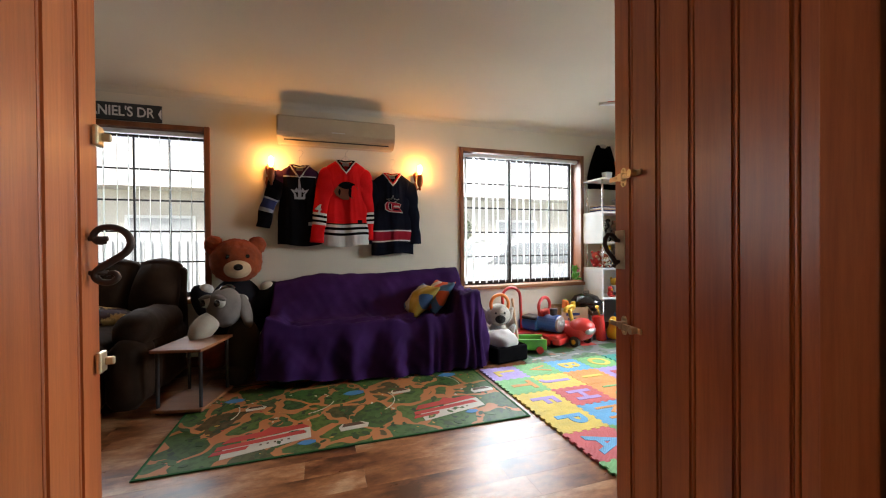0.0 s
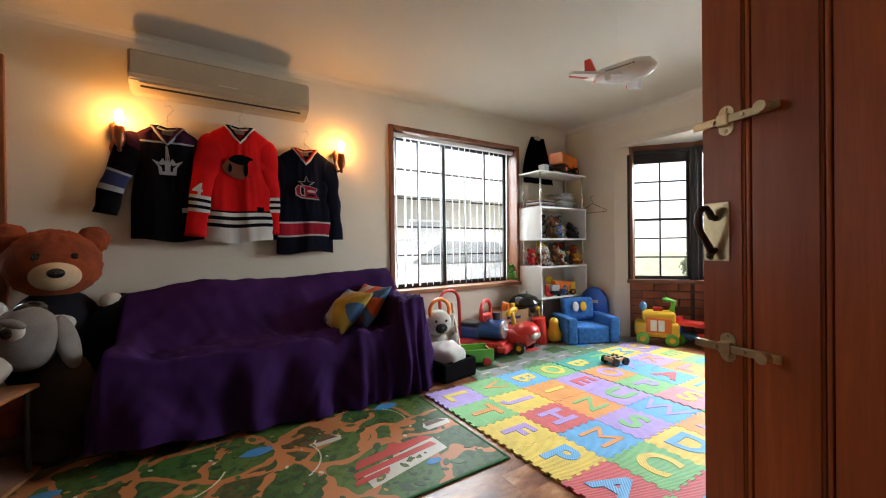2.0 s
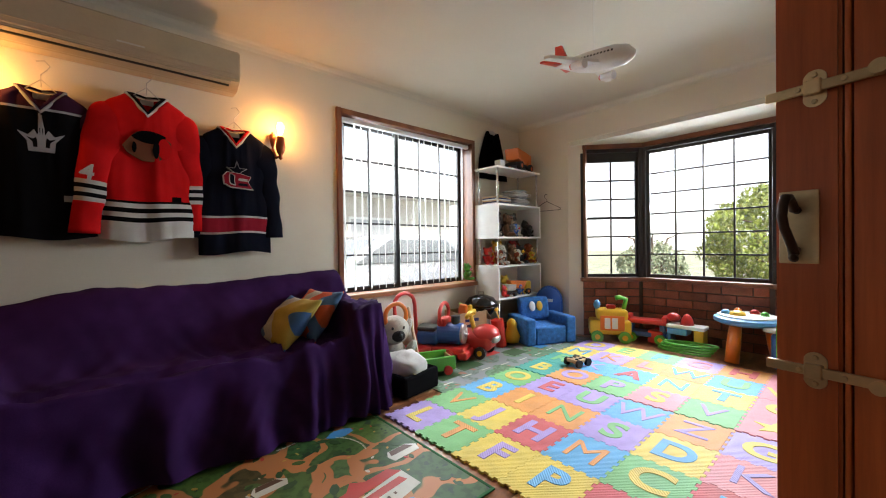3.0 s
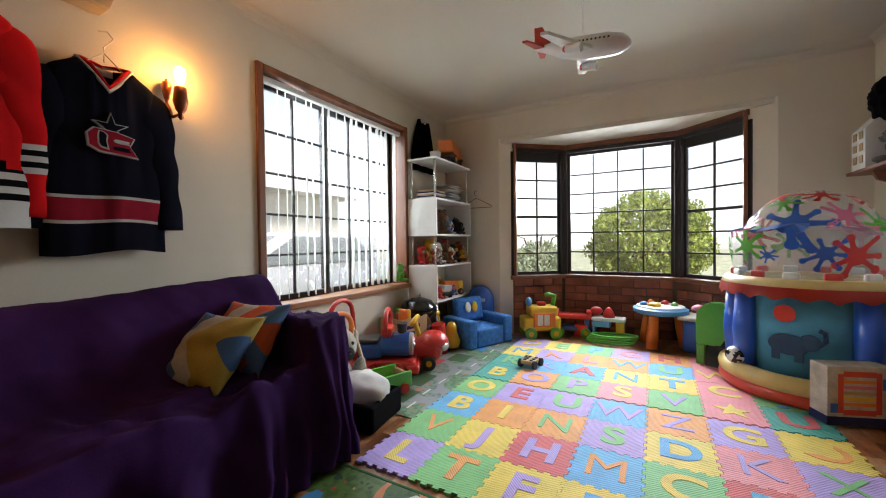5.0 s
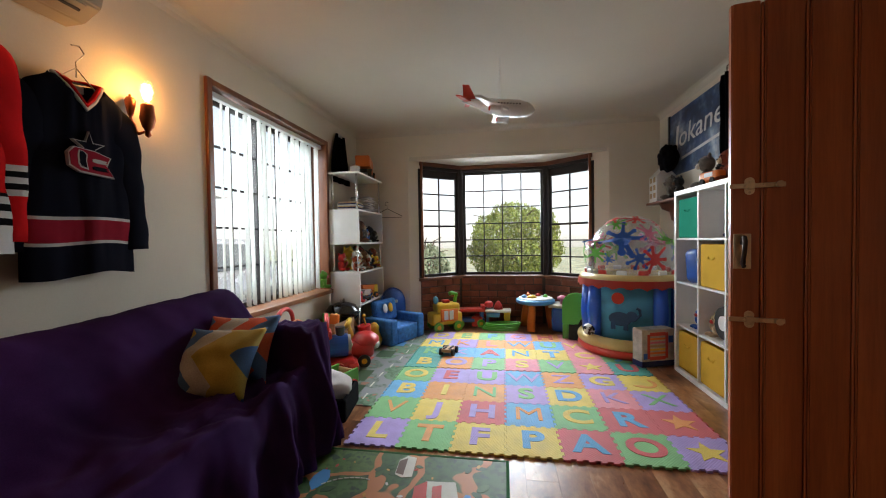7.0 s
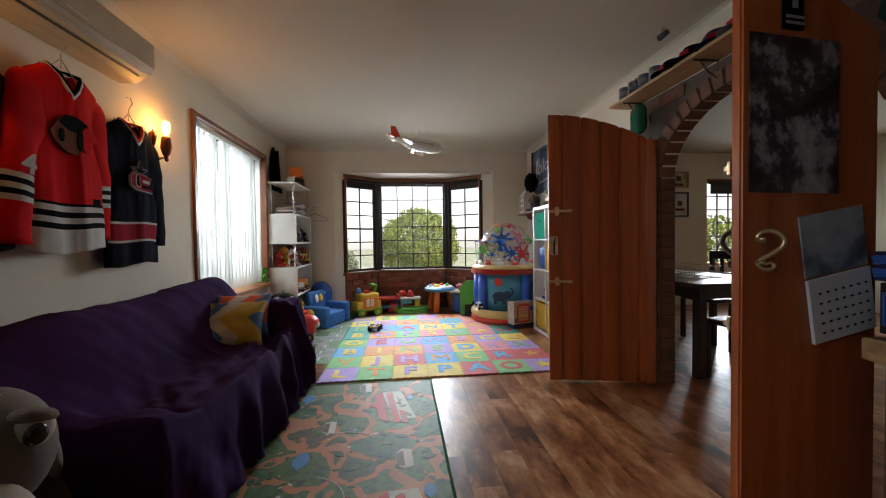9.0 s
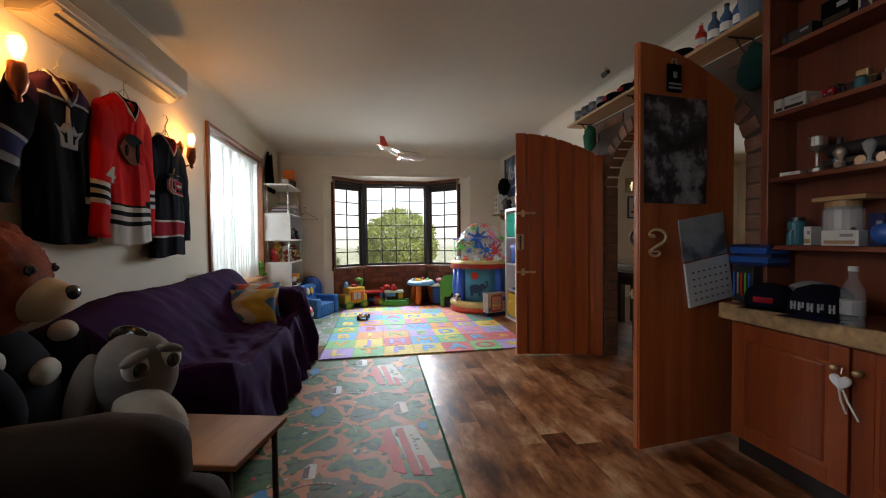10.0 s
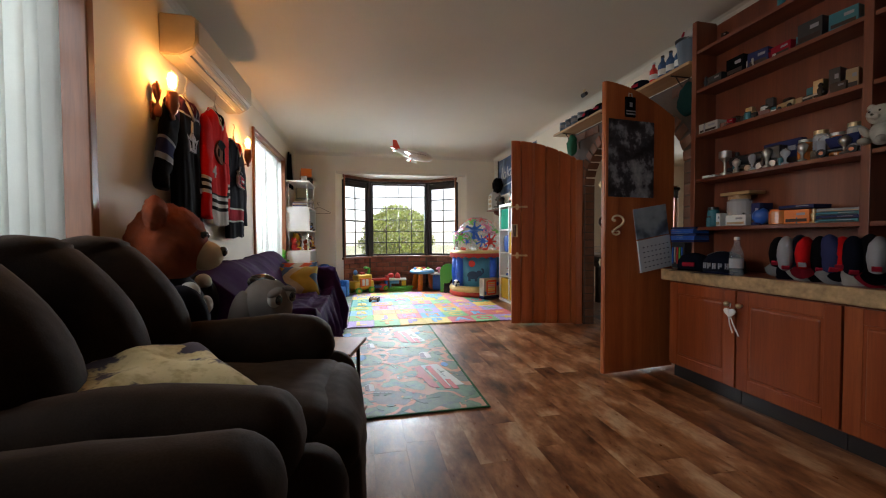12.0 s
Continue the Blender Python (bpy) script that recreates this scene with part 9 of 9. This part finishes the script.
# mixed small clutter between the larger pieces
crnd = random.Random(55)
for si in range(5):
    for k in range(9):
        cx_ = -0.70 - 0.092 * k + crnd.uniform(-0.02, 0.02)
        cy_ = HF - 0.035 - crnd.uniform(0, 0.02)
        kind_ = crnd.randrange(4)
        mt = crnd.choice((BLACK, IRON, JGREY, JBLUE, TEAL, BRASS, STEEL, TOYWHITE, JCRIM))
        if kind_ == 0:
            carton(cx_, S[si], crnd.uniform(0.03, 0.07), 0.03, crnd.uniform(0.02, 0.06), mt, "small keepsake box on the hutch", crnd.uniform(-20, 20), cy_)
        elif kind_ == 1:
            jar(cx_, S[si], crnd.uniform(0.012, 0.02), crnd.uniform(0.04, 0.08), mt, BLACK, "tiny jar on the hutch", cy_)
        elif kind_ == 2 and si != 4:
            fig = thing("figurine", cx_, cy_, S[si], crnd.uniform(0, 360), "small dark figurine on the hutch", "figurine", "figurines")
            bm = bmesh.new()
            lathe(bm, [(0.016, 0), (0.018, 0.006), (0.007, 0.012), (0.013, 0.03), (0.014, 0.045), (0.006, 0.055), (0.011, 0.066), (0.003, 0.078)], seg=12)
            part("figure_body", bm, mt, fig, smooth=True)
# worktop: caps in a row, water bottle, DVD cases, pen tin
WT = 0.7555
cap(-0.72, 1.37, WT, 205, JNAVY, JNAVY, "navy cap with a white-edged brim on the worktop")
cap(-0.79, 1.22, WT + 0.0, 180, JGREY, JWHITE, "pale grey cap at the back of the worktop", s=1.1)
cap(-0.935, 1.37, WT, 196, JNAVY, JBLUE, "navy cap with block lettering on the worktop", s=1.15, letters=5)
for k, mt in enumerate((JBLACK, JGREY, JNAVY, JRED, JBLACK, JBLUE, JRED, JNAVY, JBLACK, JGREY, JNAVY)):
    cap(-1.19 - 0.047 * k, 1.285 + 0.018 * (k % 2), WT + 0.106, 206 + 9 * (k % 3), mt, (JGREY, JNAVY, JWHITE, JCRIM, JBLACK)[k % 5], "cap standing in a tight row on the worktop", tilt=40 + 5 * ((k * 2) % 3), s=0.98 + 0.05 * (k % 3), squeeze=0.42)
bottle(-1.10, 1.47, WT, 0.034, 0.22, clear("water_bottle", (0.60, 0.66, 0.70), 0.06, alpha=0.14), TOYWHITE, "clear plastic water bottle with a blue label")
for k in range(7):
    bm = bmesh.new()
    slab(bm, -0.068, 0.068, -0.095, 0.095, 0, 0.014, bevel=0.001)
    o = part("disc_case", bm, BLUE if k % 3 else JBLUE, None, "blue disc case in a stack beside the hutch", category="disc case", group="disc cases")
    o.matrix_world = pose(-0.575 + 0.004 * (k % 3), 1.26, WT + 0.185 + 0.0155 * k, 0, 0, 90 + 3 * (k % 4))
cd = thing("desk_caddy", -0.575, 1.26, WT, 0, "black desk caddy with pens and a disc stack", "caddy")
bits(cd, "caddy_box", BLACK, (-0.055, 0.055, -0.09, 0.10, 0, 0.183), bev=0.004)
for k in range(5):
    bits(cd, "pen", (BLUE, GRN, RED, STEEL, BLUE)[k], (-0.045 + 0.02 * k, -0.036 + 0.02 * k, 0.10, 0.109, 0.03 + 0.01 * (k % 2), 0.15), bev=0.003)

# ---------- dining room ----------
DARKWOOD = timber("dark_dining_wood", [(0.02, 0.012, 0.008), (0.035, 0.02, 0.014), (0.05, 0.03, 0.02)], 0, 0.35)
dt = thing("dining_table", 1.50, 0.42, 0, 4, "dark wooden dining table with papers on it", "dining table")
bits(dt, "tabletop", DARKWOOD, (-0.55, 0.75, -0.45, 0.45, 0.71, 0.75), bev=0.006)
bits(dt, "apron", DARKWOOD, (-0.48, 0.68, -0.38, 0.38, 0.62, 0.71), bev=0.004)
bits(dt, "leg", DARKWOOD, (-0.5, -0.43, -0.4, -0.33, 0, 0.62), (0.63, 0.70, -0.4, -0.33, 0, 0.62), (-0.5, -0.43, 0.33, 0.4, 0, 0.62), (0.63, 0.70, 0.33, 0.4, 0, 0.62), bev=0.006)


def dining_chair(x, y, rz):
    t = thing("dining_chair", x, y, 0, rz, "dark wooden dining chair pushed to the table", "chair", "dining chairs")
    bits(t, "seat", DARKWOOD, (-0.21, 0.21, -0.21, 0.21, 0.43, 0.47), bev=0.012)
    for lx, ly, hh in ((-0.19, -0.19, 0.43), (0.19, -0.19, 0.43), (-0.19, 0.19, 0.95), (0.19, 0.19, 0.95)):
        bits(t, "leg", DARKWOOD, (lx - 0.02, lx + 0.02, ly - 0.02, ly + 0.02, 0, hh), bev=0.005)
    bits(t, "back_rail", DARKWOOD, (-0.17, 0.17, 0.18, 0.205, 0.86, 0.95), (-0.17, 0.17, 0.18, 0.205, 0.66, 0.72), bev=0.006)
    bits(t, "slat", DARKWOOD, (-0.09, -0.05, 0.185, 0.2, 0.47, 0.86), (0.05, 0.09, 0.185, 0.2, 0.47, 0.86), bev=0.004)


dining_chair(1.35, -0.22, 175)
dining_chair(2.0, -0.25, 185)
dining_chair(0.86, 0.46, 96)
bm = bmesh.new()
slab(bm, -0.2, 0.2, -0.14, 0.14, 0, 0.006, bevel=0.001)
o = part("paper_sheet", bm, TOYWHITE, None, "white papers lying on the dining table", category="paper")
o.matrix_world = pose(1.95, 0.35, 0.752, 0, 0, 20)
wbk = thing("wire_basket", 1.45, 0.5, 0.752, 10, "flat wire basket on the dining table", "basket")
bm = bmesh.new()
for z in (0.0, 0.05, 0.10):
    tube(bm, [(-0.2, -0.15, z + 0.003), (0.2, -0.15, z + 0.003), (0.2, 0.15, z + 0.003), (-0.2, 0.15, z + 0.003)], 0.003, 6, closed=True)
for k in range(9):
    tube(bm, [(-0.2 + 0.05 * k, -0.15, 0.10), (-0.2 + 0.05 * k, -0.15, 0.003), (-0.2 + 0.05 * k, 0.15, 0.003), (-0.2 + 0.05 * k, 0.15, 0.10)], 0.002, 5)
part("wires", bm, STEEL, wbk)
for py, pz, w_, h_, fm, im, lb in ((-1.42, 1.63, 0.30, 0.40, BLACK, JWHITE, "black framed print on the dining room wall"), (-1.40, 2.03, 0.34, 0.26, PINE, surf("picture_pastel", (0.45, 0.40, 0.22), 0.5, var=0.6, scale=9), "small framed colourful picture on the dining room wall")):
    t = thing("picture_frame", EX, py, pz, 90, lb, "picture")
    bits(t, "frame_bar", fm, (-w_ / 2, w_ / 2, 0.002, 0.022, h_ / 2 - 0.025, h_ / 2), (-w_ / 2, w_ / 2, 0.002, 0.022, -h_ / 2, -h_ / 2 + 0.025), (-w_ / 2, -w_ / 2 + 0.025, 0.002, 0.022, -h_ / 2 + 0.025, h_ / 2 - 0.025), (w_ / 2 - 0.025, w_ / 2, 0.002, 0.022, -h_ / 2 + 0.025, h_ / 2 - 0.025), bev=0.003)
    bits(t, "print", im, (-w_ / 2 + 0.02, w_ / 2 - 0.02, 0.004, 0.010, -h_ / 2 + 0.02, h_ / 2 - 0.02), bev=0.0005)
    bits(t, "print_motif", JBROWN, (-0.04, 0.04, 0.010, 0.012, -0.02, 0.06), (-0.08, 0.08, 0.010, 0.012, -0.10, -0.06), bev=0.0005)


# ---------- bricks ----------
def brick_mesh(name, w, h, d, mat):
    bm = bmesh.new()
    slab(bm, -w / 2, w / 2, -d / 2, d / 2, -h / 2, h / 2, bevel=0.004, seg=1)
    ob = part(name, bm, mat)
    me = ob.data
    bpy.data.objects.remove(ob)
    return me


FULL = brick_mesh("brick", 0.228, 0.076, 0.03, BRICK)
HALF = brick_mesh("brick_half", 0.109, 0.076, 0.03, BRICK)
DFULL = brick_mesh("brick_dark", 0.228, 0.076, 0.03, BROWNBRICK)
DHALF = brick_mesh("brick_dark_half", 0.109, 0.076, 0.03, BROWNBRICK)
rnd = random.Random(33)
for a, b in zip(BAY, BAY[1:]):
    a, b = Vector((*a, 0)), Vector((*b, 0))
    d = (b - a)
    L, ang = d.length, math.atan2(d.y, d.x)
    dirn, nrm = d.normalized(), Vector((d.y, -d.x, 0)).normalized()
    for r in range(7):
        x = 0.002
        start = r % 2
        while x < L - 0.06:
            w = 0.109 if (start and x < 0.05) or L - x < 0.23 else 0.228
            if L - x < w:
                break
            p = a + dirn * (x + w / 2) + nrm * (0.004 + rnd.uniform(-0.002, 0.002))
            o = new("brick", FULL if w > 0.2 else HALF)
            o.parent = bay_wall
            o.matrix_basis = Matrix.Translation((p.x, p.y, 0.045 + r * 0.086)) @ Matrix.Rotation(ang, 4, "Z")
            x += w + 0.010
# brown brick surround of the arched doorway
bm = bmesh.new()
for xa, xb in ((ARCH_C - ARCH_R - 0.25, ARCH_C - ARCH_R), (ARCH_C + ARCH_R, ARCH_C + ARCH_R + 0.36)):
    slab(bm, xa, xb, SY, SY + 0.012, 0, 2.17)
slab(bm, ARCH_C - ARCH_R - 0.006, ARCH_C - ARCH_R + 0.004, SY - 0.11, SY + 0.012, 0, SPRING)
slab(bm, ARCH_C + ARCH_R - 0.004, ARCH_C + ARCH_R + 0.006, SY - 0.11, SY + 0.012, 0, SPRING)
surround = part("arch_surround", bm, MORTAR, None, "brown brick surround of the arched doorway", category="brick wall", kind="structure")
for r in range(25):
    z = 0.045 + r * 0.086
    for side in (-1, 1):
        edge_x = ARCH_C + side * ARCH_R
        x = 0.0
        row = [0.228, 0.109] if r % 2 == 0 else [0.109, 0.228]
        for w in row:
            if z > SPRING + 0.02:
                break
            if side > 0 or x + w < 0.26:
                o = new("brick", DFULL if w > 0.2 else DHALF)
                o.parent = surround
                o.location = (edge_x + side * (x + w / 2 + 0.002), SY + 0.006 + rnd.uniform(-0.001, 0.002), z)
            x += w + 0.010
        if z < SPRING:
            o = new("brick", DHALF)
            o.parent = surround
            o.matrix_basis = Matrix.Translation((edge_x - side * -0.006, SY - 0.05, z)) @ Matrix.Rotation(math.pi / 2, 4, "Z")
VOUS = brick_mesh("voussoir", 0.076, 0.109, 0.13, BROWNBRICK)
bm = bmesh.new()
arcp = [(ARCH_C - ARCH_R * math.cos(math.pi * q / 40), SPRING + ARCH_RISE * math.sin(math.pi * q / 40)) for q in range(41)]
outp = [(ARCH_C - (ARCH_R + 0.10) * math.cos(math.pi * q / 40), SPRING + (ARCH_RISE + 0.11) * math.sin(math.pi * q / 40)) for q in range(41)]
for q in range(40):
    prism(bm, [arcp[q], arcp[q + 1], outp[q + 1], outp[q]], 0.012, Matrix.Translation((0, SY, 0)))
    prism(bm, [outp[q], outp[q + 1], (outp[q + 1][0], 2.17), (outp[q][0], 2.17)], 0.012, Matrix.Translation((0, SY, 0)))
part("arch_mortar", bm, MORTAR, surround)
for r in range(18, 25):
    z = 0.045 + r * 0.086
    for k in range(-3, 10):
        xb = ARCH_C - 0.9 + 0.238 * k + (0.119 if r % 2 else 0)
        fx, fz = (abs(xb - ARCH_C) - 0.115) / (ARCH_R + 0.13), (z - 0.045 - SPRING) / (ARCH_RISE + 0.13)
        if -0.60 < xb < 1.24 and max(0, fx) ** 2 + max(0, fz) ** 2 > 1.0:
            o = new("brick", DFULL)
            o.parent = surround
            o.location = (xb, SY + 0.006 + rnd.uniform(-0.001, 0.002), z)
run = [0.0]
for p, q in zip(arcp, arcp[1:]):
    run.append(run[-1] + math.hypot(q[0] - p[0], q[1] - p[1]))
count = int(run[-1] / 0.087)
for s_ in range(count):
    goal = run[-1] * (s_ + 0.5) / count
    q = max(i for i in range(41) if run[i] <= goal)
    a = math.pi * (q + (goal - run[q]) / (run[min(q + 1, 40)] - run[q] + 1e-9)) / 40
    nx_, nz_ = -math.cos(a) / ARCH_R, math.sin(a) / ARCH_RISE
    ln = math.hypot(nx_, nz_)
    o = new("brick", VOUS)
    o.parent = surround
    o.matrix_basis = Matrix.Translation((ARCH_C - ARCH_R * math.cos(a) + 0.048 * nx_ / ln, SY - 0.045, SPRING + ARCH_RISE * math.sin(a) + 0.048 * nz_ / ln)) @ Matrix.Rotation(math.atan2(nx_, nz_), 4, "Y")


# ---------- floor planks ----------
bm = bmesh.new()
slab(bm, WX, 4.62, DS, NY, -0.10, -0.004)
floor = part("floor", bm, BLACK, None, "brown wood-look plank floor with worn grain", category="floor", kind="structure")
bm = bmesh.new()
slab(bm, 0, 1.1995, 0, 0.1486, -0.02, 0)
plank0 = part("plank", bm, FLOORWOOD, floor)
rnd = random.Random(9)
first = True
joined = bmesh.new()
y = NY - 0.148
while y > -2.0:
    x = WX + rnd.uniform(-1.0, 0)
    while x < 4.5:
        if y > 0.6 and x > -3.3:
            o = plank0 if first else new("plank", plank0.data)
            first = False
            o.parent = floor
            o.location = (x, y, 0)
        else:
            slab(joined, max(x, WX), x + 1.196, y, y + 0.146, -0.02, 0)
        x += 1.2
    y -= 0.149
slab(joined, WX, 4.4, DS, y + 0.148, -0.02, 0)
part("far_planks", joined, FLOORWOOD, floor, kind="stuff")
